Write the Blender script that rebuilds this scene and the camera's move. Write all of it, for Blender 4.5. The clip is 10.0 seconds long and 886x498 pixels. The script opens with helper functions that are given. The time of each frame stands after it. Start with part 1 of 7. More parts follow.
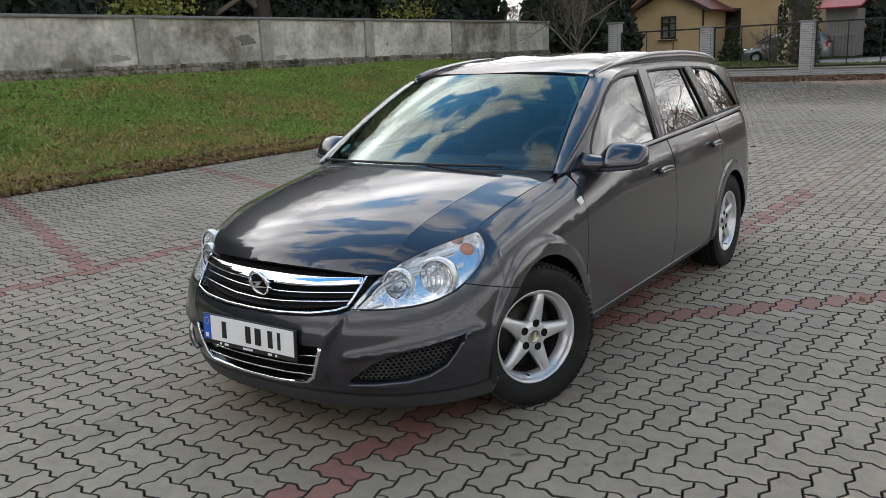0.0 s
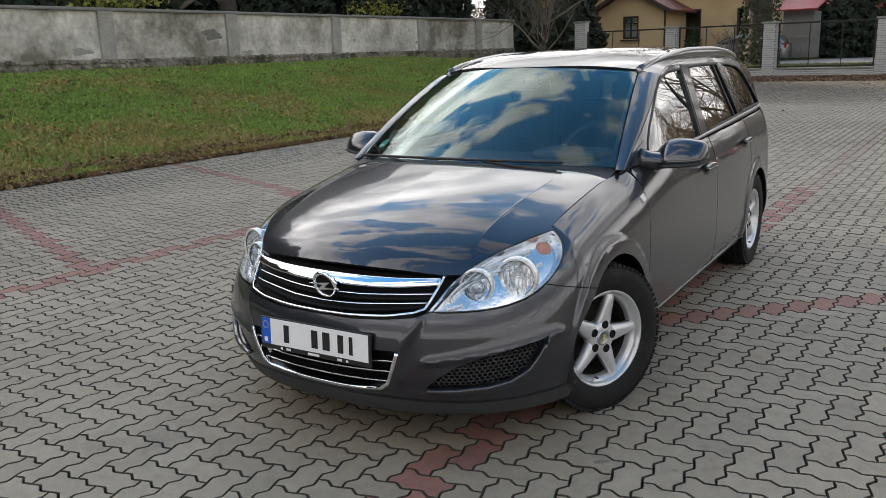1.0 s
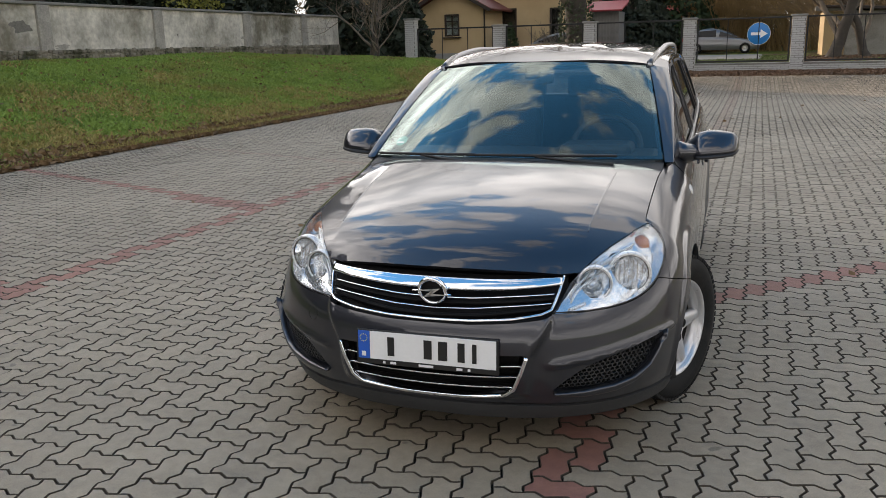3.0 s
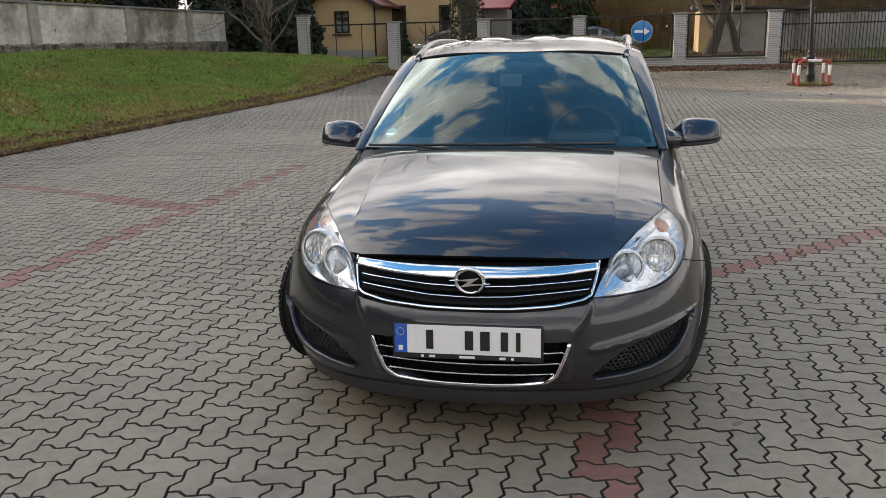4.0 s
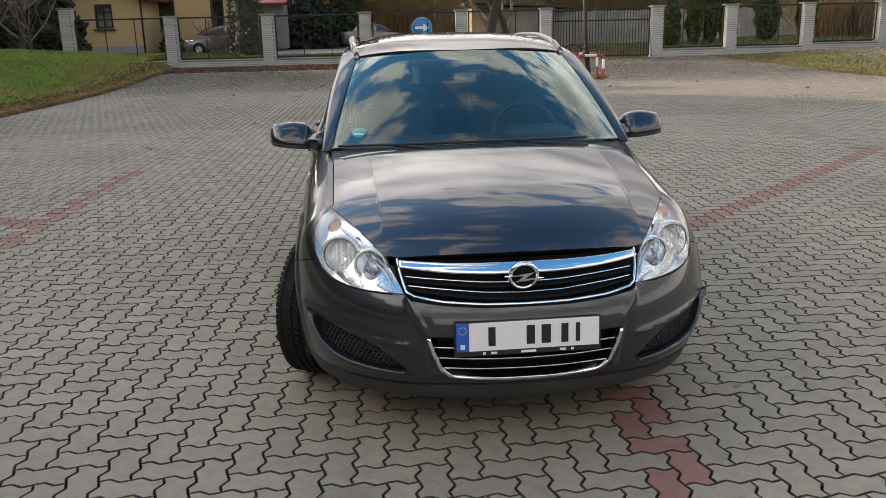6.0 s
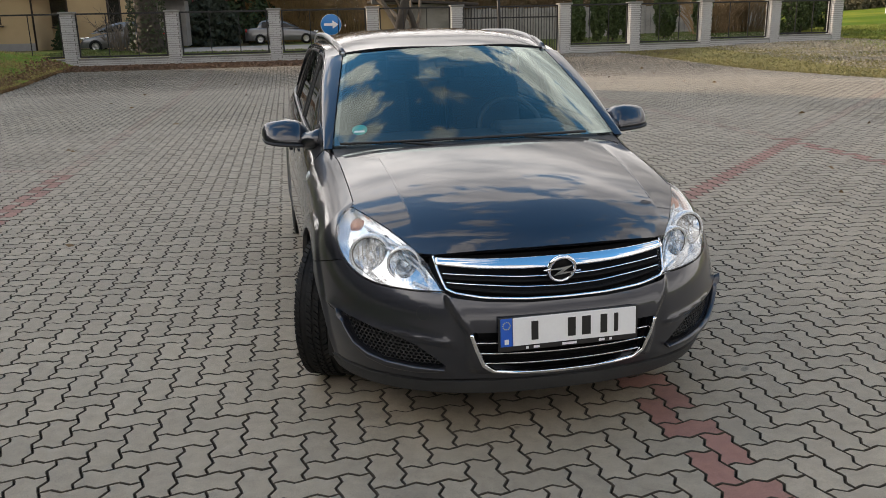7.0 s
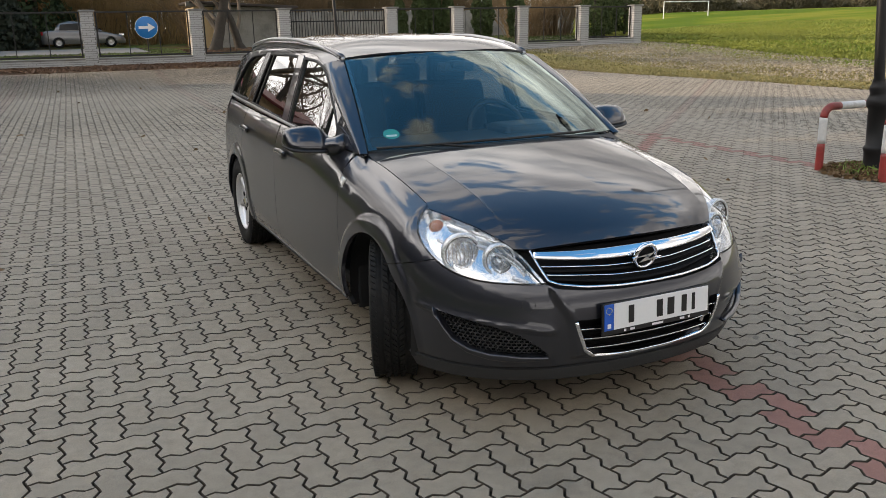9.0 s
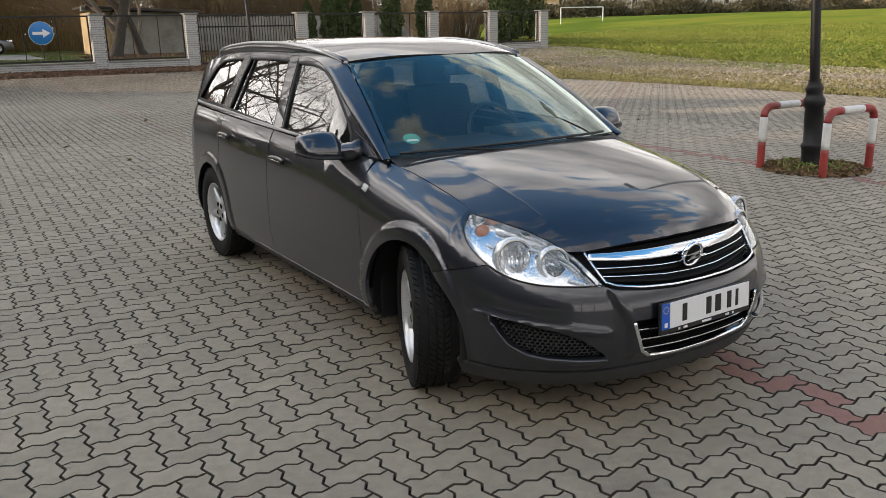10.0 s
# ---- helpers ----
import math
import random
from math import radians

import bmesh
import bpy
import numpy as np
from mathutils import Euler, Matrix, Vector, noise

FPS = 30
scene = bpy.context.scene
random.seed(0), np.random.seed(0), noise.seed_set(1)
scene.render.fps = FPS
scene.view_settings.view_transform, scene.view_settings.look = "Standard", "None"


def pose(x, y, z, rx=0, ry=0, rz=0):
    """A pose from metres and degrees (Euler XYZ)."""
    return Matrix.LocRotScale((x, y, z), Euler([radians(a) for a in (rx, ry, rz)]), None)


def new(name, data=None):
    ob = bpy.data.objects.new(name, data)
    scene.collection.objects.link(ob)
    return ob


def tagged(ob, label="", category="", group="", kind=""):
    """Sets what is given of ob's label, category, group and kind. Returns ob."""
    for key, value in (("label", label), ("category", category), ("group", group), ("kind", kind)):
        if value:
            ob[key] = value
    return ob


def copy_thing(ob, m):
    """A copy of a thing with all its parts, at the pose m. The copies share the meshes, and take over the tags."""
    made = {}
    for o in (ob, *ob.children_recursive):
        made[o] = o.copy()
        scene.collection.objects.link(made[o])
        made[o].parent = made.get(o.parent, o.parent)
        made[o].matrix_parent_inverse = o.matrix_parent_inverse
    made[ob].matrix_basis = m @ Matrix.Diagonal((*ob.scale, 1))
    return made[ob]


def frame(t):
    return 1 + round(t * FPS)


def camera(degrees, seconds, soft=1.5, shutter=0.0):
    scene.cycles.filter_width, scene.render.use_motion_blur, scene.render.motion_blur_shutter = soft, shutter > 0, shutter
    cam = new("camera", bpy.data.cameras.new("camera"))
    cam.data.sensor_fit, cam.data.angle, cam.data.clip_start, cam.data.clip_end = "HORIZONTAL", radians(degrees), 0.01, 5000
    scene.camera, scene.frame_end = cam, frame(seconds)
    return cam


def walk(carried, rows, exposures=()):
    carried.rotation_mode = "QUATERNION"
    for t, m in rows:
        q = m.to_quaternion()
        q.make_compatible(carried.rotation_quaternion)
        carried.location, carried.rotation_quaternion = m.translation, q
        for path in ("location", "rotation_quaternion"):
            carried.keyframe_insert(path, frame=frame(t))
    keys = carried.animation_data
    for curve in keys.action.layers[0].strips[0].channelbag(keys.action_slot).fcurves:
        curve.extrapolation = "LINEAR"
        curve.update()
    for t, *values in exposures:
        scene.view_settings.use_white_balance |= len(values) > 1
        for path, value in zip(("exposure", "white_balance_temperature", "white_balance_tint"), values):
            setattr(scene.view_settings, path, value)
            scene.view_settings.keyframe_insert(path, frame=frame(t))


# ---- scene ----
cam = camera(56.5, 10.0, soft=0.8)
METRES, EYE, TILT, LEAN, TURN = 5.396, 1.5, 0.0, 0.0, 37.3
ROWS = [
    (0.0, 0.0, 0.0, 0.0, -0.58, -13.09, 2.51),
    (0.5, -0.0388, 0.0246, 0.0002, -1.45, -13.18, 2.24),
    (1.0, -0.0851, 0.0291, -0.002, -3.6, -13.33, 1.92),
    (1.5, -0.1441, 0.0238, 0.0032, -6.73, -13.46, 1.7),
    (2.0, -0.1898, 0.0452, -0.0005, -9.92, -13.62, 1.62),
    (2.5, -0.2329, 0.0705, 0.0024, -13.1, -13.77, 1.59),
    (4.0, -0.3696, 0.1299, -0.0039, -24.84, -14.28, 1.41),
    (4.5, -0.404, 0.1629, -0.0025, -28.55, -14.45, 1.43),
    (5.0, -0.447, 0.181, -0.0025, -32.59, -14.61, 1.37),
    (5.5, -0.4907, 0.1998, 0.0016, -36.91, -14.79, 1.33),
    (7.0, -0.586, 0.2933, 0.0034, -47.72, -15.28, 1.22),
    (7.5, -0.633, 0.3133, 0.0113, -50.52, -15.39, 1.26),
    (8.0, -0.6603, 0.3567, 0.0058, -52.98, -15.51, 1.18),
    (8.5, -0.6835, 0.4002, 0.0076, -56.51, -15.59, 1.06),
    (9.0, -0.7209, 0.4418, 0.0096, -61.1, -15.33, 0.99),
    (9.5, -0.7485, 0.4865, 0.0097, -64.8, -15.13, 1.05),
    (10.0, -0.7557, 0.5438, 0.0087, -68.0, -15.1, 1.07),
]
walk(cam, [(t, pose(0, 0, EYE, TILT, LEAN, TURN) @ pose(METRES * x, METRES * y, METRES * z, 90 + pitch, roll, yaw)) for t, x, y, z, yaw, pitch, roll in ROWS],
     exposures=[(0.0, 0.31, 6820, 15), (4.0, 0.23, 7160, 17), (10.0, 0.20, 7150, 16.2)])

# ---- world, sun, exposure ----
SUN_AZ, SUN_EL = 155.0, 20.0      # degrees: where the sun stands, counted from +x towards +y
world = bpy.data.worlds.new("sky")
scene.world = world
world.use_nodes = True
wn, wl = world.node_tree.nodes, world.node_tree.links
wn.clear()
w_out = wn.new("ShaderNodeOutputWorld")
w_bg = wn.new("ShaderNodeBackground")
w_bg.inputs["Strength"].default_value = 0.122
w_sky = wn.new("ShaderNodeTexSky")
w_sky.sky_type, w_sky.sun_disc = "NISHITA", False
w_sky.sun_elevation, w_sky.sun_rotation = radians(SUN_EL), radians(90 - SUN_AZ)
w_sky.air_density, w_sky.dust_density, w_sky.ozone_density = 1.6, 0.1, 3.0
w_co = wn.new("ShaderNodeTexCoord")
w_sep = wn.new("ShaderNodeSeparateXYZ")
wl.new(w_co.outputs["Generated"], w_sep.inputs[0])
w_add = wn.new("ShaderNodeMath")
w_add.operation = "ADD"
w_add.inputs[1].default_value = 0.16
wl.new(w_sep.outputs["Z"], w_add.inputs[0])
w_max = wn.new("ShaderNodeMath")
w_max.operation = "MAXIMUM"
w_max.inputs[1].default_value = 0.05
wl.new(w_add.outputs[0], w_max.inputs[0])
w_div = wn.new("ShaderNodeVectorMath")
w_div.operation = "DIVIDE"
w_com = wn.new("ShaderNodeCombineXYZ")
for axis in range(3):
    wl.new(w_max.outputs[0], w_com.inputs[axis])
wl.new(w_co.outputs["Generated"], w_div.inputs[0])
wl.new(w_com.outputs[0], w_div.inputs[1])
w_map = wn.new("ShaderNodeMapping")
w_map.inputs["Scale"].default_value = (1.0, 1.6, 0.3)
w_map.inputs["Location"].default_value = (3.1, 0.7, 0.0)
wl.new(w_div.outputs[0], w_map.inputs[0])
w_noise = wn.new("ShaderNodeTexNoise")
w_noise.inputs["Scale"].default_value, w_noise.inputs["Detail"].default_value = 2.9, 10.0
w_noise.inputs["Roughness"].default_value, w_noise.inputs["Distortion"].default_value = 0.58, 0.25
wl.new(w_map.outputs[0], w_noise.inputs["Vector"])
w_ramp = wn.new("ShaderNodeValToRGB")
w_ramp.color_ramp.elements[0].position, w_ramp.color_ramp.elements[1].position = 0.485, 0.545
w_low = wn.new("ShaderNodeMapRange")      # clouds close up towards the horizon
w_low.inputs["From Min"].default_value, w_low.inputs["From Max"].default_value = 0.34, 0.87
w_low.inputs["To Min"].default_value, w_low.inputs["To Max"].default_value = 0.34, -0.066
wl.new(w_sep.outputs["Z"], w_low.inputs["Value"])
w_sum = wn.new("ShaderNodeMath")
wl.new(w_noise.outputs["Fac"], w_sum.inputs[0])
w_side = wn.new("ShaderNodeMath")      # and thin out to the east
w_side.operation = "MULTIPLY_ADD"
w_side.inputs[1].default_value = -0.12
w_east = wn.new("ShaderNodeMath")
w_east.operation = "MAXIMUM"
w_east.inputs[1].default_value = 0.0
wl.new(w_sep.outputs["X"], w_east.inputs[0])
wl.new(w_east.outputs[0], w_side.inputs[0])
wl.new(w_low.outputs[0], w_side.inputs[2])
wl.new(w_side.outputs[0], w_sum.inputs[1])
wl.new(w_sum.outputs[0], w_ramp.inputs[0])
w_noise2 = wn.new("ShaderNodeTexNoise")
w_noise2.inputs["Scale"].default_value, w_noise2.inputs["Detail"].default_value = 3.1, 6.0
wl.new(w_map.outputs[0], w_noise2.inputs["Vector"])
w_cloud = wn.new("ShaderNodeValToRGB")
w_cloud.color_ramp.elements[0].position, w_cloud.color_ramp.elements[1].position = 0.36, 0.70
w_cloud.color_ramp.elements[0].color, w_cloud.color_ramp.elements[1].color = (9.5, 10.2, 10.6, 1), (24.6, 25.2, 25.0, 1)
wl.new(w_noise2.outputs["Fac"], w_cloud.inputs[0])
w_mix = wn.new("ShaderNodeMix")
w_mix.data_type = "RGBA"
wl.new(w_ramp.outputs["Color"], w_mix.inputs["Factor"])
w_gain = wn.new("ShaderNodeVectorMath")
w_gain.operation = "MULTIPLY"
w_gain.inputs[1].default_value = (0.85, 1.9, 2.35)
wl.new(w_sky.outputs[0], w_gain.inputs[0])
wl.new(w_gain.outputs[0], w_mix.inputs["A"])
# clouds are brighter towards the sun
w_dot = wn.new("ShaderNodeVectorMath")
w_dot.operation = "DOT_PRODUCT"
w_dot.inputs[1].default_value = (math.cos(radians(SUN_EL)) * math.cos(radians(SUN_AZ)), math.cos(radians(SUN_EL)) * math.sin(radians(SUN_AZ)), math.sin(radians(SUN_EL)))
wl.new(w_co.outputs["Generated"], w_dot.inputs[0])
w_glow = wn.new("ShaderNodeMapRange")
w_glow.inputs["From Min"].default_value, w_glow.inputs["From Max"].default_value = -0.1, 1.0
w_glow.inputs["To Min"].default_value, w_glow.inputs["To Max"].default_value = 1.55, 3.1
wl.new(w_dot.outputs["Value"], w_glow.inputs["Value"])
w_lit = wn.new("ShaderNodeVectorMath")
w_lit.operation = "SCALE"
wl.new(w_cloud.outputs["Color"], w_lit.inputs[0])
w_dim = wn.new("ShaderNodeValToRGB")      # bright low down, dim overhead, with a dim band added for the roof's reflection
w_ramp_z = w_dim.color_ramp
w_ramp_z.elements[0].position, w_ramp_z.elements[1].position = 0.03, 1.0
w_ramp_z.elements[0].color, w_ramp_z.elements[1].color = (0.38, 0.38, 0.38, 1), (0.20, 0.20, 0.20, 1)
for at, v in ((0.10, 0.44), (0.18, 0.40), (0.28, 0.15), (0.40, 0.17), (0.50, 0.45), (0.70, 0.32), (0.86, 0.24)):
    w_ramp_z.elements.new(at).color = (v, v, v, 1)
wl.new(w_sep.outputs["Z"], w_dim.inputs[0])
w_both = wn.new("ShaderNodeMath")
w_both.operation = "MULTIPLY"
wl.new(w_glow.outputs[0], w_both.inputs[0])
wl.new(w_dim.outputs[0], w_both.inputs[1])
wl.new(w_both.outputs[0], w_lit.inputs["Scale"])
wl.new(w_lit.outputs[0], w_mix.inputs["B"])
wl.new(w_mix.outputs["Result"], w_bg.inputs["Color"])
wl.new(w_bg.outputs[0], w_out.inputs[0])

sun = new("sun", bpy.data.lights.new("sun", "SUN"))
sun.data.energy, sun.data.angle, sun.data.color = 5.0, radians(0.6), (1.0, 0.87, 0.70)
sun.rotation_euler = (radians(90 - SUN_EL), 0, radians(SUN_AZ + 90))
scene.view_settings.exposure = 0.0


# ---- materials ----
def material(name, colour, rough=0.6, metal=0.0, vary=0.15, scale=8.0, fine=60.0, bump=0.0, bump_scale=80.0,
             coat=0.0, coat_rough=0.03, coat_ior=1.5, second=None, second_at=(0.5, 0.7), island=0.0, objects=0.0, spec=0.5, rough_vary=0.1):
    """A surface with variation at two scales, an optional second colour in patches, and relief."""
    m = bpy.data.materials.new(name)
    m.use_nodes = True
    n, l = m.node_tree.nodes, m.node_tree.links
    b = n["Principled BSDF"]
    big, small = n.new("ShaderNodeTexNoise"), n.new("ShaderNodeTexNoise")
    big.inputs["Scale"].default_value, big.inputs["Detail"].default_value = scale, 5
    small.inputs["Scale"].default_value, small.inputs["Detail"].default_value = fine, 4
    geo = n.new("ShaderNodeNewGeometry")
    for t in (big, small):
        l.new(geo.outputs["Position"], t.inputs["Vector"])
    add = n.new("ShaderNodeMath")
    l.new(big.outputs["Fac"], add.inputs[0])
    l.new(small.outputs["Fac"], add.inputs[1])
    src = add.outputs[0]
    for amount, node, out in ((island, geo, "Random Per Island"), (objects, n.new("ShaderNodeObjectInfo"), "Random")):
        if amount:
            k = n.new("ShaderNodeMath")
            k.operation = "MULTIPLY_ADD"
            l.new(node.outputs[out], k.inputs[0])
            k.inputs[1].default_value = amount
            l.new(src, k.inputs[2])
            src = k.outputs[0]
    rng = n.new("ShaderNodeMapRange")
    rng.inputs["From Min"].default_value, rng.inputs["From Max"].default_value = 0.6, 1.4 + island + objects
    rng.inputs["To Min"].default_value, rng.inputs["To Max"].default_value = 1 - vary, 1 + vary
    l.new(src, rng.inputs["Value"])
    base = n.new("ShaderNodeRGB")
    base.outputs[0].default_value = (*colour, 1)
    colour_out = base.outputs[0]
    if second:
        patch = n.new("ShaderNodeTexNoise")
        patch.inputs["Scale"].default_value, patch.inputs["Detail"].default_value = scale * 0.45, 8
        patch.inputs["Roughness"].default_value = 0.65
        l.new(geo.outputs["Position"], patch.inputs["Vector"])
        ramp = n.new("ShaderNodeMapRange")
        ramp.inputs["From Min"].default_value, ramp.inputs["From Max"].default_value = second_at
        l.new(patch.outputs["Fac"], ramp.inputs["Value"])
        mx = n.new("ShaderNodeMix")
        mx.data_type = "RGBA"
        mx.inputs["B"].default_value = (*second, 1)
        l.new(ramp.outputs[0], mx.inputs["Factor"])
        l.new(colour_out, mx.inputs["A"])
        colour_out = mx.outputs["Result"]
    mul = n.new("ShaderNodeVectorMath")
    mul.operation = "SCALE"
    l.new(colour_out, mul.inputs[0])
    l.new(rng.outputs[0], mul.inputs["Scale"])
    l.new(mul.outputs[0], b.inputs["Base Color"])
    rr = n.new("ShaderNodeMapRange")
    rr.inputs["From Min"].default_value, rr.inputs["From Max"].default_value = 0.3, 0.7
    rr.inputs["To Min"].default_value, rr.inputs["To Max"].default_value = max(0.0, rough - rough_vary * rough), min(1.0, rough + rough_vary * rough)
    l.new(small.outputs["Fac"], rr.inputs["Value"])
    l.new(rr.outputs[0], b.inputs["Roughness"])
    b.inputs["Metallic"].default_value = metal
    b.inputs["Specular IOR Level"].default_value = spec
    b.inputs["Coat Weight"].default_value, b.inputs["Coat Roughness"].default_value = coat, coat_rough
    b.inputs["Coat IOR"].default_value = coat_ior
    if bump:
        t = n.new("ShaderNodeTexNoise")
        t.inputs["Scale"].default_value, t.inputs["Detail"].default_value = bump_scale, 6
        l.new(geo.outputs["Position"], t.inputs["Vector"])
        bm_node = n.new("ShaderNodeBump")
        bm_node.inputs["Strength"].default_value, bm_node.inputs["Distance"].default_value = 1.0, bump
        l.new(t.outputs["Fac"], bm_node.inputs["Height"])
        l.new(bm_node.outputs[0], b.inputs["Normal"])
    return m


def glass(name, tint, ior=1.5, rough=0.0, haze=0.0, sheen=(1, 1, 1)):
    """A single sheet of glass: tinted and clear straight on, mirroring at a slant."""
    m = bpy.data.materials.new(name)
    m.use_nodes = True
    n, l = m.node_tree.nodes, m.node_tree.links
    n.remove(n["Principled BSDF"])
    tr, gl, lw, pw, fr, mx = (n.new("ShaderNode" + k) for k in ("BsdfTransparent", "BsdfGlossy", "LayerWeight", "Math", "MapRange", "MixShader"))
    tr.inputs["Color"].default_value = (*tint, 1)
    gl.inputs["Roughness"].default_value = rough
    gl.inputs["Color"].default_value = (*sheen, 1)
    straight = ((ior - 1) / (ior + 1)) ** 2
    lw.inputs["Blend"].default_value = 0.5
    pw.operation = "POWER"
    pw.inputs[1].default_value = 3.5
    l.new(lw.outputs["Facing"], pw.inputs[0])
    l.new(pw.outputs[0], fr.inputs["Value"])
    fr.inputs["To Min"].default_value = straight
    l.new(fr.outputs[0], mx.inputs[0])
    l.new(tr.outputs[0], mx.inputs[1])
    l.new(gl.outputs[0], mx.inputs[2])
    if haze:      # fine scratches and dust of an aged surface
        df, hz = n.new("ShaderNodeBsdfDiffuse"), n.new("ShaderNodeMixShader")
        df.inputs["Color"].default_value, hz.inputs[0].default_value = (0.8, 0.8, 0.8, 1), haze
        l.new(mx.outputs[0], hz.inputs[1])
        l.new(df.outputs[0], hz.inputs[2])
        l.new(hz.outputs[0], n["Material Output"].inputs[0])
    else:
        l.new(mx.outputs[0], n["Material Output"].inputs[0])
    return m


PAINT = material("grey_metallic_paint", (0.0218, 0.0235, 0.0330), rough=0.36, metal=0.75, vary=0.05, scale=3, fine=900, coat=1.0, coat_rough=0.012, coat_ior=1.68)
# The car's paint with a duller coat; light is put into its base colour.
LIT_BUMPER_PAINT = material("lit_bumper_paint", (0.0335, 0.0352, 0.0450), rough=0.36, metal=0.7, vary=0.08, scale=3, fine=900, coat=1.0, coat_rough=0.05, coat_ior=1.55)
PLASTIC = material("black_plastic", (0.012, 0.012, 0.013), rough=0.55, vary=0.2, scale=10, fine=300, bump=0.0003, bump_scale=900)
BUMPER_BLACK = material("bumper_plastic", (0.028, 0.029, 0.031), rough=0.6, vary=0.2, scale=6, fine=200, bump=0.0003, bump_scale=900)
GLOSS_BLACK = material("gloss_black_trim", (0.008, 0.008, 0.009), rough=0.15, vary=0.1, scale=10, fine=100)
CHROME = material("chrome", (0.86, 0.87, 0.9), rough=0.06, metal=1.0, vary=0.03, scale=10, fine=200)
SATIN = material("satin_silver", (0.42, 0.42, 0.43), rough=0.32, metal=0.9, vary=0.04, scale=10, fine=200)
ALLOY = material("alloy_wheel_paint", (0.62, 0.62, 0.63), rough=0.3, metal=0.55, vary=0.06, scale=12, fine=200, coat=0.4)
RUBBER = material("tyre_rubber", (0.008, 0.008, 0.008), rough=0.75, vary=0.25, scale=15, fine=150, second=(0.026, 0.024, 0.021), second_at=(0.52, 0.75), spec=0.3)
DARK_METAL = material("dark_metal", (0.05, 0.045, 0.04), rough=0.6, metal=0.7, vary=0.3, scale=20, fine=100)
REFLECTOR = material("lamp_reflector", (0.94, 0.95, 0.96), rough=0.10, metal=0.9, vary=0.03, scale=30, fine=200)
LAMP_INNER = material("lamp_bezel", (0.82, 0.83, 0.84), rough=0.14, metal=0.85, vary=0.12, scale=30, fine=200, bump=0.0022, bump_scale=32)
LAMP_RING = material("lamp_ring", (0.74, 0.75, 0.76), rough=0.28, metal=0.6, vary=0.05, scale=30, fine=200)
MATT_BLACK = material("matt_black", (0.004, 0.004, 0.0045), rough=0.7, vary=0.1, scale=20, fine=200, spec=0.2)
AMBER = material("amber_bulb", (0.50, 0.21, 0.12), rough=0.25, vary=0.1, scale=40, fine=200)
INTERIOR = material("interior_fabric", (0.018, 0.019, 0.022), rough=0.8, vary=0.2, scale=10, fine=300)
DASH = material("dash_plastic", (0.022, 0.023, 0.026), rough=0.6, vary=0.1, scale=10, fine=300)
GLASS = glass("window_glass", (0.74, 0.86, 0.86), 1.75, sheen=(0.86, 1.0, 0.96))
GLASS_SIDE = glass("side_window_glass", (0.66, 0.74, 0.74), 2.3)
GLASS_DARK = glass("tinted_window_glass", (0.30, 0.34, 0.36), 2.3)
LENS = glass("lamp_lens", (0.95, 0.96, 0.97), 1.4, haze=0.03)
PLATE_WHITE = material("plate_white", (0.78, 0.78, 0.78), rough=0.35, vary=0.03, scale=10, fine=100)
PLATE_BLUE = material("plate_blue", (0.01, 0.10, 0.50), rough=0.35, vary=0.03, scale=10, fine=100)
PLATE_BLACK = material("plate_black", (0.012, 0.012, 0.012), rough=0.4, vary=0.05, scale=10, fine=100)
STICKER = material("green_sticker", (0.02, 0.34, 0.28), rough=0.4, vary=0.03, scale=20, fine=100)
REPEATER = material("repeater_lens", (0.75, 0.75, 0.72), rough=0.15, vary=0.05)
SIGN_WHITE = material("sign_white", (0.8, 0.8, 0.8), rough=0.4, vary=0.03, scale=4, fine=40)


# ---- building helpers ----
def spline(xs, ys, blur=0.0):
    """A smooth curve through a few support values (monotone where they are), rounded over a width of blur."""
    xs, ys = np.array(xs, float), np.array(ys, float)
    d = np.diff(ys) / np.diff(xs)
    m = np.empty_like(ys)
    m[0], m[-1] = d[0], d[-1]
    for i in range(1, len(ys) - 1):
        m[i] = 0 if d[i - 1] * d[i] <= 0 else 2 * d[i - 1] * d[i] / (d[i - 1] + d[i])

    def raw(x):
        i = np.clip(np.searchsorted(xs, x) - 1, 0, len(xs) - 2)
        h = xs[i + 1] - xs[i]
        t = np.clip((x - xs[i]) / h, 0, 1)
        v = ((1 + 2 * t) * (1 - t) ** 2 * ys[i] + t * (1 - t) ** 2 * h * m[i]
             + t * t * (3 - 2 * t) * ys[i + 1] + t * t * (t - 1) * h * m[i + 1])
        return v + m[0] * np.minimum(x - xs[0], 0) + m[-1] * np.maximum(x - xs[-1], 0)

    pad = max(blur, 0.01) + 0.3
    grid = np.linspace(xs[0] - pad, xs[-1] + pad, 4001)
    table = raw(grid)
    if blur:
        k = max(3, int(2 * blur / (grid[1] - grid[0])) | 1)
        w = np.hanning(k + 2)[1:-1]
        w /= w.sum()
        left, right = table[0] + (table[1] - table[0]) * np.arange(-(k // 2), 0), table[-1] + (table[-1] - table[-2]) * np.arange(1, k // 2 + 1)
        table = np.convolve(np.concatenate([left, table, right]), w, "valid")
    return lambda x: np.interp(np.asarray(x, float), grid, table)


def smooth(x):
    x = np.clip(x, 0, 1)
    return x * x * (3 - 2 * x)


def mesh_of(name, verts, faces, mat=None, shade=True, normals=None):
    me = bpy.data.meshes.new(name)
    me.from_pydata([tuple(map(float, v)) for v in verts], [], [tuple(map(int, f)) for f in faces])
    if mat:
        me.materials.append(mat)
    if shade:
        me.shade_smooth()
    me.update()
    if normals is not None:
        me.normals_split_custom_set_from_vertices([tuple(map(float, v)) for v in normals])
    return me


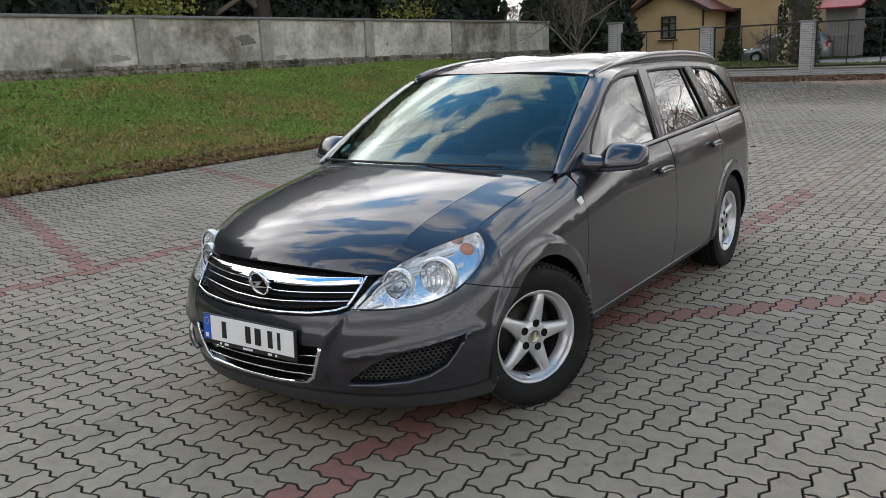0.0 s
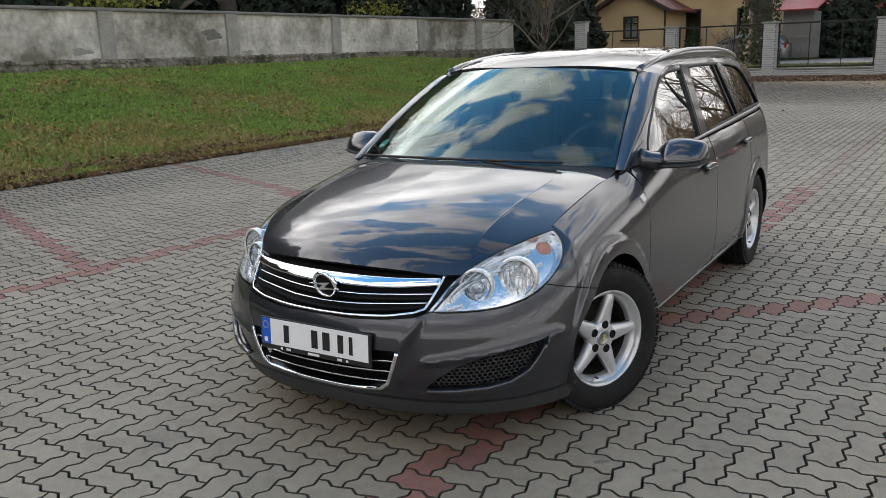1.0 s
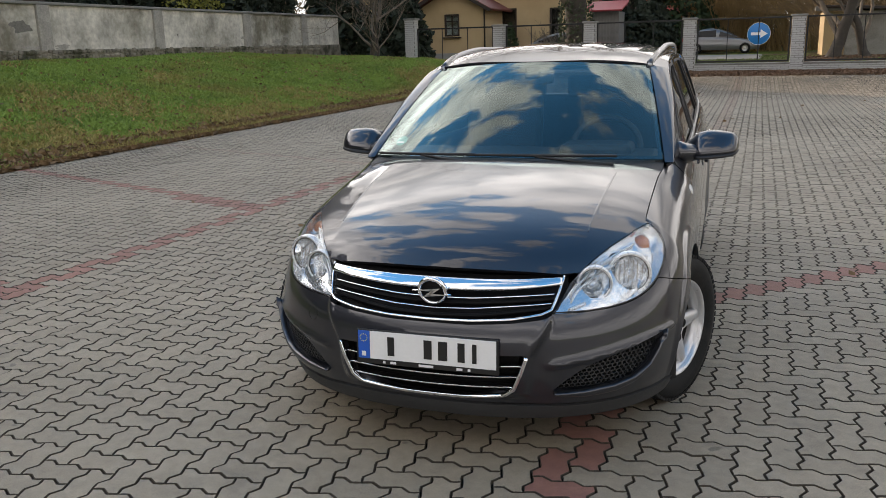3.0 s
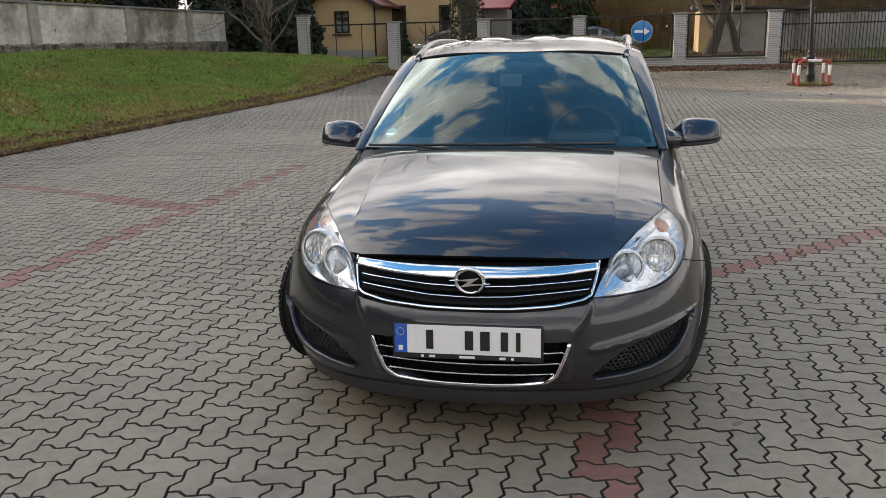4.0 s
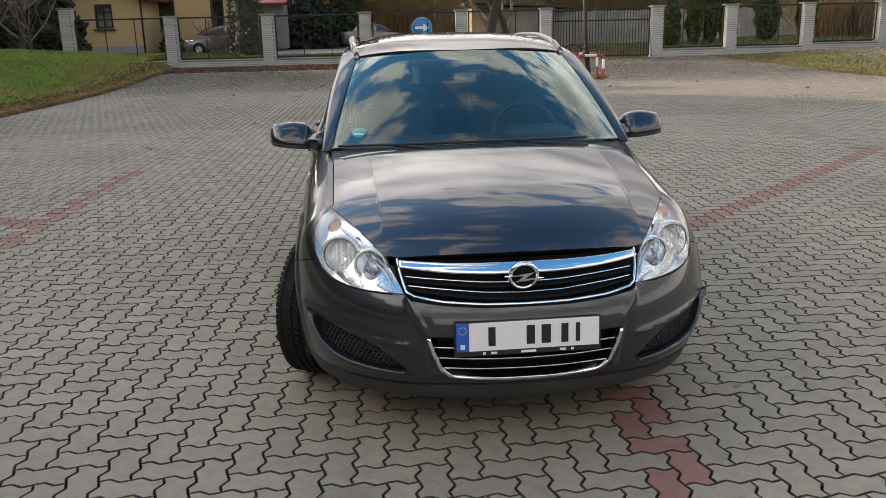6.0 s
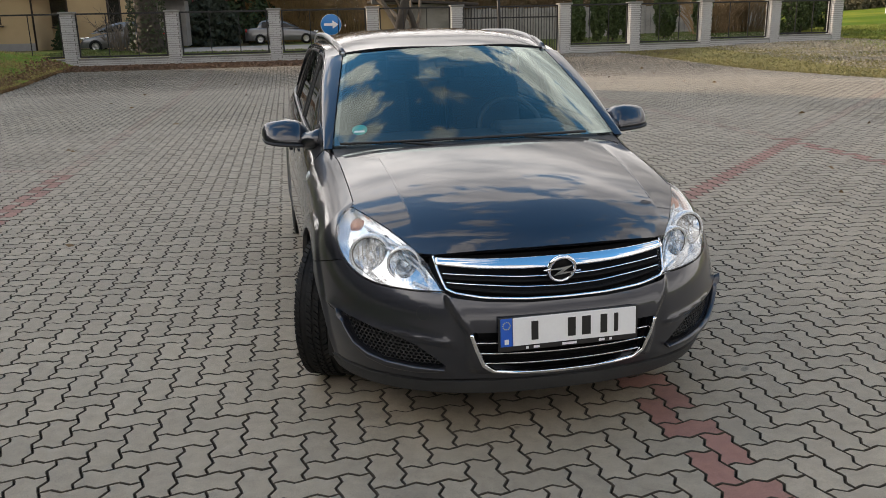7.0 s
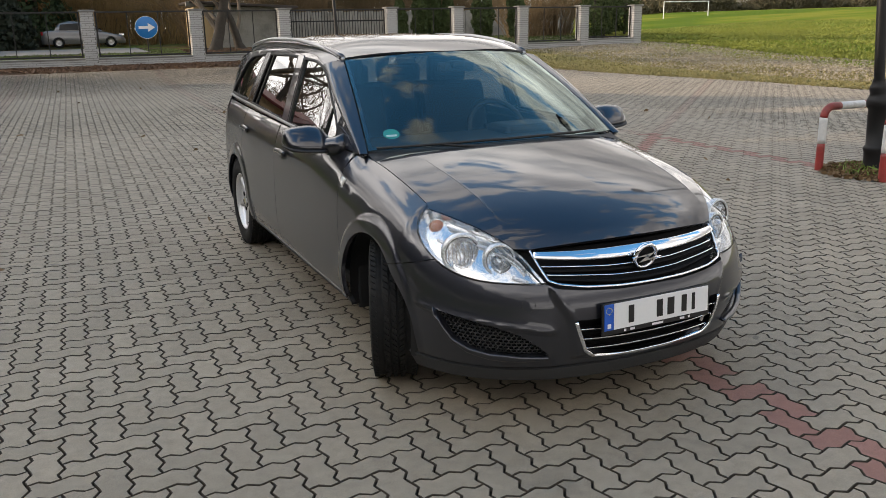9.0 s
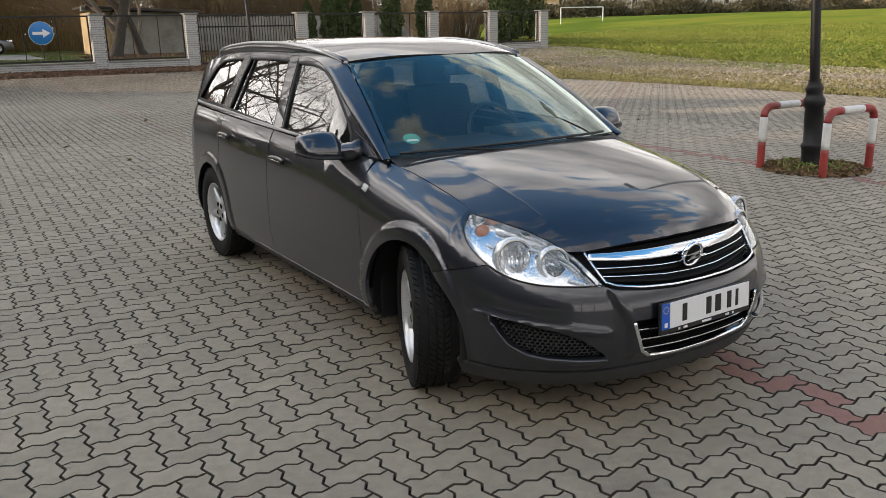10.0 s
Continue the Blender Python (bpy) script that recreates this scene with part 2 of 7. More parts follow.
def part(name, bm, mat, parent=None, label="", shade=False):
    """One mesh object under a thing, from a bmesh or a mesh."""
    if isinstance(bm, bmesh.types.BMesh):
        me = bpy.data.meshes.new(name)
        bm.to_mesh(me)
        bm.free()
        me.materials.append(mat)
        if shade:
            me.shade_smooth()
    else:
        me = bm
        if mat and not me.materials:
            me.materials.append(mat)
    ob = new(name, me)
    ob.parent = parent
    if label:
        ob["label"] = label
    return ob


def thing(name, m, label, category, group="", kind=""):
    ob = new(name)
    ob.matrix_basis = m
    ob.empty_display_size = 0.1
    return tagged(ob, label, category, group, kind)


def box(bm, size, at=(0, 0, 0), bevel=0.0, rot=None, segments=2):
    m = Matrix.Translation(at) @ (rot or Matrix()) @ Matrix.Diagonal((*size, 1))
    made = bmesh.ops.create_cube(bm, size=1, matrix=m)["verts"]
    if bevel:
        edges = list({e for v in made for e in v.link_edges})
        bmesh.ops.bevel(bm, geom=edges, offset=bevel, segments=segments, affect="EDGES", profile=0.6)
    return bm


def boxed(size, at=(0, 0, 0), bevel=0.0, rot=None, segments=2):
    return box(bmesh.new(), size, at, bevel, rot, segments)


def rod(bm, a, b, r0, r1=None, segments=10, caps=True):
    a, b = Vector(a), Vector(b)
    d = b - a
    m = Matrix.Translation((a + b) / 2) @ d.to_track_quat("Z", "Y").to_matrix().to_4x4()
    bmesh.ops.create_cone(bm, cap_ends=caps, segments=segments, radius1=r0, radius2=r0 if r1 is None else r1, depth=d.length, matrix=m)
    return bm


def tube(points, radius, segments=10, squash=1.0, up=(0, 0, 1), closed=False, mat=None, name="tube"):
    """A tube of oval section along a line; radius may be a list."""
    pts = [Vector(p) for p in points]
    n = len(pts)
    rad = radius if hasattr(radius, "__len__") else [radius] * n
    verts, faces = [], []
    for i, p in enumerate(pts):
        a = pts[(i - 1) % n] if closed else pts[max(i - 1, 0)]
        b = pts[(i + 1) % n] if closed else pts[min(i + 1, n - 1)]
        t = (b - a).normalized()
        side = t.cross(Vector(up))
        side = side.normalized() if side.length > 1e-4 else Vector((1, 0, 0))
        top = side.cross(t)
        for k in range(segments):
            q = 2 * math.pi * k / segments
            verts.append(p + rad[i] * (side * math.cos(q) + top * math.sin(q) * squash))
    for i in range(n if closed else n - 1):
        j = (i + 1) % n
        for k in range(segments):
            k2 = (k + 1) % segments
            faces.append((i * segments + k, i * segments + k2, j * segments + k2, j * segments + k))
    if not closed:
        faces.append(tuple(range(segments))[::-1])
        faces.append(tuple((n - 1) * segments + k for k in range(segments)))
    return mesh_of(name, verts, faces, mat)


def lathe(profile, segments=48, mat=None, name="lathe", axis="x", closed=False):
    """A body of revolution from (along, radius) pairs round the x axis or z axis."""
    verts, faces = [], []
    n = len(profile)
    for k in range(segments):
        q = 2 * math.pi * k / segments
        for a, r in profile:
            verts.append((a, r * math.cos(q), r * math.sin(q)) if axis == "x" else (r * math.cos(q), r * math.sin(q), a))
    for k in range(segments):
        k2 = (k + 1) % segments
        for i in range(n if closed else n - 1):
            j = (i + 1) % n
            f = (k * n + i, k * n + j, k2 * n + j, k2 * n + i)
            faces.append(f if axis == "x" else f[::-1])
    return mesh_of(name, verts, faces, mat)


def inside(points, loop):
    """Which of the points lie inside the closed loop."""
    x, y = points[:, 0], points[:, 1]
    res = np.zeros(len(points), bool)
    a = loop
    b = np.roll(loop, -1, axis=0)
    for (x0, y0), (x1, y1) in zip(a, b):
        if y0 == y1:
            continue
        c = ((y0 > y) != (y1 > y)) & (x < (x1 - x0) * (y - y0) / (y1 - y0) + x0)
        res ^= c
    return res


def resample(loop, step):
    loop = [np.array(p, float) for p in loop]
    out = []
    for a, b in zip(loop, loop[1:] + loop[:1]):
        n = max(1, int(np.ceil(np.linalg.norm(b - a) / step)))
        out += [a + (b - a) * i / n for i in range(n)]
    return np.array(out)


def shrink(loop, gap):
    """The loop moved inwards by gap (outwards when negative)."""
    area = np.sum(loop[:, 0] * np.roll(loop[:, 1], -1) - np.roll(loop[:, 0], -1) * loop[:, 1])
    t = np.roll(loop, -1, axis=0) - np.roll(loop, 1, axis=0)
    t /= np.maximum(np.linalg.norm(t, axis=1, keepdims=True), 1e-9)
    n = np.stack([-t[:, 1], t[:, 0]], 1) * (1 if area > 0 else -1)
    return loop + n * gap


def sheet(name, mat, outline, surf, holes=(), step=0.03, gap=0.0, rim=0.012, offset=0.0, mirrored=False, flip=False, back=False):
    """A bent panel: the region of the (u, v) plane inside outline and outside the holes, laid on surf(u, v), with edges turned in by rim."""
    from mathutils.geometry import delaunay_2d_cdt
    loops = [shrink(resample(outline, step), gap)] + [shrink(resample(h, step * 0.7), -gap) for h in holes]
    lo, hi = loops[0].min(0), loops[0].max(0)
    gx, gy = np.meshgrid(np.arange(lo[0] + step / 2, hi[0], step), np.arange(lo[1] + step / 2, hi[1], step))
    grid = np.stack([gx.ravel(), gy.ravel()], 1)
    keep = inside(grid, loops[0])
    for h in loops[1:]:
        keep &= ~inside(grid, h)
    grid = grid[keep]
    edge = np.concatenate(loops)
    if len(grid):
        near = np.array([np.min(np.sum((edge - g) ** 2, 1)) for g in grid])
        grid = grid[near > (0.5 * step) ** 2]
    pts = np.concatenate([edge, grid]) if len(grid) else edge
    edges, base = [], 0
    for lp in loops:
        edges += [(base + i, base + (i + 1) % len(lp)) for i in range(len(lp))]
        base += len(lp)
    vs, _, fs, *_ = delaunay_2d_cdt([Vector(p) for p in pts], edges, [], 0, 1e-6)
    vs = np.array([(v.x, v.y) for v in vs])
    cent = np.array([vs[list(f)].mean(0) for f in fs])
    keep = inside(cent, loops[0])
    for h in loops[1:]:
        keep &= ~inside(cent, h)
    faces = [tuple(f) for f, k in zip(fs, keep) if k]
    e = 0.004
    P = surf(vs[:, 0], vs[:, 1])
    du = surf(vs[:, 0] + e, vs[:, 1]) - surf(vs[:, 0] - e, vs[:, 1])
    dv = surf(vs[:, 0], vs[:, 1] + e) - surf(vs[:, 0], vs[:, 1] - e)
    N = np.cross(du, dv)
    N /= np.maximum(np.linalg.norm(N, axis=1, keepdims=True), 1e-9)
    if flip:
        N = -N
        faces = [f[::-1] for f in faces]
    P = P + N * offset
    # count how often each edge is used, to find the rims
    used = {}
    for f in faces:
        for a, b in zip(f, f[1:] + f[:1]):
            used[(a, b)] = 1
    border = [(a, b) for a, b in used if (b, a) not in used]
    verts, norms = [*P], [*N]
    if rim:
        inner, ring = {}, {}
        for a, b in border:
            for k in (a, b):
                if k not in inner:
                    ring[k] = len(verts)
                    verts.append(P[k])
                    norms.append(N[k])
                    inner[k] = len(verts)
                    verts.append(P[k] - N[k] * rim)
                    norms.append(N[k])
        for a, b in border:
            faces.append((ring[b], ring[a], inner[a], inner[b]))
        for a, b in border:
            t = P[b] - P[a]
            for k in (a, b):
                o = np.cross(t, N[k])
                o /= max(np.linalg.norm(o), 1e-9)
                norms[ring[k]] = norms[inner[k]] = o
    verts, norms = np.array(verts), np.array(norms)
    if mirrored:
        verts[:, 0] *= -1
        norms[:, 0] *= -1
        faces = [f[::-1] for f in faces]
    return mesh_of(name, verts, faces, mat, True, norms)


# ---- the parked estate car: its surfaces (x to its left side, y to the rear, z up, y = 0 at the front bumper) ----
CAR = pose(-2.542, 2.045, 0, 0, 0, 1.9)
AXLE_F, AXLE_R, WHEEL_R, HUB_Z = 0.875, 3.578, 0.318, 0.311
q_ = np.linspace(0, np.pi / 2, 900)
front_x, front_y = 0.8765 * np.sin(q_) ** 0.8, 0.62 - 0.62 * np.cos(q_) ** (2 / 1.8)
side_y = np.linspace(0.62, 3.95, 1200)[1:]
rear_q = np.linspace(0, np.pi / 2, 500)[1:]
plan_x = np.concatenate([front_x, np.full(len(side_y), 0.8765), 0.8765 * np.cos(rear_q) ** 0.5])
plan_y = np.concatenate([front_y, side_y, 3.95 + 0.565 * np.sin(rear_q)])
plan_x = plan_x * (1 - 0.016 * smooth((1.5 - plan_y) / 1.0) - 0.03 * smooth((plan_y - 3.0) / 1.2))
plan_s = np.concatenate([[0], np.cumsum(np.hypot(np.diff(plan_x), np.diff(plan_y)))])
tan_x, tan_y = np.gradient(plan_x, plan_s), np.gradient(plan_y, plan_s)
soft = np.hanning(41) / np.hanning(41).sum()
tan_x, tan_y = (np.convolve(np.pad(t, 20, mode="edge"), soft, "valid") for t in (tan_x, tan_y))
tan_l = np.hypot(tan_x, tan_y)
norm_x, norm_y = tan_y / tan_l, -tan_x / tan_l
norm_x[0], norm_y[0] = 0, -1
S_END = float(plan_s[-1])
nose_lean = spline([0.12, 0.17, 0.22, 0.28, 0.34, 0.41, 0.47, 0.53, 0.585, 0.65, 0.70, 0.76, 0.82, 0.92],
                   [0.12, 0.06, 0.035, 0.018, 0.006, 0.0, 0.0, 0.012, 0.045, 0.10, 0.145, 0.20, 0.26, 0.36], 0.085)
tail_lean = spline([0.12, 0.25, 0.45, 0.6, 0.8, 1.0, 1.1], [0.10, 0.03, 0.0, 0.0, 0.03, 0.06, 0.09])
hood_rise = spline([-0.1, 0, 0.03, 0.08, 0.2, 0.4, 0.7, 0.9, 1.1, 1.3], [0.60, 0.70, 0.745, 0.785, 0.845, 0.905, 0.965, 0.995, 1.015, 1.025], 0.05)


def hood_z(x, y):
    a = np.abs(x)
    d = y - (0.13 + 0.42 * a * a)
    off = a - 0.50 - 0.05 * (y - 0.3)
    crease = 0.0045 * np.where(off > 0, np.exp(-off / 0.036), np.exp(off / 0.10)) * smooth((d - 0.02) / 0.12) * (1 - 0.75 * smooth((d - 0.45) / 0.4))
    ridge = 0.0014 * np.exp(-a / 0.10) * smooth((d - 0.02) / 0.2)
    return hood_rise(d) - 0.056 * (a / 0.70) ** 2.6 + crease + ridge


def belt_z(y):
    return 0.955 + 0.027 * (y - 1.3)


def shoulder_z(y):
    """The top of the body's side: the bonnet's edge in front, then the window line."""
    y = 0.47 + 0.5 * (y - 0.47 + np.sqrt((y - 0.47) ** 2 + 0.15 ** 2))
    w = smooth((y - 1.18) / 0.25)
    return (1 - w) * hood_z(0.70, np.minimum(y, 1.4)) + w * belt_z(y)


def shell(s, z):
    """The lower body: s runs along its outline from the middle of the front bumper, z is the height."""
    s, z = np.asarray(s, float), np.asarray(z, float)
    a = np.abs(s)
    cx, cy = np.interp(a, plan_s, plan_x), np.interp(a, plan_s, plan_y)
    nx, ny = np.interp(a, plan_s, norm_x), np.interp(a, plan_s, norm_y)
    wf, wr = np.where(ny < 0, ny * ny, 0), np.where(ny > 0, ny * ny, 0)
    ws = 1 - wf - wr
    amp = 0.172 - 0.098 * smooth((cy - 1.05) / 0.7)
    length = 0.085 + 0.03 * smooth((cy - 1.05) / 0.7)
    side = amp * np.exp(-np.maximum(shoulder_z(cy) - z, -0.05) / length) + 0.055 * np.clip((0.44 - z) / 0.26, 0, 1.3) ** 2
    inset = wf * nose_lean(z) + ws * side + wr * tail_lean(z)
    # wheel-arch flares
    for yc in (AXLE_F, AXLE_R):
        r = np.hypot(cy - yc, z - HUB_Z)
        inset = inset - (0.0115 * smooth((0.437 - r) / 0.034) + 0.004 * smooth((0.42 - r) / 0.068)) * smooth((z - 0.12) / 0.2) * np.minimum(1, ws * 1.25)
    # centre shield of the bumper, between the two ridges below the grille
    ridge = 0.352 + 0.085 * smooth((z - 0.40) / 0.19)
    shield = smooth((ridge - a) / 0.05 + 0.5) * smooth((z - 0.27) / 0.03) * smooth((0.60 - z) / 0.03)
    inset = inset - 0.020 * shield - 0.008 * np.exp(-((a - ridge) / 0.017) ** 2) * smooth((z - 0.30) / 0.05) * smooth((0.60 - z) / 0.04)
    # brow over the side intake
    brow = 0.405 + 0.062 * np.clip((a - 0.45) / 0.5, 0, 1.2)
    dz = z - brow
    inset = inset - 0.014 * smooth((a - 0.40) / 0.06) * smooth((1.06 - a) / 0.1) * np.where(dz > 0, np.exp(-dz / 0.022), smooth(1 + dz / 0.028))
    return np.stack([np.sign(s) * (cx - nx * inset) if np.ndim(s) else (1 if s >= 0 else -1) * (cx - nx * inset), cy - ny * inset, z + 0 * cx], -1)


def s_of_y(y):
    """Where along the outline the side reaches y."""
    return float(np.interp(y, plan_y, plan_s))


def ws_surf(u, v):
    """The windscreen: u from -1 to 1 across, v from 0 at the bonnet to 1 at the roof."""
    u, v = np.asarray(u, float), np.asarray(v, float)
    x = u * (0.712 - 0.139 * v)
    y = (1.02 + 0.24 * np.abs(u) ** 2.2) * (1 - v) + (1.745 + 0.205 * np.abs(u) ** 2.2) * v
    z = (0.995 - 0.028 * np.abs(u) ** 2) * (1 - v) + (1.402 - 0.034 * np.abs(u) ** 2.4) * v + 0.085 * v * (1 - v)
    return np.stack([x, y, z], -1)


roof_c = spline([1.6, 1.75, 1.9, 2.05, 2.3, 2.7, 3.2, 3.6, 4.0, 4.4], [1.366, 1.405, 1.438, 1.462, 1.483, 1.493, 1.493, 1.478, 1.436, 1.375], 0.14)
cant_z = spline([1.2, 1.35, 1.5, 1.65, 1.8, 1.95, 2.15, 2.5, 3.0, 3.5, 4.0, 4.4], [0.92, 1.003, 1.085, 1.170, 1.250, 1.324, 1.385, 1.405, 1.408, 1.39, 1.345, 1.28], 0.12)
belt_x = spline([1.1, 1.25, 1.4, 1.6, 1.8, 2.3, 3.3, 3.8, 4.1, 4.25, 4.35, 4.42], [0.700, 0.722, 0.746, 0.771, 0.783, 0.780, 0.772, 0.757, 0.735, 0.705, 0.655, 0.58], 0.1)


def side_x(y, z):
    """The half width of the windows' surface above the window line."""
    d = z - belt_z(y)
    return belt_x(y) + 0.020 - 0.33 * d - 0.065 * d * d


def side_surf(y, z):
    return np.stack([side_x(y, z), y + 0 * z, z + 0 * y], -1)


def roof_z(x, y):
    edge = side_x(y, cant_z(y))
    return roof_c(y) - (roof_c(y) - cant_z(y)) * (np.abs(x) / edge) ** 3.2


# ---- the parked estate car: its parts ----
car = thing("car", CAR, "dark grey metallic estate car with silver roof rails, parked", "car")


def both(name, mat, outline, surf, label="", parent=None, **more):
    """A panel on each side of the car."""
    return [part(name, sheet(name, mat, outline, surf, mirrored=m, **more), mat, parent or car, label) for m in (False, True)]


def arc(yc, r, a0, a1, n=26):
    """Points of a wheel opening in the outline's (s, z), angles from the front, over the top."""
    return [(s_of_y(yc - r * math.cos(radians(a))), HUB_Z + r * math.sin(radians(a))) for a in np.linspace(a0, a1, n)]


ARCH = 0.352
FLARE = ARCH
SILL = 0.262
lamp_low = [(0.455, 0.583), (0.58, 0.583), (0.74, 0.590), (0.865, 0.615), (0.96, 0.655), (1.05, 0.705), (1.12, 0.758)]
lamp_high = [(1.165, 0.816), (1.10, 0.804), (1.05, 0.796), (0.95, 0.781), (0.86, 0.771), (0.79, 0.762), (0.68, 0.736), (0.60, 0.710), (0.548, 0.688), (0.508, 0.648)]


def rounded(loop, keep, times=2):
    """The loop with its corners cut round, but for the one at index keep."""
    pts = [np.array(p, float) for p in loop]
    hold = pts[keep]
    for _ in range(times):
        out = []
        for i, a in enumerate(pts):
            b = pts[(i + 1) % len(pts)]
            if np.array_equal(a, hold):
                out += [a, a * 0.25 + b * 0.75]
            elif np.array_equal(b, hold):
                out += [a * 0.75 + b * 0.25]
            else:
                out += [a * 0.75 + b * 0.25, a * 0.25 + b * 0.75]
        pts = out
    return [tuple(map(float, p)) for p in pts]


lamp_loop = rounded(lamp_low + lamp_high, 0)
peak = max(range(len(lamp_loop)), key=lambda i: lamp_loop[i][0])
start = lamp_loop.index((0.455, 0.583))
lower_line = [lamp_loop[(start + i) % len(lamp_loop)] for i in range((peak - start) % len(lamp_loop) + 1)]
upper_line = [lamp_loop[(peak + i) % len(lamp_loop)] for i in range((start - peak) % len(lamp_loop))]

# front bumper: painted skin with the openings for the lower grille and the side intakes
seam_at = min(lower_line, key=lambda p: abs(p[0] - 0.955))
top_l = [(q, z - 0.003) for q, z in lower_line if q < seam_at[0]] + [(seam_at[0] + 0.001, seam_at[1] - 0.002)]
front_arch = [arc(AXLE_F, FLARE + 0.055 * smooth((51 - a) / 42), a, a, 1)[0] for a in np.linspace(51, -10, 18)]
low_l = [(0.95, 0.236), (0.75, 0.238), (0.5, 0.242), (0.3, 0.25), (0.15, 0.248)]
half = [(0.15, 0.550), (0.30, 0.558), (0.40, 0.568)] + top_l + front_arch + low_l
bumper_loop = half + [(-s, z) for s, z in reversed(half)]
lower_half = [(0.352, 0.445), (0.335, 0.38), (0.312, 0.318), (0.27, 0.287), (0.2, 0.275), (0.1, 0.268)]
lower_grille = lower_half + [(-s, z) for s, z in reversed(lower_half)]
fog_loop = [(0.452, 0.302), (0.49, 0.335), (0.56, 0.382), (0.66, 0.418), (0.78, 0.445), (0.905, 0.463), (0.872, 0.41), (0.83, 0.36), (0.76, 0.322), (0.68, 0.305), (0.56, 0.298)]
fog_loops = [fog_loop, [(-s, z) for s, z in reversed(fog_loop)]]
bumper = part("front_bumper", sheet("front_bumper", LIT_BUMPER_PAINT, bumper_loop, shell, holes=[lower_grille, *fog_loops], step=0.0105, gap=0.002, rim=0.03), LIT_BUMPER_PAINT, car)

# black lip below the bumper
lip_half = [(0.3, 0.242), (0.5, 0.234), (0.75, 0.230), (0.95, 0.228), (s_of_y(AXLE_F - 0.345), 0.235), (s_of_y(AXLE_F - 0.35), 0.165), (0.9, 0.170), (0.6, 0.178), (0.3, 0.182)]
part("lip", sheet("lip", BUMPER_BLACK, lip_half + [(-s, z) for s, z in reversed(lip_half)], shell, step=0.03, rim=0.05, offset=0.004), BUMPER_BLACK, car, "matt black plastic lip under the bumper")


def ribbon(points, width, depth, surf, mat, name, offset=0.0, mirrored=False, round_=0.35):
    """A bar of rounded section along (u, v) points of a surface."""
    line = [np.array(points[0], float)]
    for a, b in zip(points, points[1:]):
        a, b = np.array(a, float), np.array(b, float)
        n = max(1, int(np.ceil(np.linalg.norm(b - a) / 0.015)))
        if np.linalg.norm(b - a) > 1e-6:
            line += [a + (b - a) * i / n for i in range(1, n + 1)]
    pts = np.array(line)
    e = 0.003
    P = surf(pts[:, 0], pts[:, 1])
    N = np.cross(surf(pts[:, 0] + e, pts[:, 1]) - surf(pts[:, 0] - e, pts[:, 1]), surf(pts[:, 0], pts[:, 1] + e) - surf(pts[:, 0], pts[:, 1] - e))
    N /= np.linalg.norm(N, axis=1, keepdims=True)
    T = np.gradient(P, axis=0)
    T /= np.linalg.norm(T, axis=1, keepdims=True)
    B = np.cross(N, T)
    w = np.broadcast_to(np.asarray(width, float), (len(pts),)) if np.ndim(width) == 0 else np.interp(np.linspace(0, 1, len(pts)), np.linspace(0, 1, len(width)), width)
    sect = []
    for k in range(14):
        a = 2 * math.pi * k / 14
        c, s_ = math.cos(a), math.sin(a)
        sect.append((math.copysign(abs(c) ** round_, c) * 0.5, math.copysign(abs(s_) ** 0.6, s_) * 0.5))
    verts = [P[i] + N[i] * (offset + b * depth) + B[i] * (a * w[i]) for i in range(len(pts)) for a, b in sect]
    n = len(sect)
    faces = [(i * n + k, i * n + (k + 1) % n, (i + 1) * n + (k + 1) % n, (i + 1) * n + k) for i in range(len(pts) - 1) for k in range(n)]
    faces += [tuple(range(n))[::-1], tuple((len(pts) - 1) * n + k for k in range(n))]
    verts = np.array(verts)
    if mirrored:
        verts[:, 0] *= -1
        faces = [f[::-1] for f in faces]
    return mesh_of(name, verts, faces, mat)


def sym(points):
    """A line from the middle outwards, continued on the other side."""
    return [(-s, z) for s, z in reversed(points)] + [p for p in points if p[0] > 1e-6]


# upper grille
grille = part("upper_grille", sheet("upper_grille", MATT_BLACK, sym([(0.0, 0.552), (0.25, 0.556), (0.42, 0.575), (0.47, 0.585), (0.53, 0.66), (0.56, 0.712)]), shell, step=0.03, rim=0.0, offset=-0.045), MATT_BLACK, car, "black grille with chrome wing bar and slats")
part("wing_bar", ribbon(sym([(0.0, 0.660), (0.15, 0.661), (0.30, 0.664), (0.42, 0.669), (0.505, 0.673)]), [0.030, 0.038, 0.044, 0.048, 0.050, 0.048, 0.044, 0.038, 0.030], 0.022, shell, CHROME, "wing_bar", offset=0.003, round_=0.22), CHROME, grille, "broad polished chrome bar")
for z0, z1, s1 in ((0.622, 0.640, 0.472), (0.592, 0.612, 0.452)):
    part("slat", ribbon(sym([(0.0, z0), (0.15, z0 + 0.003), (0.3, (z0 + z1) / 2 + 0.002), (s1, z1)]), 0.0045, 0.006, shell, CHROME, "slat", offset=-0.006), CHROME, grille)
    part("slat_blade", ribbon(sym([(0.0, z0 - 0.009), (0.15, z0 - 0.006), (0.3, (z0 + z1) / 2 - 0.007), (s1, z1 - 0.009)]), 0.013, 0.02, shell, MATT_BLACK, "slat_blade", offset=-0.026), MATT_BLACK, grille)
part("surround", ribbon(sym([(0.0, 0.558), (0.15, 0.560), (0.30, 0.568), (0.41, 0.580), (0.447, 0.590), (0.463, 0.610), (0.50, 0.662), (0.52, 0.690)]), 0.009, 0.012, shell, CHROME, "surround", offset=0.001), CHROME, grille, "thin chrome surround")

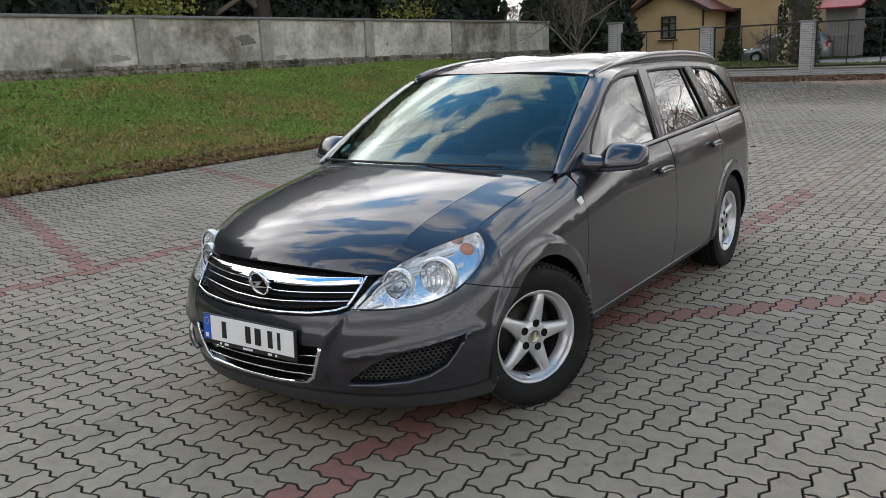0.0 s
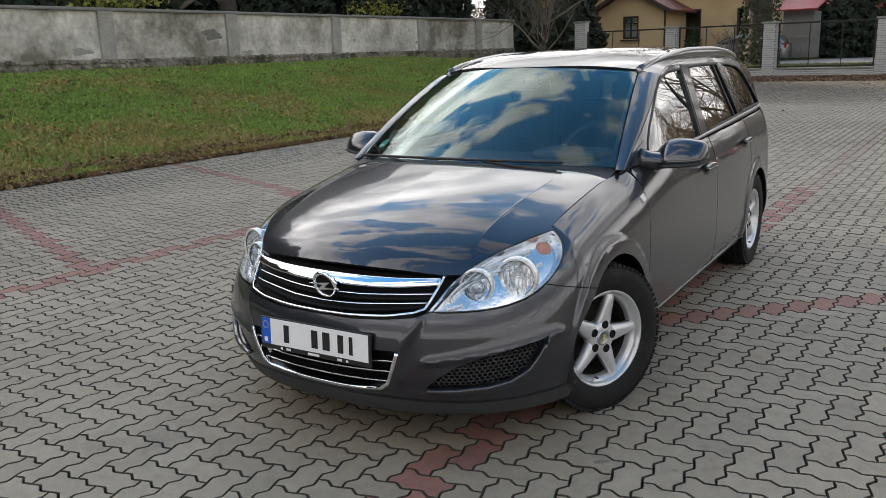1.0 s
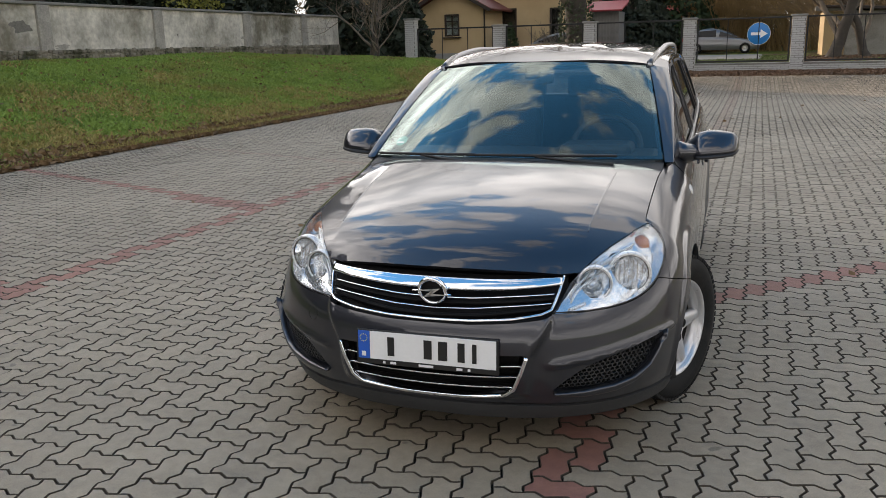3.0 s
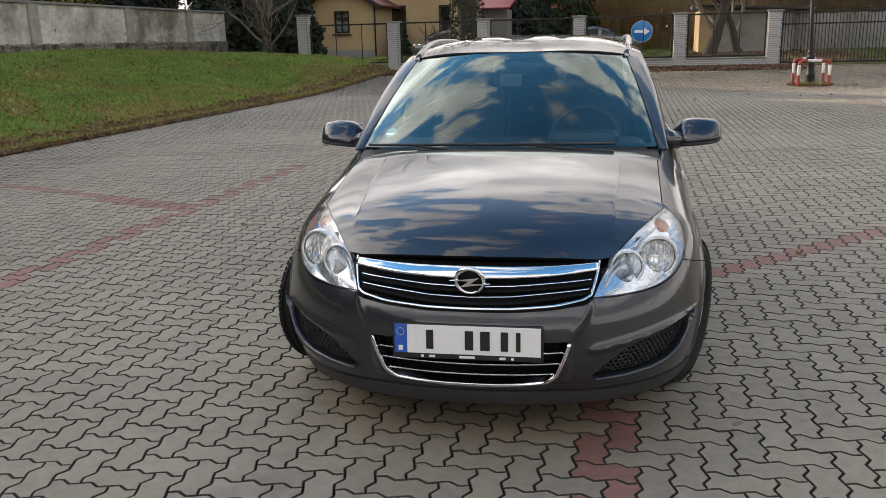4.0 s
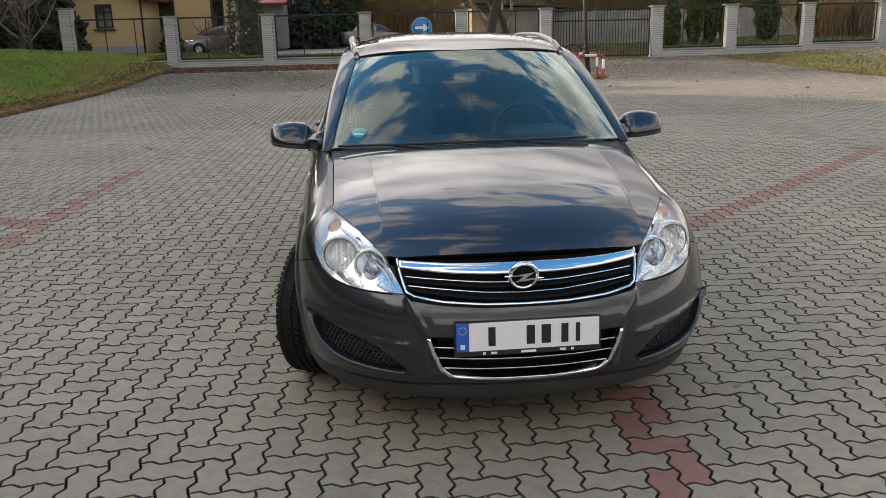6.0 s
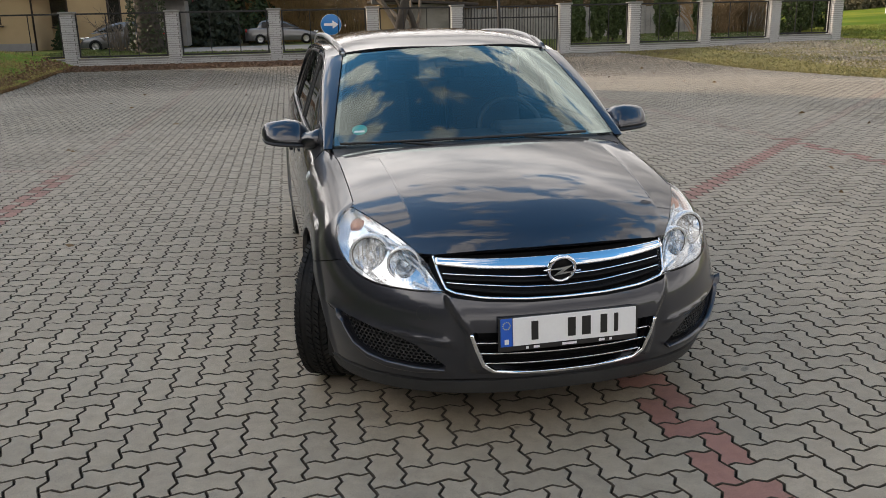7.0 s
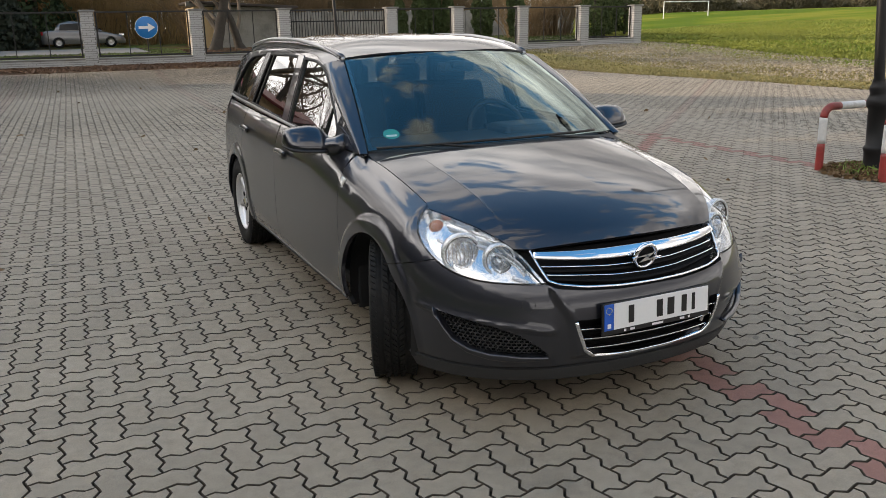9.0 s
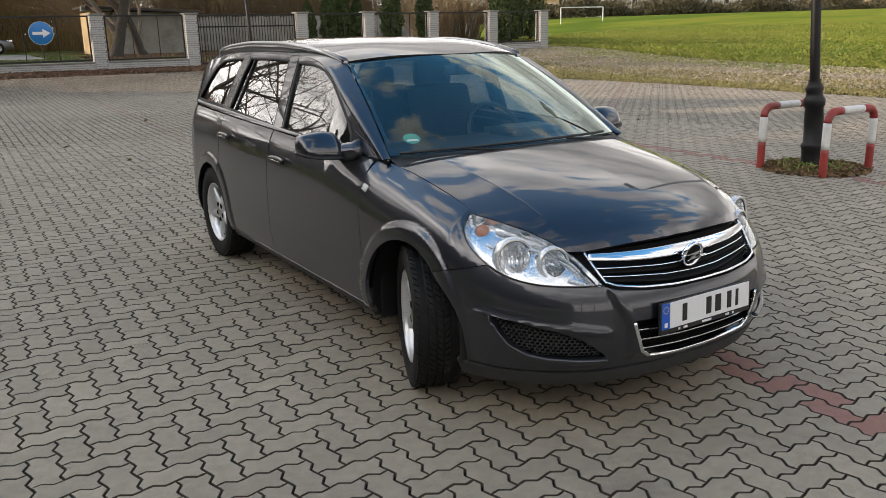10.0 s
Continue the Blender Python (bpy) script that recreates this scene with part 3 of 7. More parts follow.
# badge: plain ring with a bar
badge = part("badge", lathe([(-0.012, 0.041), (-0.012, 0.052), (-0.006, 0.057), (0.002, 0.0575), (0.007, 0.053), (0.008, 0.0475), (0.004, 0.043), (-0.004, 0.041)], 48, CHROME, "badge", closed=True), CHROME, car, "round chrome ring badge with a slanted bar")
badge.matrix_basis = pose(0, 0.062, 0.645, 0, 0, -90) @ pose(0, 0, 0, 0, 14, 0)
part("badge_back", lathe([(0.0, 0.0001), (0.0, 0.044), (-0.01, 0.045)], 40, MATT_BLACK, "badge_back"), MATT_BLACK, badge)
bm = bmesh.new()
bolt = [bm.verts.new(p) for p in ((0.006, -0.072, 0.005), (0.006, 0.036, 0.020), (0.006, 0.003, -0.005), (0.006, 0.072, -0.005), (0.006, -0.036, -0.020), (0.006, -0.003, 0.005))]
bolt_face = bm.faces.new(bolt)
bmesh.ops.recalc_face_normals(bm, faces=[bolt_face])
ext = bmesh.ops.extrude_face_region(bm, geom=[bolt_face])["geom"]
bmesh.ops.translate(bm, verts=[v for v in ext if isinstance(v, bmesh.types.BMVert)], vec=(0.006, 0, 0))
bmesh.ops.recalc_face_normals(bm, faces=bm.faces)
part("badge_bar", bm, CHROME, badge)

# lower grille
low = part("lower_grille", sheet("lower_grille", MATT_BLACK, [(s * 1.06, 0.355 + (z - 0.355) * (1.10 if z > 0.355 else 1.45)) for s, z in lower_grille], shell, step=0.03, rim=0.0, offset=-0.05), MATT_BLACK, car, "black lower grille framed by a chrome U")
part("surround", ribbon(sym([(0.0, 0.270), (0.1, 0.271), (0.2, 0.277), (0.268, 0.289), (0.308, 0.318), (0.332, 0.38), (0.351, 0.442)]), 0.015, 0.015, shell, CHROME, "surround", offset=0.0), CHROME, low, "chrome surround")
for z0, s1 in ((0.405, 0.335), (0.363, 0.322), (0.322, 0.305)):
    part("slat", ribbon(sym([(0.0, z0 - 0.006), (0.15, z0 - 0.004), (s1, z0)]), 0.0055, 0.008, shell, CHROME, "slat", offset=-0.010), CHROME, low)
    part("slat_blade", ribbon(sym([(0.0, z0 - 0.016), (0.15, z0 - 0.014), (s1, z0 - 0.01)]), 0.014, 0.02, shell, MATT_BLACK, "slat_blade", offset=-0.032), MATT_BLACK, low)

# side intakes with their honeycomb
for m in (False, True):
    vent = part("side_intake", sheet("side_intake", PLASTIC, fog_loop, shell, step=0.03, rim=0.0, offset=-0.035, mirrored=m), PLASTIC, car, "black honeycomb intake in the bumper")
    loop = shrink(resample(fog_loop, 0.01), 0.003)
    verts, faces = [], []
    for row in range(12):
        for col in range(24):
            cs, cz = 0.45 + col * 0.0205 + (row % 2) * 0.01025, 0.300 + row * 0.0138 + 0.055 * max(0, (0.45 + col * 0.0205 - 0.6))
            corners = [(cs + 0.0118 * math.cos(radians(60 * k + 90)) * r, cz + 0.0092 * math.sin(radians(60 * k + 90)) * r) for r in (1.0, 0.78) for k in range(6)]
            if not inside(np.array([(cs, cz)]), loop)[0]:
                continue
            base = len(verts)
            c = np.array(corners)
            P = shell(c[:, 0], c[:, 1])
            N = np.array((0.35, -0.93, 0.0))
            verts += [*(P - N * 0.012), *(P[6:] - N * 0.032)]
            for k in range(6):
                k2 = (k + 1) % 6
                faces += [(base + k, base + k2, base + 6 + k2, base + 6 + k), (base + 6 + k, base + 6 + k2, base + 12 + k2, base + 12 + k)]
    verts = np.array(verts)
    if m:
        verts[:, 0] *= -1
        faces = [f[::-1] for f in faces]
    tagged(part("honeycomb", mesh_of("honeycomb", verts, faces, BUMPER_BLACK, False), BUMPER_BLACK, vent), kind="stuff")
    part("intake_edge", ribbon([(0.45, 0.297), (0.56, 0.292), (0.68, 0.298), (0.765, 0.317), (0.835, 0.356), (0.878, 0.41), (0.908, 0.466)], [0.010, 0.024, 0.031, 0.028, 0.020, 0.012, 0.007], 0.026, shell, LIT_BUMPER_PAINT, "intake_edge", offset=0.012, mirrored=m, round_=0.6), LIT_BUMPER_PAINT, vent)
# towing-eye cover on the right
part("tow_cover", ribbon([(-0.53 + 0.026 * math.cos(a), 0.507 + 0.026 * math.sin(a)) for a in np.linspace(0, 6.28, 30)], 0.002, 0.0012, shell, PLASTIC, "tow_cover"), PLASTIC, bumper)

# number plate in its black holder; what stands on it is drawn as plain bars
plate = part("number_plate", boxed((0.534, 0.012, 0.128), (0, 0, -0.006), 0.004), PLATE_BLACK, car, "white number plate with a blue band, in a black holder")
plate.matrix_basis = pose(0, -0.022, 0.452, -3, 0, 0.6)
part("plate_face", boxed((0.472, 0.004, 0.104), (0.022, -0.006, 0.002), 0.0015), PLATE_WHITE, plate)
part("plate_band", boxed((0.044, 0.004, 0.104), (-0.2375, -0.006, 0.002), 0.0015), PLATE_BLUE, plate, "blue band")
for x, w in ((-0.132, 0.026), (0.008, 0.030), (0.064, 0.034), (0.132, 0.026), (0.180, 0.016)):
    part("plate_bar", boxed((w, 0.003, 0.070), (x, -0.0085, 0.002), 0.001), PLATE_BLACK, plate)
part("plate_bar", boxed((0.016, 0.003, 0.018), (-0.2375, -0.0085, -0.032), 0.001), PLATE_WHITE, plate)
bm = bmesh.new()
for k in range(12):
    a = 2 * math.pi * k / 12
    box(bm, (0.003, 0.0015, 0.003), (-0.2375 + 0.0135 * math.cos(a), -0.0085, 0.028 + 0.0135 * math.sin(a)))
part("band_stars", bm, material("star_yellow", (0.75, 0.6, 0.08), rough=0.4), plate)
for x, w in ((0.0, 0.055), (-0.125, 0.022), (-0.16, 0.010), (0.125, 0.022), (0.16, 0.010)):
    part("holder_bar", boxed((w, 0.002, 0.009), (x, -0.0065, -0.060), 0.0005), PLATE_WHITE, plate)

# headlamps
top_s = np.array([q for q, _ in reversed(upper_line)])
top_z = np.array([z for _, z in reversed(upper_line)])
top_p = shell(top_s, top_z)
top_d = (hood_z(top_p[:, 0], top_p[:, 1]) - 0.001 - top_z) * smooth((1.17 - top_s) / 0.06)


def lamp_surf(s, z):
    """The lamp's outside: the body's shape, drawn to the bonnet along its upper edge."""
    p = shell(s, z)
    a = np.abs(s)
    k = np.exp(-np.maximum(np.interp(a, top_s, top_z) - z, 0) / 0.045)
    return p + np.stack([0 * a, 0 * a, np.interp(a, top_s, top_d) * k], -1)


for m in (False, True):
    lamp = part("headlamp", sheet("headlamp", LAMP_INNER, lamp_loop, lamp_surf, holes=[[(a + r_ * math.cos(q), b + r_ * math.sin(q)) for q in np.linspace(0, 2 * math.pi, 29)[:-1]] for a, b, r_ in ((0.648, 0.680, 0.051), (0.831, 0.697, 0.063))], step=0.022, gap=0.001, rim=0.012, offset=-0.040, mirrored=m), LAMP_INNER, car, "clear headlamp with two chrome reflector bowls and an orange bulb")
    # side walls of the housing
    lp = shrink(resample(lamp_loop, 0.02), 0.001)
    P = lamp_surf(lp[:, 0], lp[:, 1])
    e = 0.004
    N = np.cross(shell(lp[:, 0] + e, lp[:, 1]) - shell(lp[:, 0] - e, lp[:, 1]), shell(lp[:, 0], lp[:, 1] + e) - shell(lp[:, 0], lp[:, 1] - e))
    N /= np.linalg.norm(N, axis=1, keepdims=True)
    V = np.concatenate([P - N * 0.003, P - N * 0.042])
    k = len(lp)
    F = [(i, (i + 1) % k, k + (i + 1) % k, k + i) for i in range(k)]
    if m:
        V[:, 0] *= -1
        F = [f[::-1] for f in F]
    part("housing", mesh_of("housing", V, F, LAMP_INNER), LAMP_INNER, lamp)
    part("lens", sheet("lens", LENS, lamp_loop, lamp_surf, step=0.02, gap=0.0, rim=0.006, offset=0.001, mirrored=m), LENS, lamp, "clear plastic lens")
    part("seal", ribbon(lower_line, 0.005, 0.006, shell, PLASTIC, "seal", offset=-0.003, mirrored=m), PLASTIC, lamp)
    for s0, z0, r, dep in ((0.642, 0.656, 0.055, 0.055), (0.815, 0.672, 0.069, 0.06)):
        c = shell(s0, z0)
        out_dir = Vector((0.22, -0.95, 0.06)).normalized()
        bowl = part("reflector", lathe([(-0.062, 0.004), (-0.058, r * 0.35), (-0.045, r * 0.65), (-0.022, r * 0.88), (0.0, r * 0.97), (0.004, r), (0.002, r * 1.06), (-0.006, r * 1.10), (-0.05, r * 1.10)], 40, REFLECTOR, "reflector"), REFLECTOR, lamp, "chrome reflector bowl")
        rot = out_dir.to_track_quat("X", "Z").to_matrix().to_4x4()
        at = Vector(c) - out_dir * 0.036
        if m:
            at.x *= -1
            out_dir.x *= -1
            rot = out_dir.to_track_quat("X", "Z").to_matrix().to_4x4()
        bowl.matrix_basis = Matrix.Translation(at) @ rot
        part("bowl_ring", lathe([(0.000, r * 1.04), (0.0055, r * 1.05), (0.007, r * 1.10), (0.004, r * 1.17), (-0.02, r * 1.19)], 40, LAMP_RING, "bowl_ring"), LAMP_RING, bowl)
        part("bowl_shadow_ring", lathe([(-0.002, r * 0.955), (0.0025, r * 0.965), (0.003, r * 1.0), (0.001, r * 1.03)], 40, DARK_METAL, "bowl_shadow_ring"), DARK_METAL, bowl)
        part("bulb_cap", lathe([(0.0, 0.0001), (-0.004, 0.010), (-0.012, 0.014), (-0.05, 0.014)] if r < 0.06 else [(-0.02, 0.0001), (-0.022, 0.008), (-0.028, 0.010), (-0.058, 0.010)], 24, REFLECTOR if r > 0.06 else LENS, "bulb_cap"), None, bowl)
        if r < 0.06:
            part("lens_dome", lathe([(0.006, 0.0001), (0.004, r * 0.3), (-0.003, r * 0.55), (-0.014, r * 0.74), (-0.03, r * 0.8)], 32, glass("lamp_dome", (0.8, 0.83, 0.86), 1.5), "lens_dome"), None, bowl)
        else:
            bmv = bmesh.new()
            for kk in range(-3, 4):
                hgt = math.sqrt(max(0.01, 1 - (kk / 4) ** 2)) * r * 1.35
                box(bmv, (0.004, 0.005, hgt), (-0.040 + 0.004 * abs(kk), kk * r * 0.235, 0), 0.001)
            part("reflector_ribs", bmv, REFLECTOR, bowl)
    for off, dep in ((0.016, 0.030), (0.032, 0.036)):
        line = [tuple(p) for p in shrink(resample(lamp_loop, 0.02), off) if p[1] > 0.615 + 0.10 * (p[0] - 0.5) and 0.53 < p[0] < 1.09]
        line.sort()
        high = [p for p in line if p[1] > 0.60 + 0.32 * (p[0] - 0.45)]
        if len(high) > 3:
            part("bezel_rib", ribbon(high, 0.007, 0.014, lamp_surf, LAMP_RING, "bezel_rib", offset=-dep, mirrored=m), LAMP_RING, lamp)
    for s0, z0, ln in ((0.74, 0.715, 0.10), (0.77, 0.738, 0.13), (0.56, 0.605, 0.07), (0.95, 0.720, 0.08)):
        part("bezel_rib", ribbon([(s0 - ln / 2, z0 - 0.010), (s0, z0), (s0 + ln / 2, z0 + 0.008)], 0.012, 0.02, shell, LAMP_RING, "bezel_rib", offset=-0.036, mirrored=m), LAMP_RING, lamp)
    c = shell(0.995, 0.742)
    at = Vector((c[0] * (-1 if m else 1), c[1], c[2])) + Vector((0.02 if m else -0.02, 0.045, 0))
    blk = part("indicator", lathe([(0.0, 0.0001), (-0.004, 0.015), (-0.012, 0.026), (-0.026, 0.032), (-0.036, 0.033)], 28, AMBER, "indicator"), AMBER, lamp, "orange indicator bulb")
    blk.matrix_basis = Matrix.Translation(at) @ Vector((-0.45 if m else 0.45, -0.88, 0.1)).to_track_quat("X", "Z").to_matrix().to_4x4()

# bonnet
edge_s = [s for s in np.linspace(lamp_loop[peak][0] + 0.012, s_of_y(1.235), 24)]
edge = [tuple(shell(s, shoulder_z(np.interp(s, plan_s, plan_y)))[:2]) for s in edge_s]
lamp_edge = [tuple(shell(s, z)[:2]) for s, z in reversed(upper_line)]
front_edge = [(x, 0.138 + 0.40 * x * x) for x in np.linspace(0.0, 0.44, 10)]
rear_edge = [(x, 0.985 + 0.235 * (x / 0.7) ** 2.2) for x in np.linspace(0.68, 0.03, 14)]
half = front_edge[1:] + [p for p in lamp_edge if p[0] > 0.495] + edge[1:] + rear_edge
hood_loop = half + [(-x, y) for x, y in reversed(half)]


def hood_surf(x, y):
    return np.stack([x + 0 * y, y + 0 * x, hood_z(x, y)], -1)


bonnet = part("bonnet", sheet("bonnet", PAINT, hood_loop, hood_surf, step=0.012, gap=0.0012, rim=0.025), PAINT, car)
for m in (False, True):
    # thin bead added along the crease, shaped to draw its bright highlight
    part("pressed_crease", ribbon([(0.497 + 0.05 * (y - 0.3), y) for y in np.linspace(0.40, 0.98, 30)], [0.004, 0.010, 0.010, 0.008, 0.003], 0.0028, hood_surf, PAINT, "pressed_crease", offset=-0.0004, mirrored=m, round_=0.9), PAINT, bonnet)
part("bonnet_gap", sheet("bonnet_gap", PLASTIC, [(x * 0.86, 0.02 + y * 0.985) for x, y in hood_loop], hood_surf, step=0.06, rim=0.0, offset=-0.05), PLASTIC, car)

# front wings
door_gap = [(s_of_y(1.325), 0.935), (s_of_y(1.322), 0.88), (s_of_y(1.312), 0.80), (s_of_y(1.285), 0.60), (s_of_y(1.255), 0.42), (s_of_y(1.235), SILL)]
wing_top = [(s, shoulder_z(np.interp(s, plan_s, plan_y))) for s in np.linspace(lamp_loop[peak][0] + 0.012, s_of_y(1.31), 24)]
outer_lamp = [(seam_at[0] + 0.001, seam_at[1] - 0.002)] + [(q + 0.001, z - 0.001) for q, z in lower_line if q > seam_at[0]]
wing_arch = arc(AXLE_F, FLARE, 186, 51, 48)
wing_loop = outer_lamp + wing_top + door_gap[1:] + wing_arch
both("wing", PAINT, wing_loop, shell, step=0.0105, gap=0.0014, rim=0.02)
for m in (False, True):
    part("side_repeater", ribbon([(s_of_y(1.262), 0.826), (s_of_y(1.30), 0.836)], 0.034, 0.012, shell, REPEATER, "side_repeater", mirrored=m, round_=0.3), None, car, "small clear side repeater")

# doors and rear quarters
belt = lambda y: (s_of_y(y), float(belt_z(y)))
rear_gap = [(2.475, 0.985), (2.475, 0.8), (2.47, 0.6), (2.455, 0.4), (2.44, SILL)]
door_f = [(s_of_y(1.329), 0.936)] + [belt(y) for y in np.linspace(1.36, 2.47, 20)] + [(s_of_y(y), z) for y, z in rear_gap[1:]] + door_gap[:0:-1]
both("front_door", PAINT, door_f, shell, step=0.026, gap=0.0022, rim=0.02)
arc_r = [(s_of_y(AXLE_R + ARCH * math.cos(radians(a))), HUB_Z + ARCH * math.sin(radians(a))) for a in np.linspace(122, 186, 16)]
door_r = [belt(y) for y in np.linspace(2.479, 3.36, 16)] + [(s_of_y(3.362), 0.85)] + arc_r + [(s_of_y(y), z) for y, z in rear_gap[:0:-1]]
both("rear_door", PAINT, door_r, shell, step=0.016, gap=0.0022, rim=0.02)
inner_r = [(s_of_y(AXLE_R + FLARE * math.cos(radians(a))), HUB_Z + FLARE * math.sin(radians(a))) for a in np.linspace(-8, 122, 40)]
quarter = [(s_of_y(3.366), 0.85)] + [belt(y) for y in np.linspace(3.364, 4.40, 20)] + [(S_END - 0.02, 1.03), (S_END - 0.02, 0.25)] + inner_r

both("quarter_panel", PAINT, quarter, shell, step=0.013, gap=0.0022, rim=0.02)
# sills: dark lower strip with a bright edge
sill_loop = [(s_of_y(1.24), SILL - 0.004), (s_of_y(3.215), SILL - 0.004), (s_of_y(3.22), 0.215), (s_of_y(1.245), 0.215)]
both("sill", BUMPER_BLACK, sill_loop, shell, step=0.05, rim=0.02, offset=-0.012)
for m in (False, True):
    part("sill_edge", ribbon([(s_of_y(1.235), SILL + 0.004), (s_of_y(3.21), SILL + 0.004)], 0.006, 0.008, shell, PAINT, "sill_edge", offset=0.0, mirrored=m), PAINT, car)

# inner shell and floor that close the body behind the gaps
both("inner_shell", PLASTIC, [(s_of_y(1.3), 0.93)] + [(s_of_y(y), float(belt_z(y)) - 0.01) for y in np.linspace(1.4, 4.3, 20)] + [(s_of_y(4.3), 0.25)] + arc(AXLE_R, 0.36, -8, 188, 30)[::-1] + [(s_of_y(3.1), 0.2), (s_of_y(1.3), 0.2)], shell, step=0.08, rim=0.0, offset=-0.03)
part("floor_pan", boxed((1.36, 3.3, 0.08), (0, 2.62, 0.205), 0.02), PLASTIC, car)
# tray added out of sight to deepen the shade under the nose
part("under_tray", box(boxed((1.06, 0.66, 0.03), (0, 0.70, 0.188), 0.012), (0.66, 0.26, 0.03), (0, 0.25, 0.190), 0.012), PLASTIC, car)
part("engine_bay", boxed((1.06, 0.85, 0.42), (0, 0.72, 0.44), 0.05), PLASTIC, car)
for yc in (AXLE_F, AXLE_R):
    for sx in (1, -1):
        prof = [(0.0, 0.375), (0.02, 0.385), (0.24, 0.385), (0.30, 0.36), (0.30, 0.02)]
        n, seg = len(prof), 24
        V = [(sx * (0.835 - a), yc - r * math.cos(math.pi * (k / seg * 1.16 - 0.08)), HUB_Z + r * math.sin(math.pi * (k / seg * 1.16 - 0.08))) for k in range(seg + 1) for a, r in prof]
        F = [(k * n + i, k * n + i + 1, (k + 1) * n + i + 1, (k + 1) * n + i) for k in range(seg) for i in range(n - 1)]
        part("wheel_liner", mesh_of("wheel_liner", V, F, PLASTIC), PLASTIC, car)


for sx in (1, -1):
    part("splash_guard", boxed((0.34, 0.03, 0.34), (sx * 0.62, 1.262, 0.36), 0.01), PLASTIC, car)

# glasshouse
ws_loop = [(u, 0.0) for u in np.linspace(-1, 1, 30)] + [(1, v) for v in np.linspace(0, 1, 12)[1:]] + [(u, 1.0) for u in np.linspace(1, -1, 30)[1:]] + [(-1, v) for v in np.linspace(1, 0, 12)[1:-1]]


def ws_metric(a, b):
    return ws_surf(a / 0.7, b / 0.8)


ws_m = [(u * 0.7, v * 0.8) for u, v in ws_loop]
screen = part("windscreen", sheet("windscreen", GLASS, ws_m, ws_metric, step=0.035, gap=0.004, rim=0.005), GLASS, car, "laminated windscreen with a black edge")
ring_in = [(u * 0.962 * 0.7, (0.045 + v * 0.942) * 0.8) for u, v in ws_loop]
part("black_edge", sheet("black_edge", GLOSS_BLACK, ws_m, ws_metric, holes=[ring_in], step=0.03, gap=0.006, rim=0.0, offset=-0.006), GLOSS_BLACK, screen)
st_c = [(-0.585 + 0.035 * math.cos(a), 0.110 + 0.035 * math.sin(a)) for a in np.linspace(0, 2 * math.pi, 25)[:-1]]
part("badge_sticker", sheet("badge_sticker", STICKER, st_c, ws_metric, step=0.02, rim=0.0, offset=-0.005), STICKER, screen, "round green sticker")
part("sticker_bar", sheet("sticker_bar", PLATE_WHITE, [(-0.608, 0.090), (-0.562, 0.090), (-0.562, 0.103), (-0.608, 0.103)], ws_metric, step=0.02, rim=0.0, offset=-0.003), PLATE_WHITE, screen)
# cowl and wipers
cowl_loop = [(u, 0.0) for u in np.linspace(-1, 1, 30)] + [(u, -0.085) for u in np.linspace(1, -1, 30)]


def cowl_surf(a, b):
    p = ws_surf(a, 0 * b)
    return p + np.stack([0 * a, b * 1.0, b * 0.30 - 0.012 + 0 * a], -1)


part("cowl", sheet("cowl", PLASTIC, cowl_loop, cowl_surf, step=0.03, rim=0.01), PLASTIC, car)
for u0, v0, u1, v1 in ((-0.95, 0.004, -0.16, 0.010), (-0.22, 0.006, 0.72, 0.014)):
    pts = [ws_surf(u0 + (u1 - u0) * k / 12, v0 + (v1 - v0) * k / 12) + np.array((0, -0.010, 0.010)) for k in range(13)]
    wiper = part("wiper", tube(pts, 0.0065, 8, mat=PLASTIC, name="wiper"), PLASTIC, car, "black wiper resting on the windscreen")
    arm = [ws_surf(u1 - 0.02 - (u1 - u0) * 0.5 * k / 6, -0.045 + 0.055 * k / 6) + np.array((0, -0.012, 0.004)) for k in range(7)]
    part("wiper_arm", tube(arm, [0.011, 0.010, 0.009, 0.008, 0.007, 0.006, 0.005], 8, mat=PLASTIC, name="wiper_arm"), PLASTIC, wiper)


def a_pillar(a, b):
    """Strip from the windscreen's side edge (b = 0) to the window frame (b = 1); a runs up."""
    p0 = ws_surf(1.0 + 0 * a, a)
    y1 = 1.275 + 0.725 * a
    z1 = cant_z(y1)
    p1 = np.stack([side_x(y1, z1), y1, z1], -1)
    t = b[..., None] if np.ndim(b) else b
    bow = np.array((0.026, -0.010, 0.003)) * (4 * t * (1 - t))
    return p0 * (1 - t) + p1 * t + bow


ap = [(v, 0.0) for v in np.linspace(-0.02, 1.0, 24)] + [(v, 1.0) for v in np.linspace(1.0, -0.02, 24)]


def ap_metric(a, b):
    return a_pillar(a / 0.8, b / 0.09)


both("a_pillar", PAINT, [(a * 0.8, b * 0.09) for a, b in ap], ap_metric, step=0.022, gap=0.001, rim=0.01, flip=True)

# window frame panels: the side above the window line, with the glass openings cut out
y_top = lambda y: float(cant_z(y))
glass_f = [(1.53, 0.983), (1.555, 1.045), (1.63, 1.118), (1.74, 1.198), (1.87, 1.280), (2.00, 1.333), (2.16, 1.360), (2.372, 1.366), (2.365, 1.2), (2.355, 1.0)]
glass_r = [(2.495, 1.004), (2.50, 1.2), (2.515, 1.373), (2.8, 1.378), (3.14, 1.373), (3.20, 1.27), (3.31, 1.045), (2.9, 1.026)]
glass_q = [(3.45, 1.055), (3.36, 1.22), (3.265, 1.368), (3.45, 1.362), (3.66, 1.345), (3.80, 1.30), (3.95, 1.19), (4.09, 1.068), (3.8, 1.063)]
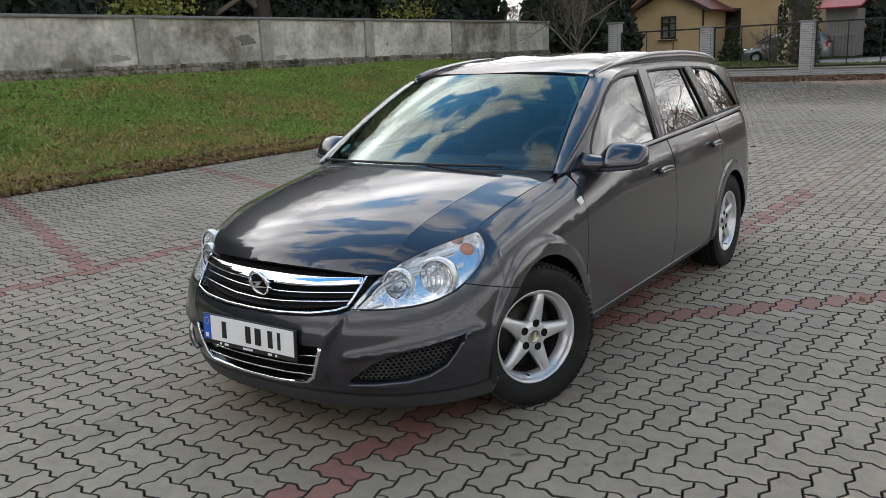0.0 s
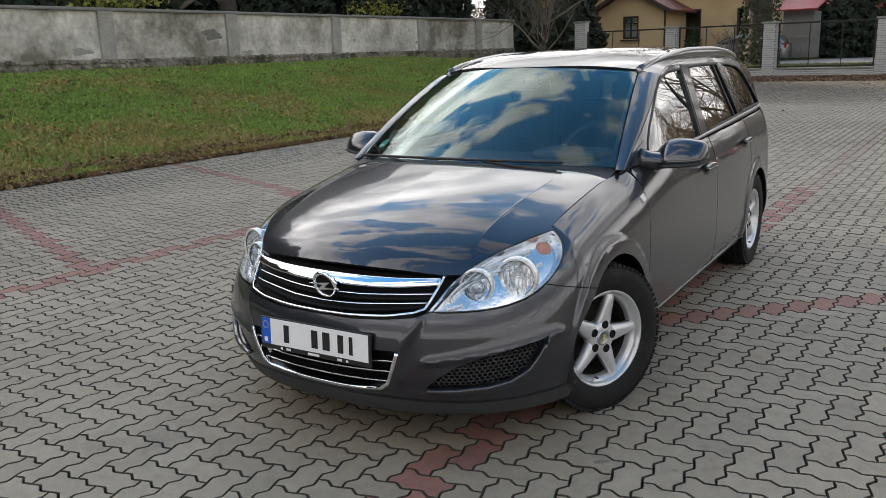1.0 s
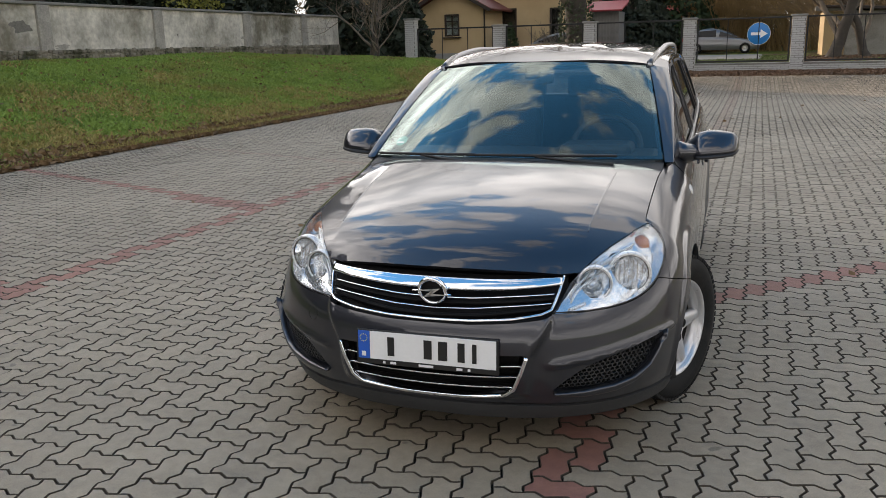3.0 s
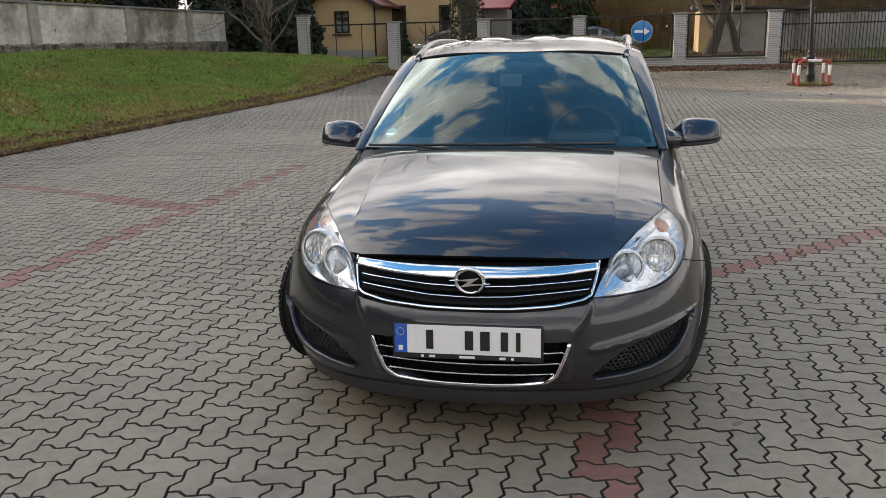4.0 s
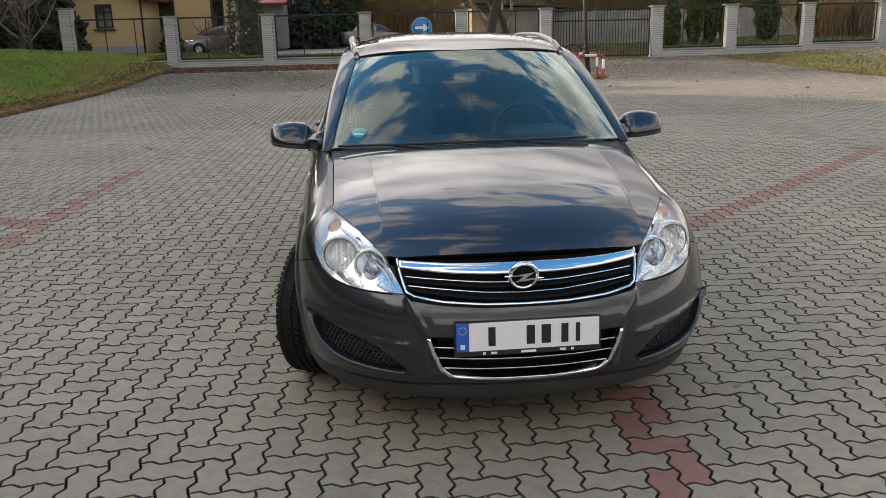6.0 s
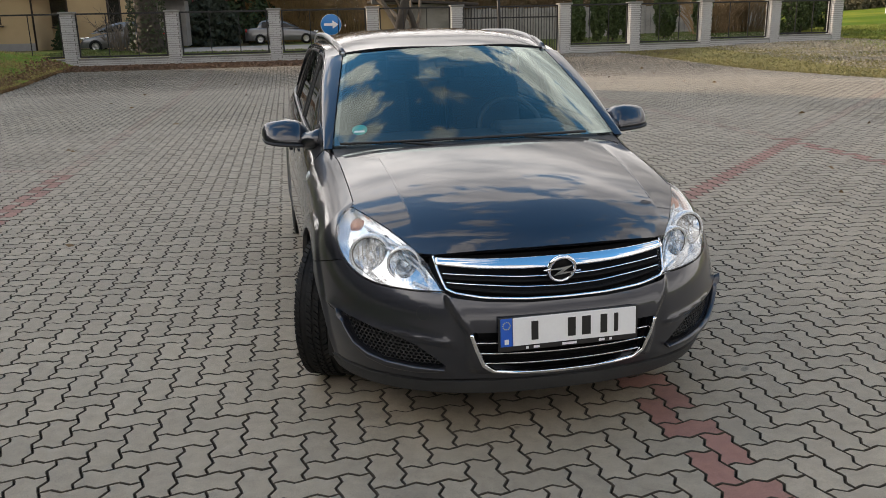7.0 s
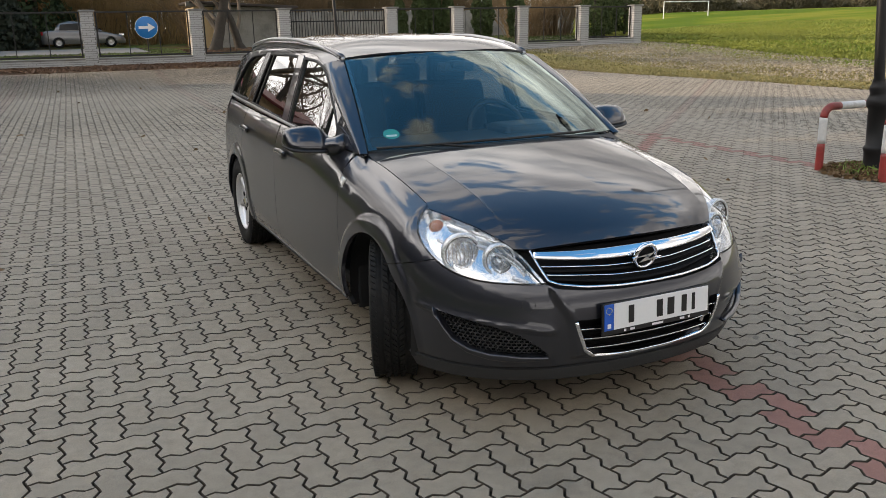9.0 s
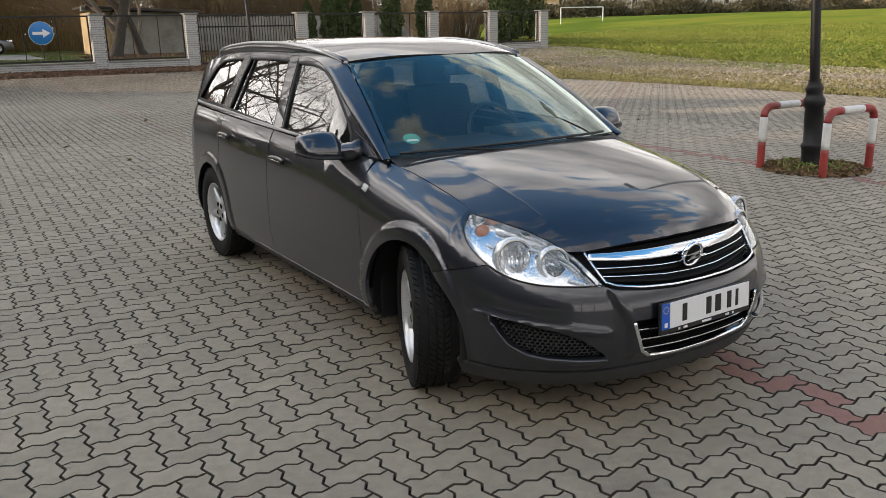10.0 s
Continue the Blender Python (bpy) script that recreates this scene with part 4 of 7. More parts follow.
frame_loop = [(1.235, 0.955)] + [(y, y_top(y)) for y in np.linspace(1.25, 4.06, 60)] + [(4.20, 1.25), (4.31, 1.14), (4.36, 1.04)] + [(y, float(belt_z(y)) + 0.002) for y in np.linspace(4.36, 1.3, 44)]
both("window_frame", PAINT, frame_loop, side_surf, holes=[glass_f, glass_r, glass_q], step=0.03, gap=0.0015, rim=0.018)
pillar_b = [(2.378, 0.992), (2.385, 1.2), (2.39, 1.385), (2.505, 1.388), (2.497, 1.2), (2.488, 0.998)]
both("b_pillar_cover", PAINT, pillar_b, side_surf, step=0.04, rim=0.004, offset=0.003)
pillar_c = [(3.318, 1.05), (3.21, 1.27), (3.15, 1.38), (3.262, 1.375), (3.35, 1.22), (3.44, 1.055)]
both("c_pillar_cover", GLOSS_BLACK, pillar_c, side_surf, step=0.04, rim=0.004, offset=0.003, label="gloss black pillar cover")
for loop, nm, gm in ((glass_f, "front_side_window", GLASS_SIDE), (glass_r, "rear_side_window", GLASS_DARK), (glass_q, "quarter_window", GLASS_DARK)):
    both(nm, gm, loop, side_surf, step=0.04, gap=-0.004, rim=0.004, offset=-0.010)
    for m in (False, True):
        part("window_rubber", ribbon(loop + loop[:1], 0.016, 0.010, side_surf, PLASTIC, "window_rubber", offset=-0.002, mirrored=m), PLASTIC, car)
both("mirror_sail", PAINT, [(1.33, 0.966), (1.43, 1.028), (1.526, 1.062), (1.526, 0.984)], side_surf, step=0.04, rim=0.004, offset=0.004)
bar_y = [(3.215, 1.048), (3.14, 1.2), (3.08, 1.372)]
for m in (False, True):
    part("window_bar", ribbon(bar_y, 0.02, 0.01, side_surf, PLASTIC, "window_bar", offset=-0.006, mirrored=m), PLASTIC, car)
    part("window_seal", ribbon([(1.60, 0.978), (2.3, 0.994), (3.3, 1.031), (4.10, 1.052)], 0.016, 0.014, side_surf, SATIN, "window_seal", offset=0.002, mirrored=m), SATIN, car, "bright strip along the window line")

# roof, rails, aerial
front_roof = [(x, 1.748 + 0.205 * (abs(x) / 0.573) ** 2.2) for x in np.linspace(-0.568, 0.568, 30)]
side_roof = [(float(side_x(y, cant_z(y))), y) for y in np.linspace(1.99, 4.06, 40)]
rear_roof = [(x, 4.06 + 0.12 * (1 - (x / 0.62) ** 2)) for x in np.linspace(0.58, -0.58, 12)]
roof_loop = front_roof + side_roof + rear_roof + [(-x, y) for x, y in reversed(side_roof)]


def roof_surf(x, y):
    return np.stack([x + 0 * y, y + 0 * x, roof_z(x, y)], -1)


part("roof", sheet("roof", PAINT, roof_loop, roof_surf, step=0.04, gap=0.001, rim=0.02), PAINT, car)
rail_z = spline([1.95, 2.05, 2.2, 2.45, 2.8, 3.2, 3.6, 3.85, 4.0, 4.05], [1.368, 1.393, 1.420, 1.447, 1.465, 1.465, 1.448, 1.427, 1.404, 1.378])
rail_x = spline([1.95, 2.2, 2.6, 3.2, 3.7, 4.05], [0.572, 0.590, 0.602, 0.602, 0.590, 0.572])
for sx in (1, -1):
    ys = np.concatenate([np.linspace(1.95, 2.3, 14), np.linspace(2.4, 3.7, 18), np.linspace(3.75, 4.05, 10)])
    rail = part("roof_rail", tube([(sx * rail_x(y), y, rail_z(y)) for y in ys], [0.014] + [0.0175] * (len(ys) - 2) + [0.012], 14, squash=0.8, mat=SATIN, name="roof_rail"), SATIN, car, "silver roof rail")
    for ya, yb in ((1.96, 4.03),):
        part("rail_foot", tube([(sx * rail_x(y), y, (rail_z(y) + roof_z(rail_x(y), y)) / 2 - 0.004) for y in np.linspace(ya, yb, 40)], 0.017, 10, squash=1.5, mat=PAINT, name="rail_foot"), PAINT, rail)

# tailgate: closes the back
tail_y = spline([0.2, 0.5, 0.8, 1.0, 1.15, 1.3, 1.38], [4.40, 4.47, 4.46, 4.45, 4.40, 4.26, 4.16], 0.05)


def tail_surf(x, z):
    return np.stack([x + 0 * z, tail_y(z) - 0.10 * (np.abs(x) / 0.72) ** 4, z + 0 * x], -1)


part("tailgate", sheet("tailgate", PAINT, [(-0.66, 0.5), (0.66, 0.5), (0.655, 1.03), (0.635, 1.14), (0.62, 1.25), (0.60, 1.355), (0.4, 1.385), (-0.4, 1.385), (-0.60, 1.355), (-0.62, 1.25), (-0.635, 1.14), (-0.655, 1.03)], tail_surf, holes=[[(-0.56, 1.08), (0.56, 1.08), (0.50, 1.30), (-0.50, 1.30)]], step=0.06, rim=0.03, flip=True), PAINT, car)
part("rear_window", sheet("rear_window", GLASS_DARK, [(-0.58, 1.07), (0.58, 1.07), (0.51, 1.31), (-0.51, 1.31)], tail_surf, step=0.08, rim=0.004, offset=-0.006, flip=True), GLASS_DARK, car)
for m in (False, True):
    part("tail_lamp", sheet("tail_lamp", material("tail_lamp_red", (0.45, 0.02, 0.02), rough=0.15, vary=0.1), [(s_of_y(4.33), 0.82), (s_of_y(4.36), 1.03), (s_of_y(4.48), 1.04), (s_of_y(4.49), 0.80)], shell, step=0.04, rim=0.01, offset=0.004, mirrored=m), None, car, "red tail lamp")


# outside mirrors
mirror_top = spline([0.0, 0.12, 0.28, 0.5, 0.85, 0.96, 1.0], [1.000, 1.028, 1.062, 1.070, 1.060, 1.045, 1.028], 0.03)
mirror_low = spline([0.0, 0.5, 0.9, 1.0], [0.936, 0.945, 0.958, 0.972])
mirror_nose = spline([0.0, 0.15, 0.35, 0.7, 0.9, 1.0], [1.545, 1.497, 1.472, 1.482, 1.510, 1.545], 0.03)


def mirror_shell(sx, low, high, grow):
    """The wedge-shaped mirror housing between two shares of its height, swollen by grow."""
    V, F = [], []
    ks, cols = np.concatenate([[0.0, 0.01, 0.03], np.linspace(0.06, 0.94, 20), [0.97, 0.99, 1.0]]), 28
    for k in ks:
        end = min(1.0, (min(k, 1 - k) / 0.06 + 0.02)) ** 0.5
        zt, zb, yf, yb = float(mirror_top(k)), float(mirror_low(k)), float(mirror_nose(k)), 1.632
        z0, z1 = zb + (zt - zb) * low, zb + (zt - zb) * high
        for c in range(cols):
            a = 2 * math.pi * c / cols
            u, v = (math.copysign(abs(f(a)) ** 0.62, f(a)) for f in (math.cos, math.sin))
            y, z = (yf + yb) / 2 + ((yb - yf) / 2 * end + grow) * u, (z0 + z1) / 2 + ((z1 - z0) / 2 * end + grow) * v
            lift = max(0.0, (z - zb) / (zt - zb))      # the front leans back towards its top
            V.append((sx * (0.785 + 0.252 * k), yb + (y - yb) * (1.06 - 0.50 * lift ** 1.3), z))
    n = len(ks)
    for i in range(n - 1):
        for c in range(cols):
            F.append((i * cols + c, i * cols + (c + 1) % cols, (i + 1) * cols + (c + 1) % cols, (i + 1) * cols + c))
    F += [tuple(range(cols))[::-1], tuple((n - 1) * cols + c for c in range(cols))]
    return V, [f[::-1] for f in F] if sx > 0 else F


for m in (False, True):
    sx = -1 if m else 1
    mir = part("door_mirror", mesh_of("door_mirror", *mirror_shell(sx, 0.0, 1.0, 0.0), PAINT), PAINT, car, "wedge-shaped body-coloured door mirror")
    part("mirror_base", mesh_of("mirror_base", *mirror_shell(sx, -0.02, 0.15, 0.0015), PLASTIC), PLASTIC, mir, "black lower edge")
    part("mirror_arm", tube([(sx * 0.735, 1.475, 0.985), (sx * 0.775, 1.498, 0.970), (sx * 0.815, 1.53, 0.966), (sx * 0.845, 1.55, 0.970)], [0.064, 0.062, 0.056, 0.046], 14, squash=0.80, up=(0, 0, 1), mat=PAINT, name="mirror_arm"), PAINT, mir)
    part("mirror_glass", boxed((0.185, 0.004, 0.085), (sx * 0.922, 1.634, 1.006), 0.0018), CHROME, mir)

# door handles
for m in (False, True):
    sx = -1 if m else 1
    for y0, z0 in ((2.285, 0.842), (3.215, 0.885)):
        s0 = s_of_y(y0)
        hd = part("door_handle", ribbon([(s_of_y(y0 - 0.10), z0 - 0.004), (s_of_y(y0 - 0.05), z0), (s0, z0 + 0.002), (s_of_y(y0 + 0.05), z0), (s_of_y(y0 + 0.09), z0 - 0.004)], [0.026, 0.034, 0.034, 0.028], 0.022, shell, PAINT, "door_handle", offset=0.024, mirrored=m, round_=0.7), PAINT, car, "bow door handle")
        part("handle_cup", sheet("handle_cup", PLASTIC, [(s0 + 0.072 * math.cos(a) - 0.01, z0 - 0.008 + 0.034 * math.sin(a)) for a in np.linspace(0, 2 * math.pi, 25)[:-1]], shell, step=0.02, rim=0.0, offset=0.0015, mirrored=m), PLASTIC, hd)
        part("handle_strip", ribbon([(s_of_y(y0 - 0.08), z0 - 0.006), (s_of_y(y0 + 0.07), z0 - 0.006)], 0.006, 0.006, shell, CHROME, "handle_strip", offset=0.032, mirrored=m), CHROME, hd)


# wheels
def wheel(name, label):
    hub = thing(name, Matrix(), label, "")
    R = WHEEL_R
    prof = [(-0.085, 0.205), (-0.098, 0.225), (-0.103, 0.262), (-0.098, 0.292), (-0.092, R - 0.018), (-0.080, R - 0.011)]
    grooves = []
    for c in (-0.048, -0.016, 0.016, 0.048):
        grooves += [(c - 0.006, R - 0.010), (c - 0.004, R - 0.012), (c + 0.004, R - 0.012), (c + 0.006, R - 0.010)]
    prof = prof + grooves + [(-a, r) for a, r in reversed(prof)]
    part("tyre", lathe(prof, 72, RUBBER, "tyre"), RUBBER, hub, "black winter tyre")
    V, F = [], []
    for k in range(72):
        q = 2 * math.pi * k / 72
        for c, w in ((-0.083, 0.022), (-0.032, 0.020), (0.0, 0.020), (0.032, 0.020), (0.083, 0.022)):
            d = 0.0102 / R
            b0 = len(V)
            drop = 0.004 if abs(c) > 0.06 else 0.0
            for r in (R - 0.013 - drop, R + 0.0005 - drop):
                for a, dq in ((c - w / 2, -d), (c + w / 2, -d), (c + w / 2, d), (c - w / 2, d)):
                    qq = q + dq + math.copysign(1, c + 1e-6) * (a - c) * 1.5 / R * 0.5
                    V.append((a, r * math.cos(qq), r * math.sin(qq)))
            F += [(b0 + 4, b0 + 5, b0 + 6, b0 + 7)] + [(b0 + i, b0 + (i + 1) % 4, b0 + 4 + (i + 1) % 4, b0 + 4 + i) for i in range(4)]
    tagged(part("tread", mesh_of("tread", V, F, RUBBER, False), RUBBER, hub), kind="stuff")
    rim = part("rim", lathe([(0.030, 0.172), (0.045, 0.173), (0.060, 0.180), (0.072, 0.192), (0.080, 0.200), (0.088, 0.2075), (0.091, 0.205), (0.089, 0.200), (0.080, 0.194), (0.060, 0.186), (0.040, 0.180), (0.010, 0.178)][::-1], 72, ALLOY, "rim"), ALLOY, hub, "silver five-spoke alloy rim")
    # barrel coloured dark in place of the shade behind the spokes
    part("barrel", lathe([(0.032, 0.171), (-0.02, 0.166), (-0.06, 0.175), (-0.085, 0.195), (-0.088, 0.207)], 60, DARK_METAL, "barrel"), DARK_METAL, rim)
    for k in range(5):
        V, F = [], []
        st = [(0.030, 0.036, 0.062), (0.055, 0.038, 0.066), (0.080, 0.034, 0.069), (0.12, 0.0275, 0.072), (0.15, 0.0235, 0.074), (0.176, 0.0205, 0.074), (0.190, 0.020, 0.066)]
        for r, w, a in st:
            for dx, dy in ((a - 0.030, -w * 1.15), (a - 0.010, -w), (a - 0.002, -w * 0.72), (a, 0.0), (a - 0.002, w * 0.72), (a - 0.010, w), (a - 0.030, w * 1.15)):
                V.append((dx, dy, r))
        for i in range(len(st) - 1):
            for j in range(6):
                F.append((i * 7 + j, i * 7 + j + 1, (i + 1) * 7 + j + 1, (i + 1) * 7 + j))
            F.append((i * 7 + 6, i * 7, (i + 1) * 7, (i + 1) * 7 + 6))
        sp = part("spoke", mesh_of("spoke", V, F, ALLOY), ALLOY, rim)
        sp.matrix_basis = pose(0, 0, 0, 72 * k, 0, 0)
        # flat disc, coloured black for the shade inside the nut's hole
        nut = part("nut_hole", lathe([(0.0690, 0.0001), (0.0690, 0.012), (0.0700, 0.0160), (0.0690, 0.0175), (0.0640, 0.0180)], 18, MATT_BLACK, "nut_hole"), MATT_BLACK, rim)
        nut.matrix_basis = pose(0, 0, 0, 72 * k, 0, 0) @ pose(0, 0, 0.056)
    part("hub", lathe([(0.030, 0.075), (0.055, 0.072), (0.0655, 0.064), (0.0675, 0.040), (0.068, 0.034)], 40, ALLOY, "hub"), ALLOY, rim)
    part("hub_cap", lathe([(0.068, 0.034), (0.072, 0.031), (0.073, 0.025), (0.0715, 0.024), (0.0725, 0.0001)], 32, SATIN, "hub_cap"), SATIN, rim, "round centre cap")
    part("cap_bar", boxed((0.003, 0.010, 0.036), (0.0735, 0, 0), 0.001), material("cap_gold", (0.45, 0.38, 0.15), rough=0.4), rim)
    part("brake_disc", lathe([(-0.01, 0.03), (-0.01, 0.135), (-0.03, 0.135), (-0.03, 0.03)], 40, DARK_METAL, "brake_disc"), DARK_METAL, hub)
    part("valve", boxed((0.02, 0.008, 0.008), (0.075, 0.0, -0.172), 0.003), PLASTIC, rim)
    part("backing", lathe([(-0.05, 0.002), (-0.05, 0.178)], 32, PLASTIC, "backing"), PLASTIC, hub)
    return hub


STEER = -24.0
first = wheel("wheel", "")
first.parent = car
for k in ("label", "category"):
    if k in first:
        del first[k]
first.matrix_basis = pose(0.757, AXLE_F, HUB_Z, 0, 0, STEER) @ pose(0, 0, 0, -14, 0, 0)
for m in (pose(-0.757, AXLE_F, HUB_Z, 0, 0, 180 + STEER + 2) @ pose(0, 0, 0, 50, 0, 0), pose(0.757, AXLE_R, HUB_Z) @ pose(0, 0, 0, 8, 0, 0), pose(-0.757, AXLE_R, HUB_Z, 0, 0, 180) @ pose(0, 0, 0, 33, 0, 0)):
    copy_thing(first, m)

# cabin
dash = part("dashboard", boxed((1.36, 0.55, 0.20), (0, 1.52, 0.86), 0.07, segments=4), DASH, car)
part("dash_hood", boxed((0.36, 0.25, 0.10), (0.36, 1.60, 0.955), 0.045, segments=4), DASH, dash)
wheel_s = part("steering_wheel", tube([(0.185 * math.cos(a), 0, 0.185 * math.sin(a)) for a in np.linspace(0, 2 * math.pi, 41)[:-1]], 0.016, 10, up=(0, 1, 0), closed=True, mat=PLASTIC, name="steering_wheel"), PLASTIC, car)
wheel_s.matrix_basis = pose(0.36, 1.90, 0.93, -28, 0, 0)
part("steering_hub", boxed((0.16, 0.04, 0.12), (0, 0.01, -0.01), 0.03), PLASTIC, wheel_s)
part("steering_spoke", boxed((0.35, 0.02, 0.035), (0, 0.01, 0.0), 0.01), PLASTIC, wheel_s)
for sx in (1, -1):
    seat = part("front_seat", boxed((0.50, 0.50, 0.18), (sx * 0.36, 2.20, 0.55), 0.06, segments=3), INTERIOR, car)
    part("seat_back", boxed((0.48, 0.14, 0.62), (sx * 0.36, 2.50, 0.88), 0.06, rot=pose(0, 0, 0, -14, 0, 0), segments=3), INTERIOR, seat)
    part("head_rest", boxed((0.26, 0.10, 0.18), (sx * 0.36, 2.60, 1.26), 0.045, segments=3), INTERIOR, seat)
rear_seat = part("rear_seat", boxed((1.30, 0.50, 0.20), (0, 3.05, 0.55), 0.06, segments=3), INTERIOR, car)
part("seat_back", boxed((1.30, 0.16, 0.55), (0, 3.38, 0.86), 0.06, rot=pose(0, 0, 0, -16, 0, 0), segments=3), INTERIOR, rear_seat)
for x in (-0.42, 0.0, 0.42):
    part("head_rest", boxed((0.26, 0.09, 0.15), (x, 3.47, 1.19), 0.04, segments=3), INTERIOR, rear_seat)
part("load_cover", boxed((1.2, 0.85, 0.03), (0, 3.95, 0.98), 0.01), INTERIOR, car)
part("headliner", sheet("headliner", material("headliner_cloth", (0.35, 0.35, 0.34), rough=0.9), roof_loop, roof_surf, step=0.1, gap=0.03, rim=0.0, offset=-0.035), None, car)
part("rear_view_mirror", boxed((0.22, 0.03, 0.055), (0.0, 1.73, 1.318), 0.02, segments=3), PLASTIC, car)
part("mirror_foot", boxed((0.08, 0.07, 0.04), (0.0, 1.722, 1.334), 0.018, segments=3), PLASTIC, car)
for sx in (1, -1):
    part("door_card", boxed((0.05, 2.0, 0.45), (sx * 0.745, 2.35, 0.72), 0.02), INTERIOR, car)


# ---- ground ----
def ground_z(x, y):
    x, y = np.asarray(x, float), np.asarray(y, float)
    z = 0.32 * smooth((y - 21) / 11)
    d = np.maximum(-10.95 - x, 0)
    k = smooth((y - 23) / 7)      # towards the fence the bank is lower, with a steep edge and a flat top
    bank = (1.32 - 0.58 * smooth((y - 24) / 8)) * ((1 - k) * smooth(d / 9.2 * 0.94 + 0.03) + k * (1 - np.exp(-d / 1.9))) * (1 - 0.8 * smooth((y - 31.2) / 2.5))
    z = z + np.where(x < -10.95, bank, 0)
    z = z + 0.22 * smooth((x - 9) / 9) * smooth((y - 12) / 18)
    z = z + 2.2 * smooth((x - 34) / 60) + 0.24 * smooth((y - 31.3) / 5) * (1 - smooth((x - 24) / 6))
    return z


EDGE_X, GRAVEL_X, FIELD_X, FENCE_Y = -10.9, 11.2, 18.0, 31.0


def region_material():
    """Bare bed under the paving, turf, gravel with dry grass and the far meadow, on one sheet."""
    m = bpy.data.materials.new("ground_soil_and_turf")
    m.use_nodes = True
    n, l = m.node_tree.nodes, m.node_tree.links
    b = n["Principled BSDF"]
    b.inputs["Roughness"].default_value, b.inputs["Specular IOR Level"].default_value = 0.95, 0.05
    geo = n.new("ShaderNodeNewGeometry")
    sep = n.new("ShaderNodeSeparateXYZ")
    l.new(geo.outputs["Position"], sep.inputs[0])

    def noise_tex(scale, detail=6):
        t = n.new("ShaderNodeTexNoise")
        t.inputs["Scale"].default_value, t.inputs["Detail"].default_value = scale, detail
        l.new(geo.outputs["Position"], t.inputs["Vector"])
        return t.outputs["Fac"]

    def mix(f, a, c):
        x = n.new("ShaderNodeMix")
        x.data_type = "RGBA"
        l.new(f, x.inputs["Factor"])
        for key, v in (("A", a), ("B", c)):
            if isinstance(v, tuple):
                x.inputs[key].default_value = (*v, 1)
            else:
                l.new(v, x.inputs[key])
        return x.outputs["Result"]

    def step_(src, lo, hi, wobble=0.0, w_scale=1.0):
        if wobble:
            k = n.new("ShaderNodeMath")
            k.operation = "MULTIPLY_ADD"
            l.new(noise_tex(w_scale), k.inputs[0])
            k.inputs[1].default_value = wobble
            l.new(src, k.inputs[2])
            src = k.outputs[0]
        r = n.new("ShaderNodeMapRange")
        r.inputs["From Min"].default_value, r.inputs["From Max"].default_value = lo, hi
        l.new(src, r.inputs["Value"])
        return r.outputs[0]

    bed = mix(step_(noise_tex(30), 0.4, 0.6), (0.022, 0.020, 0.016), (0.038, 0.033, 0.026))
    turf = mix(step_(noise_tex(0.8), 0.42, 0.6), (0.105, 0.168, 0.028), (0.17, 0.16, 0.044))
    turf = mix(step_(noise_tex(14), 0.45, 0.62), turf, (0.052, 0.072, 0.018))
    gravel = mix(step_(noise_tex(11), 0.40, 0.6), (0.21, 0.175, 0.125), (0.35, 0.30, 0.22))
    gravel = mix(step_(noise_tex(0.5), 0.42, 0.60), gravel, mix(step_(noise_tex(5), 0.4, 0.6), (0.20, 0.165, 0.075), (0.12, 0.115, 0.04)))
    gravel = mix(step_(sep.outputs["X"], 13.2, 15.2, 1.6, 0.5), mix(step_(noise_tex(6), 0.4, 0.6), (0.17, 0.155, 0.055), (0.22, 0.19, 0.09)), gravel)
    field = mix(step_(noise_tex(0.25), 0.4, 0.6), (0.120, 0.165, 0.014), (0.175, 0.185, 0.024))
    # dark green patches: the meadow's long shadows and ruts put into the colour
    field = mix(step_(noise_tex(0.07, 3), 0.46, 0.60), field, (0.075, 0.125, 0.010))
    col = mix(step_(sep.outputs["X"], EDGE_X - 0.1, EDGE_X, 0.0), turf, bed)
    slant = n.new("ShaderNodeMath")
    slant.operation = "MULTIPLY_ADD"
    l.new(sep.outputs["Y"], slant.inputs[0])
    slant.inputs[1].default_value = 0.13
    l.new(sep.outputs["X"], slant.inputs[2])
    col = mix(step_(slant.outputs[0], GRAVEL_X + 2.3, GRAVEL_X + 2.5, 1.0, 0.8), col, gravel)
    col = mix(step_(sep.outputs["X"], FIELD_X + 1, FIELD_X + 3, 4.0, 0.3), col, field)
    col = mix(step_(sep.outputs["Y"], 28.3, 28.6, 0.0), col, mix(step_(sep.outputs["X"], 10.5, 12.0), mix(step_(noise_tex(9), 0.4, 0.6), (0.10, 0.062, 0.034), (0.06, 0.042, 0.026)), col))
    col = mix(step_(sep.outputs["Y"], FENCE_Y - 0.4, FENCE_Y + 0.2), col, mix(step_(sep.outputs["X"], 21.0, 23.0), mix(step_(noise_tex(0.35), 0.42, 0.58), turf, (0.085, 0.062, 0.040)), field))
    l.new(col, b.inputs["Base Color"])
    bp = n.new("ShaderNodeBump")
    bp.inputs["Distance"].default_value = 0.03
    l.new(noise_tex(40), bp.inputs["Height"])
    l.new(bp.outputs[0], b.inputs["Normal"])
    return m


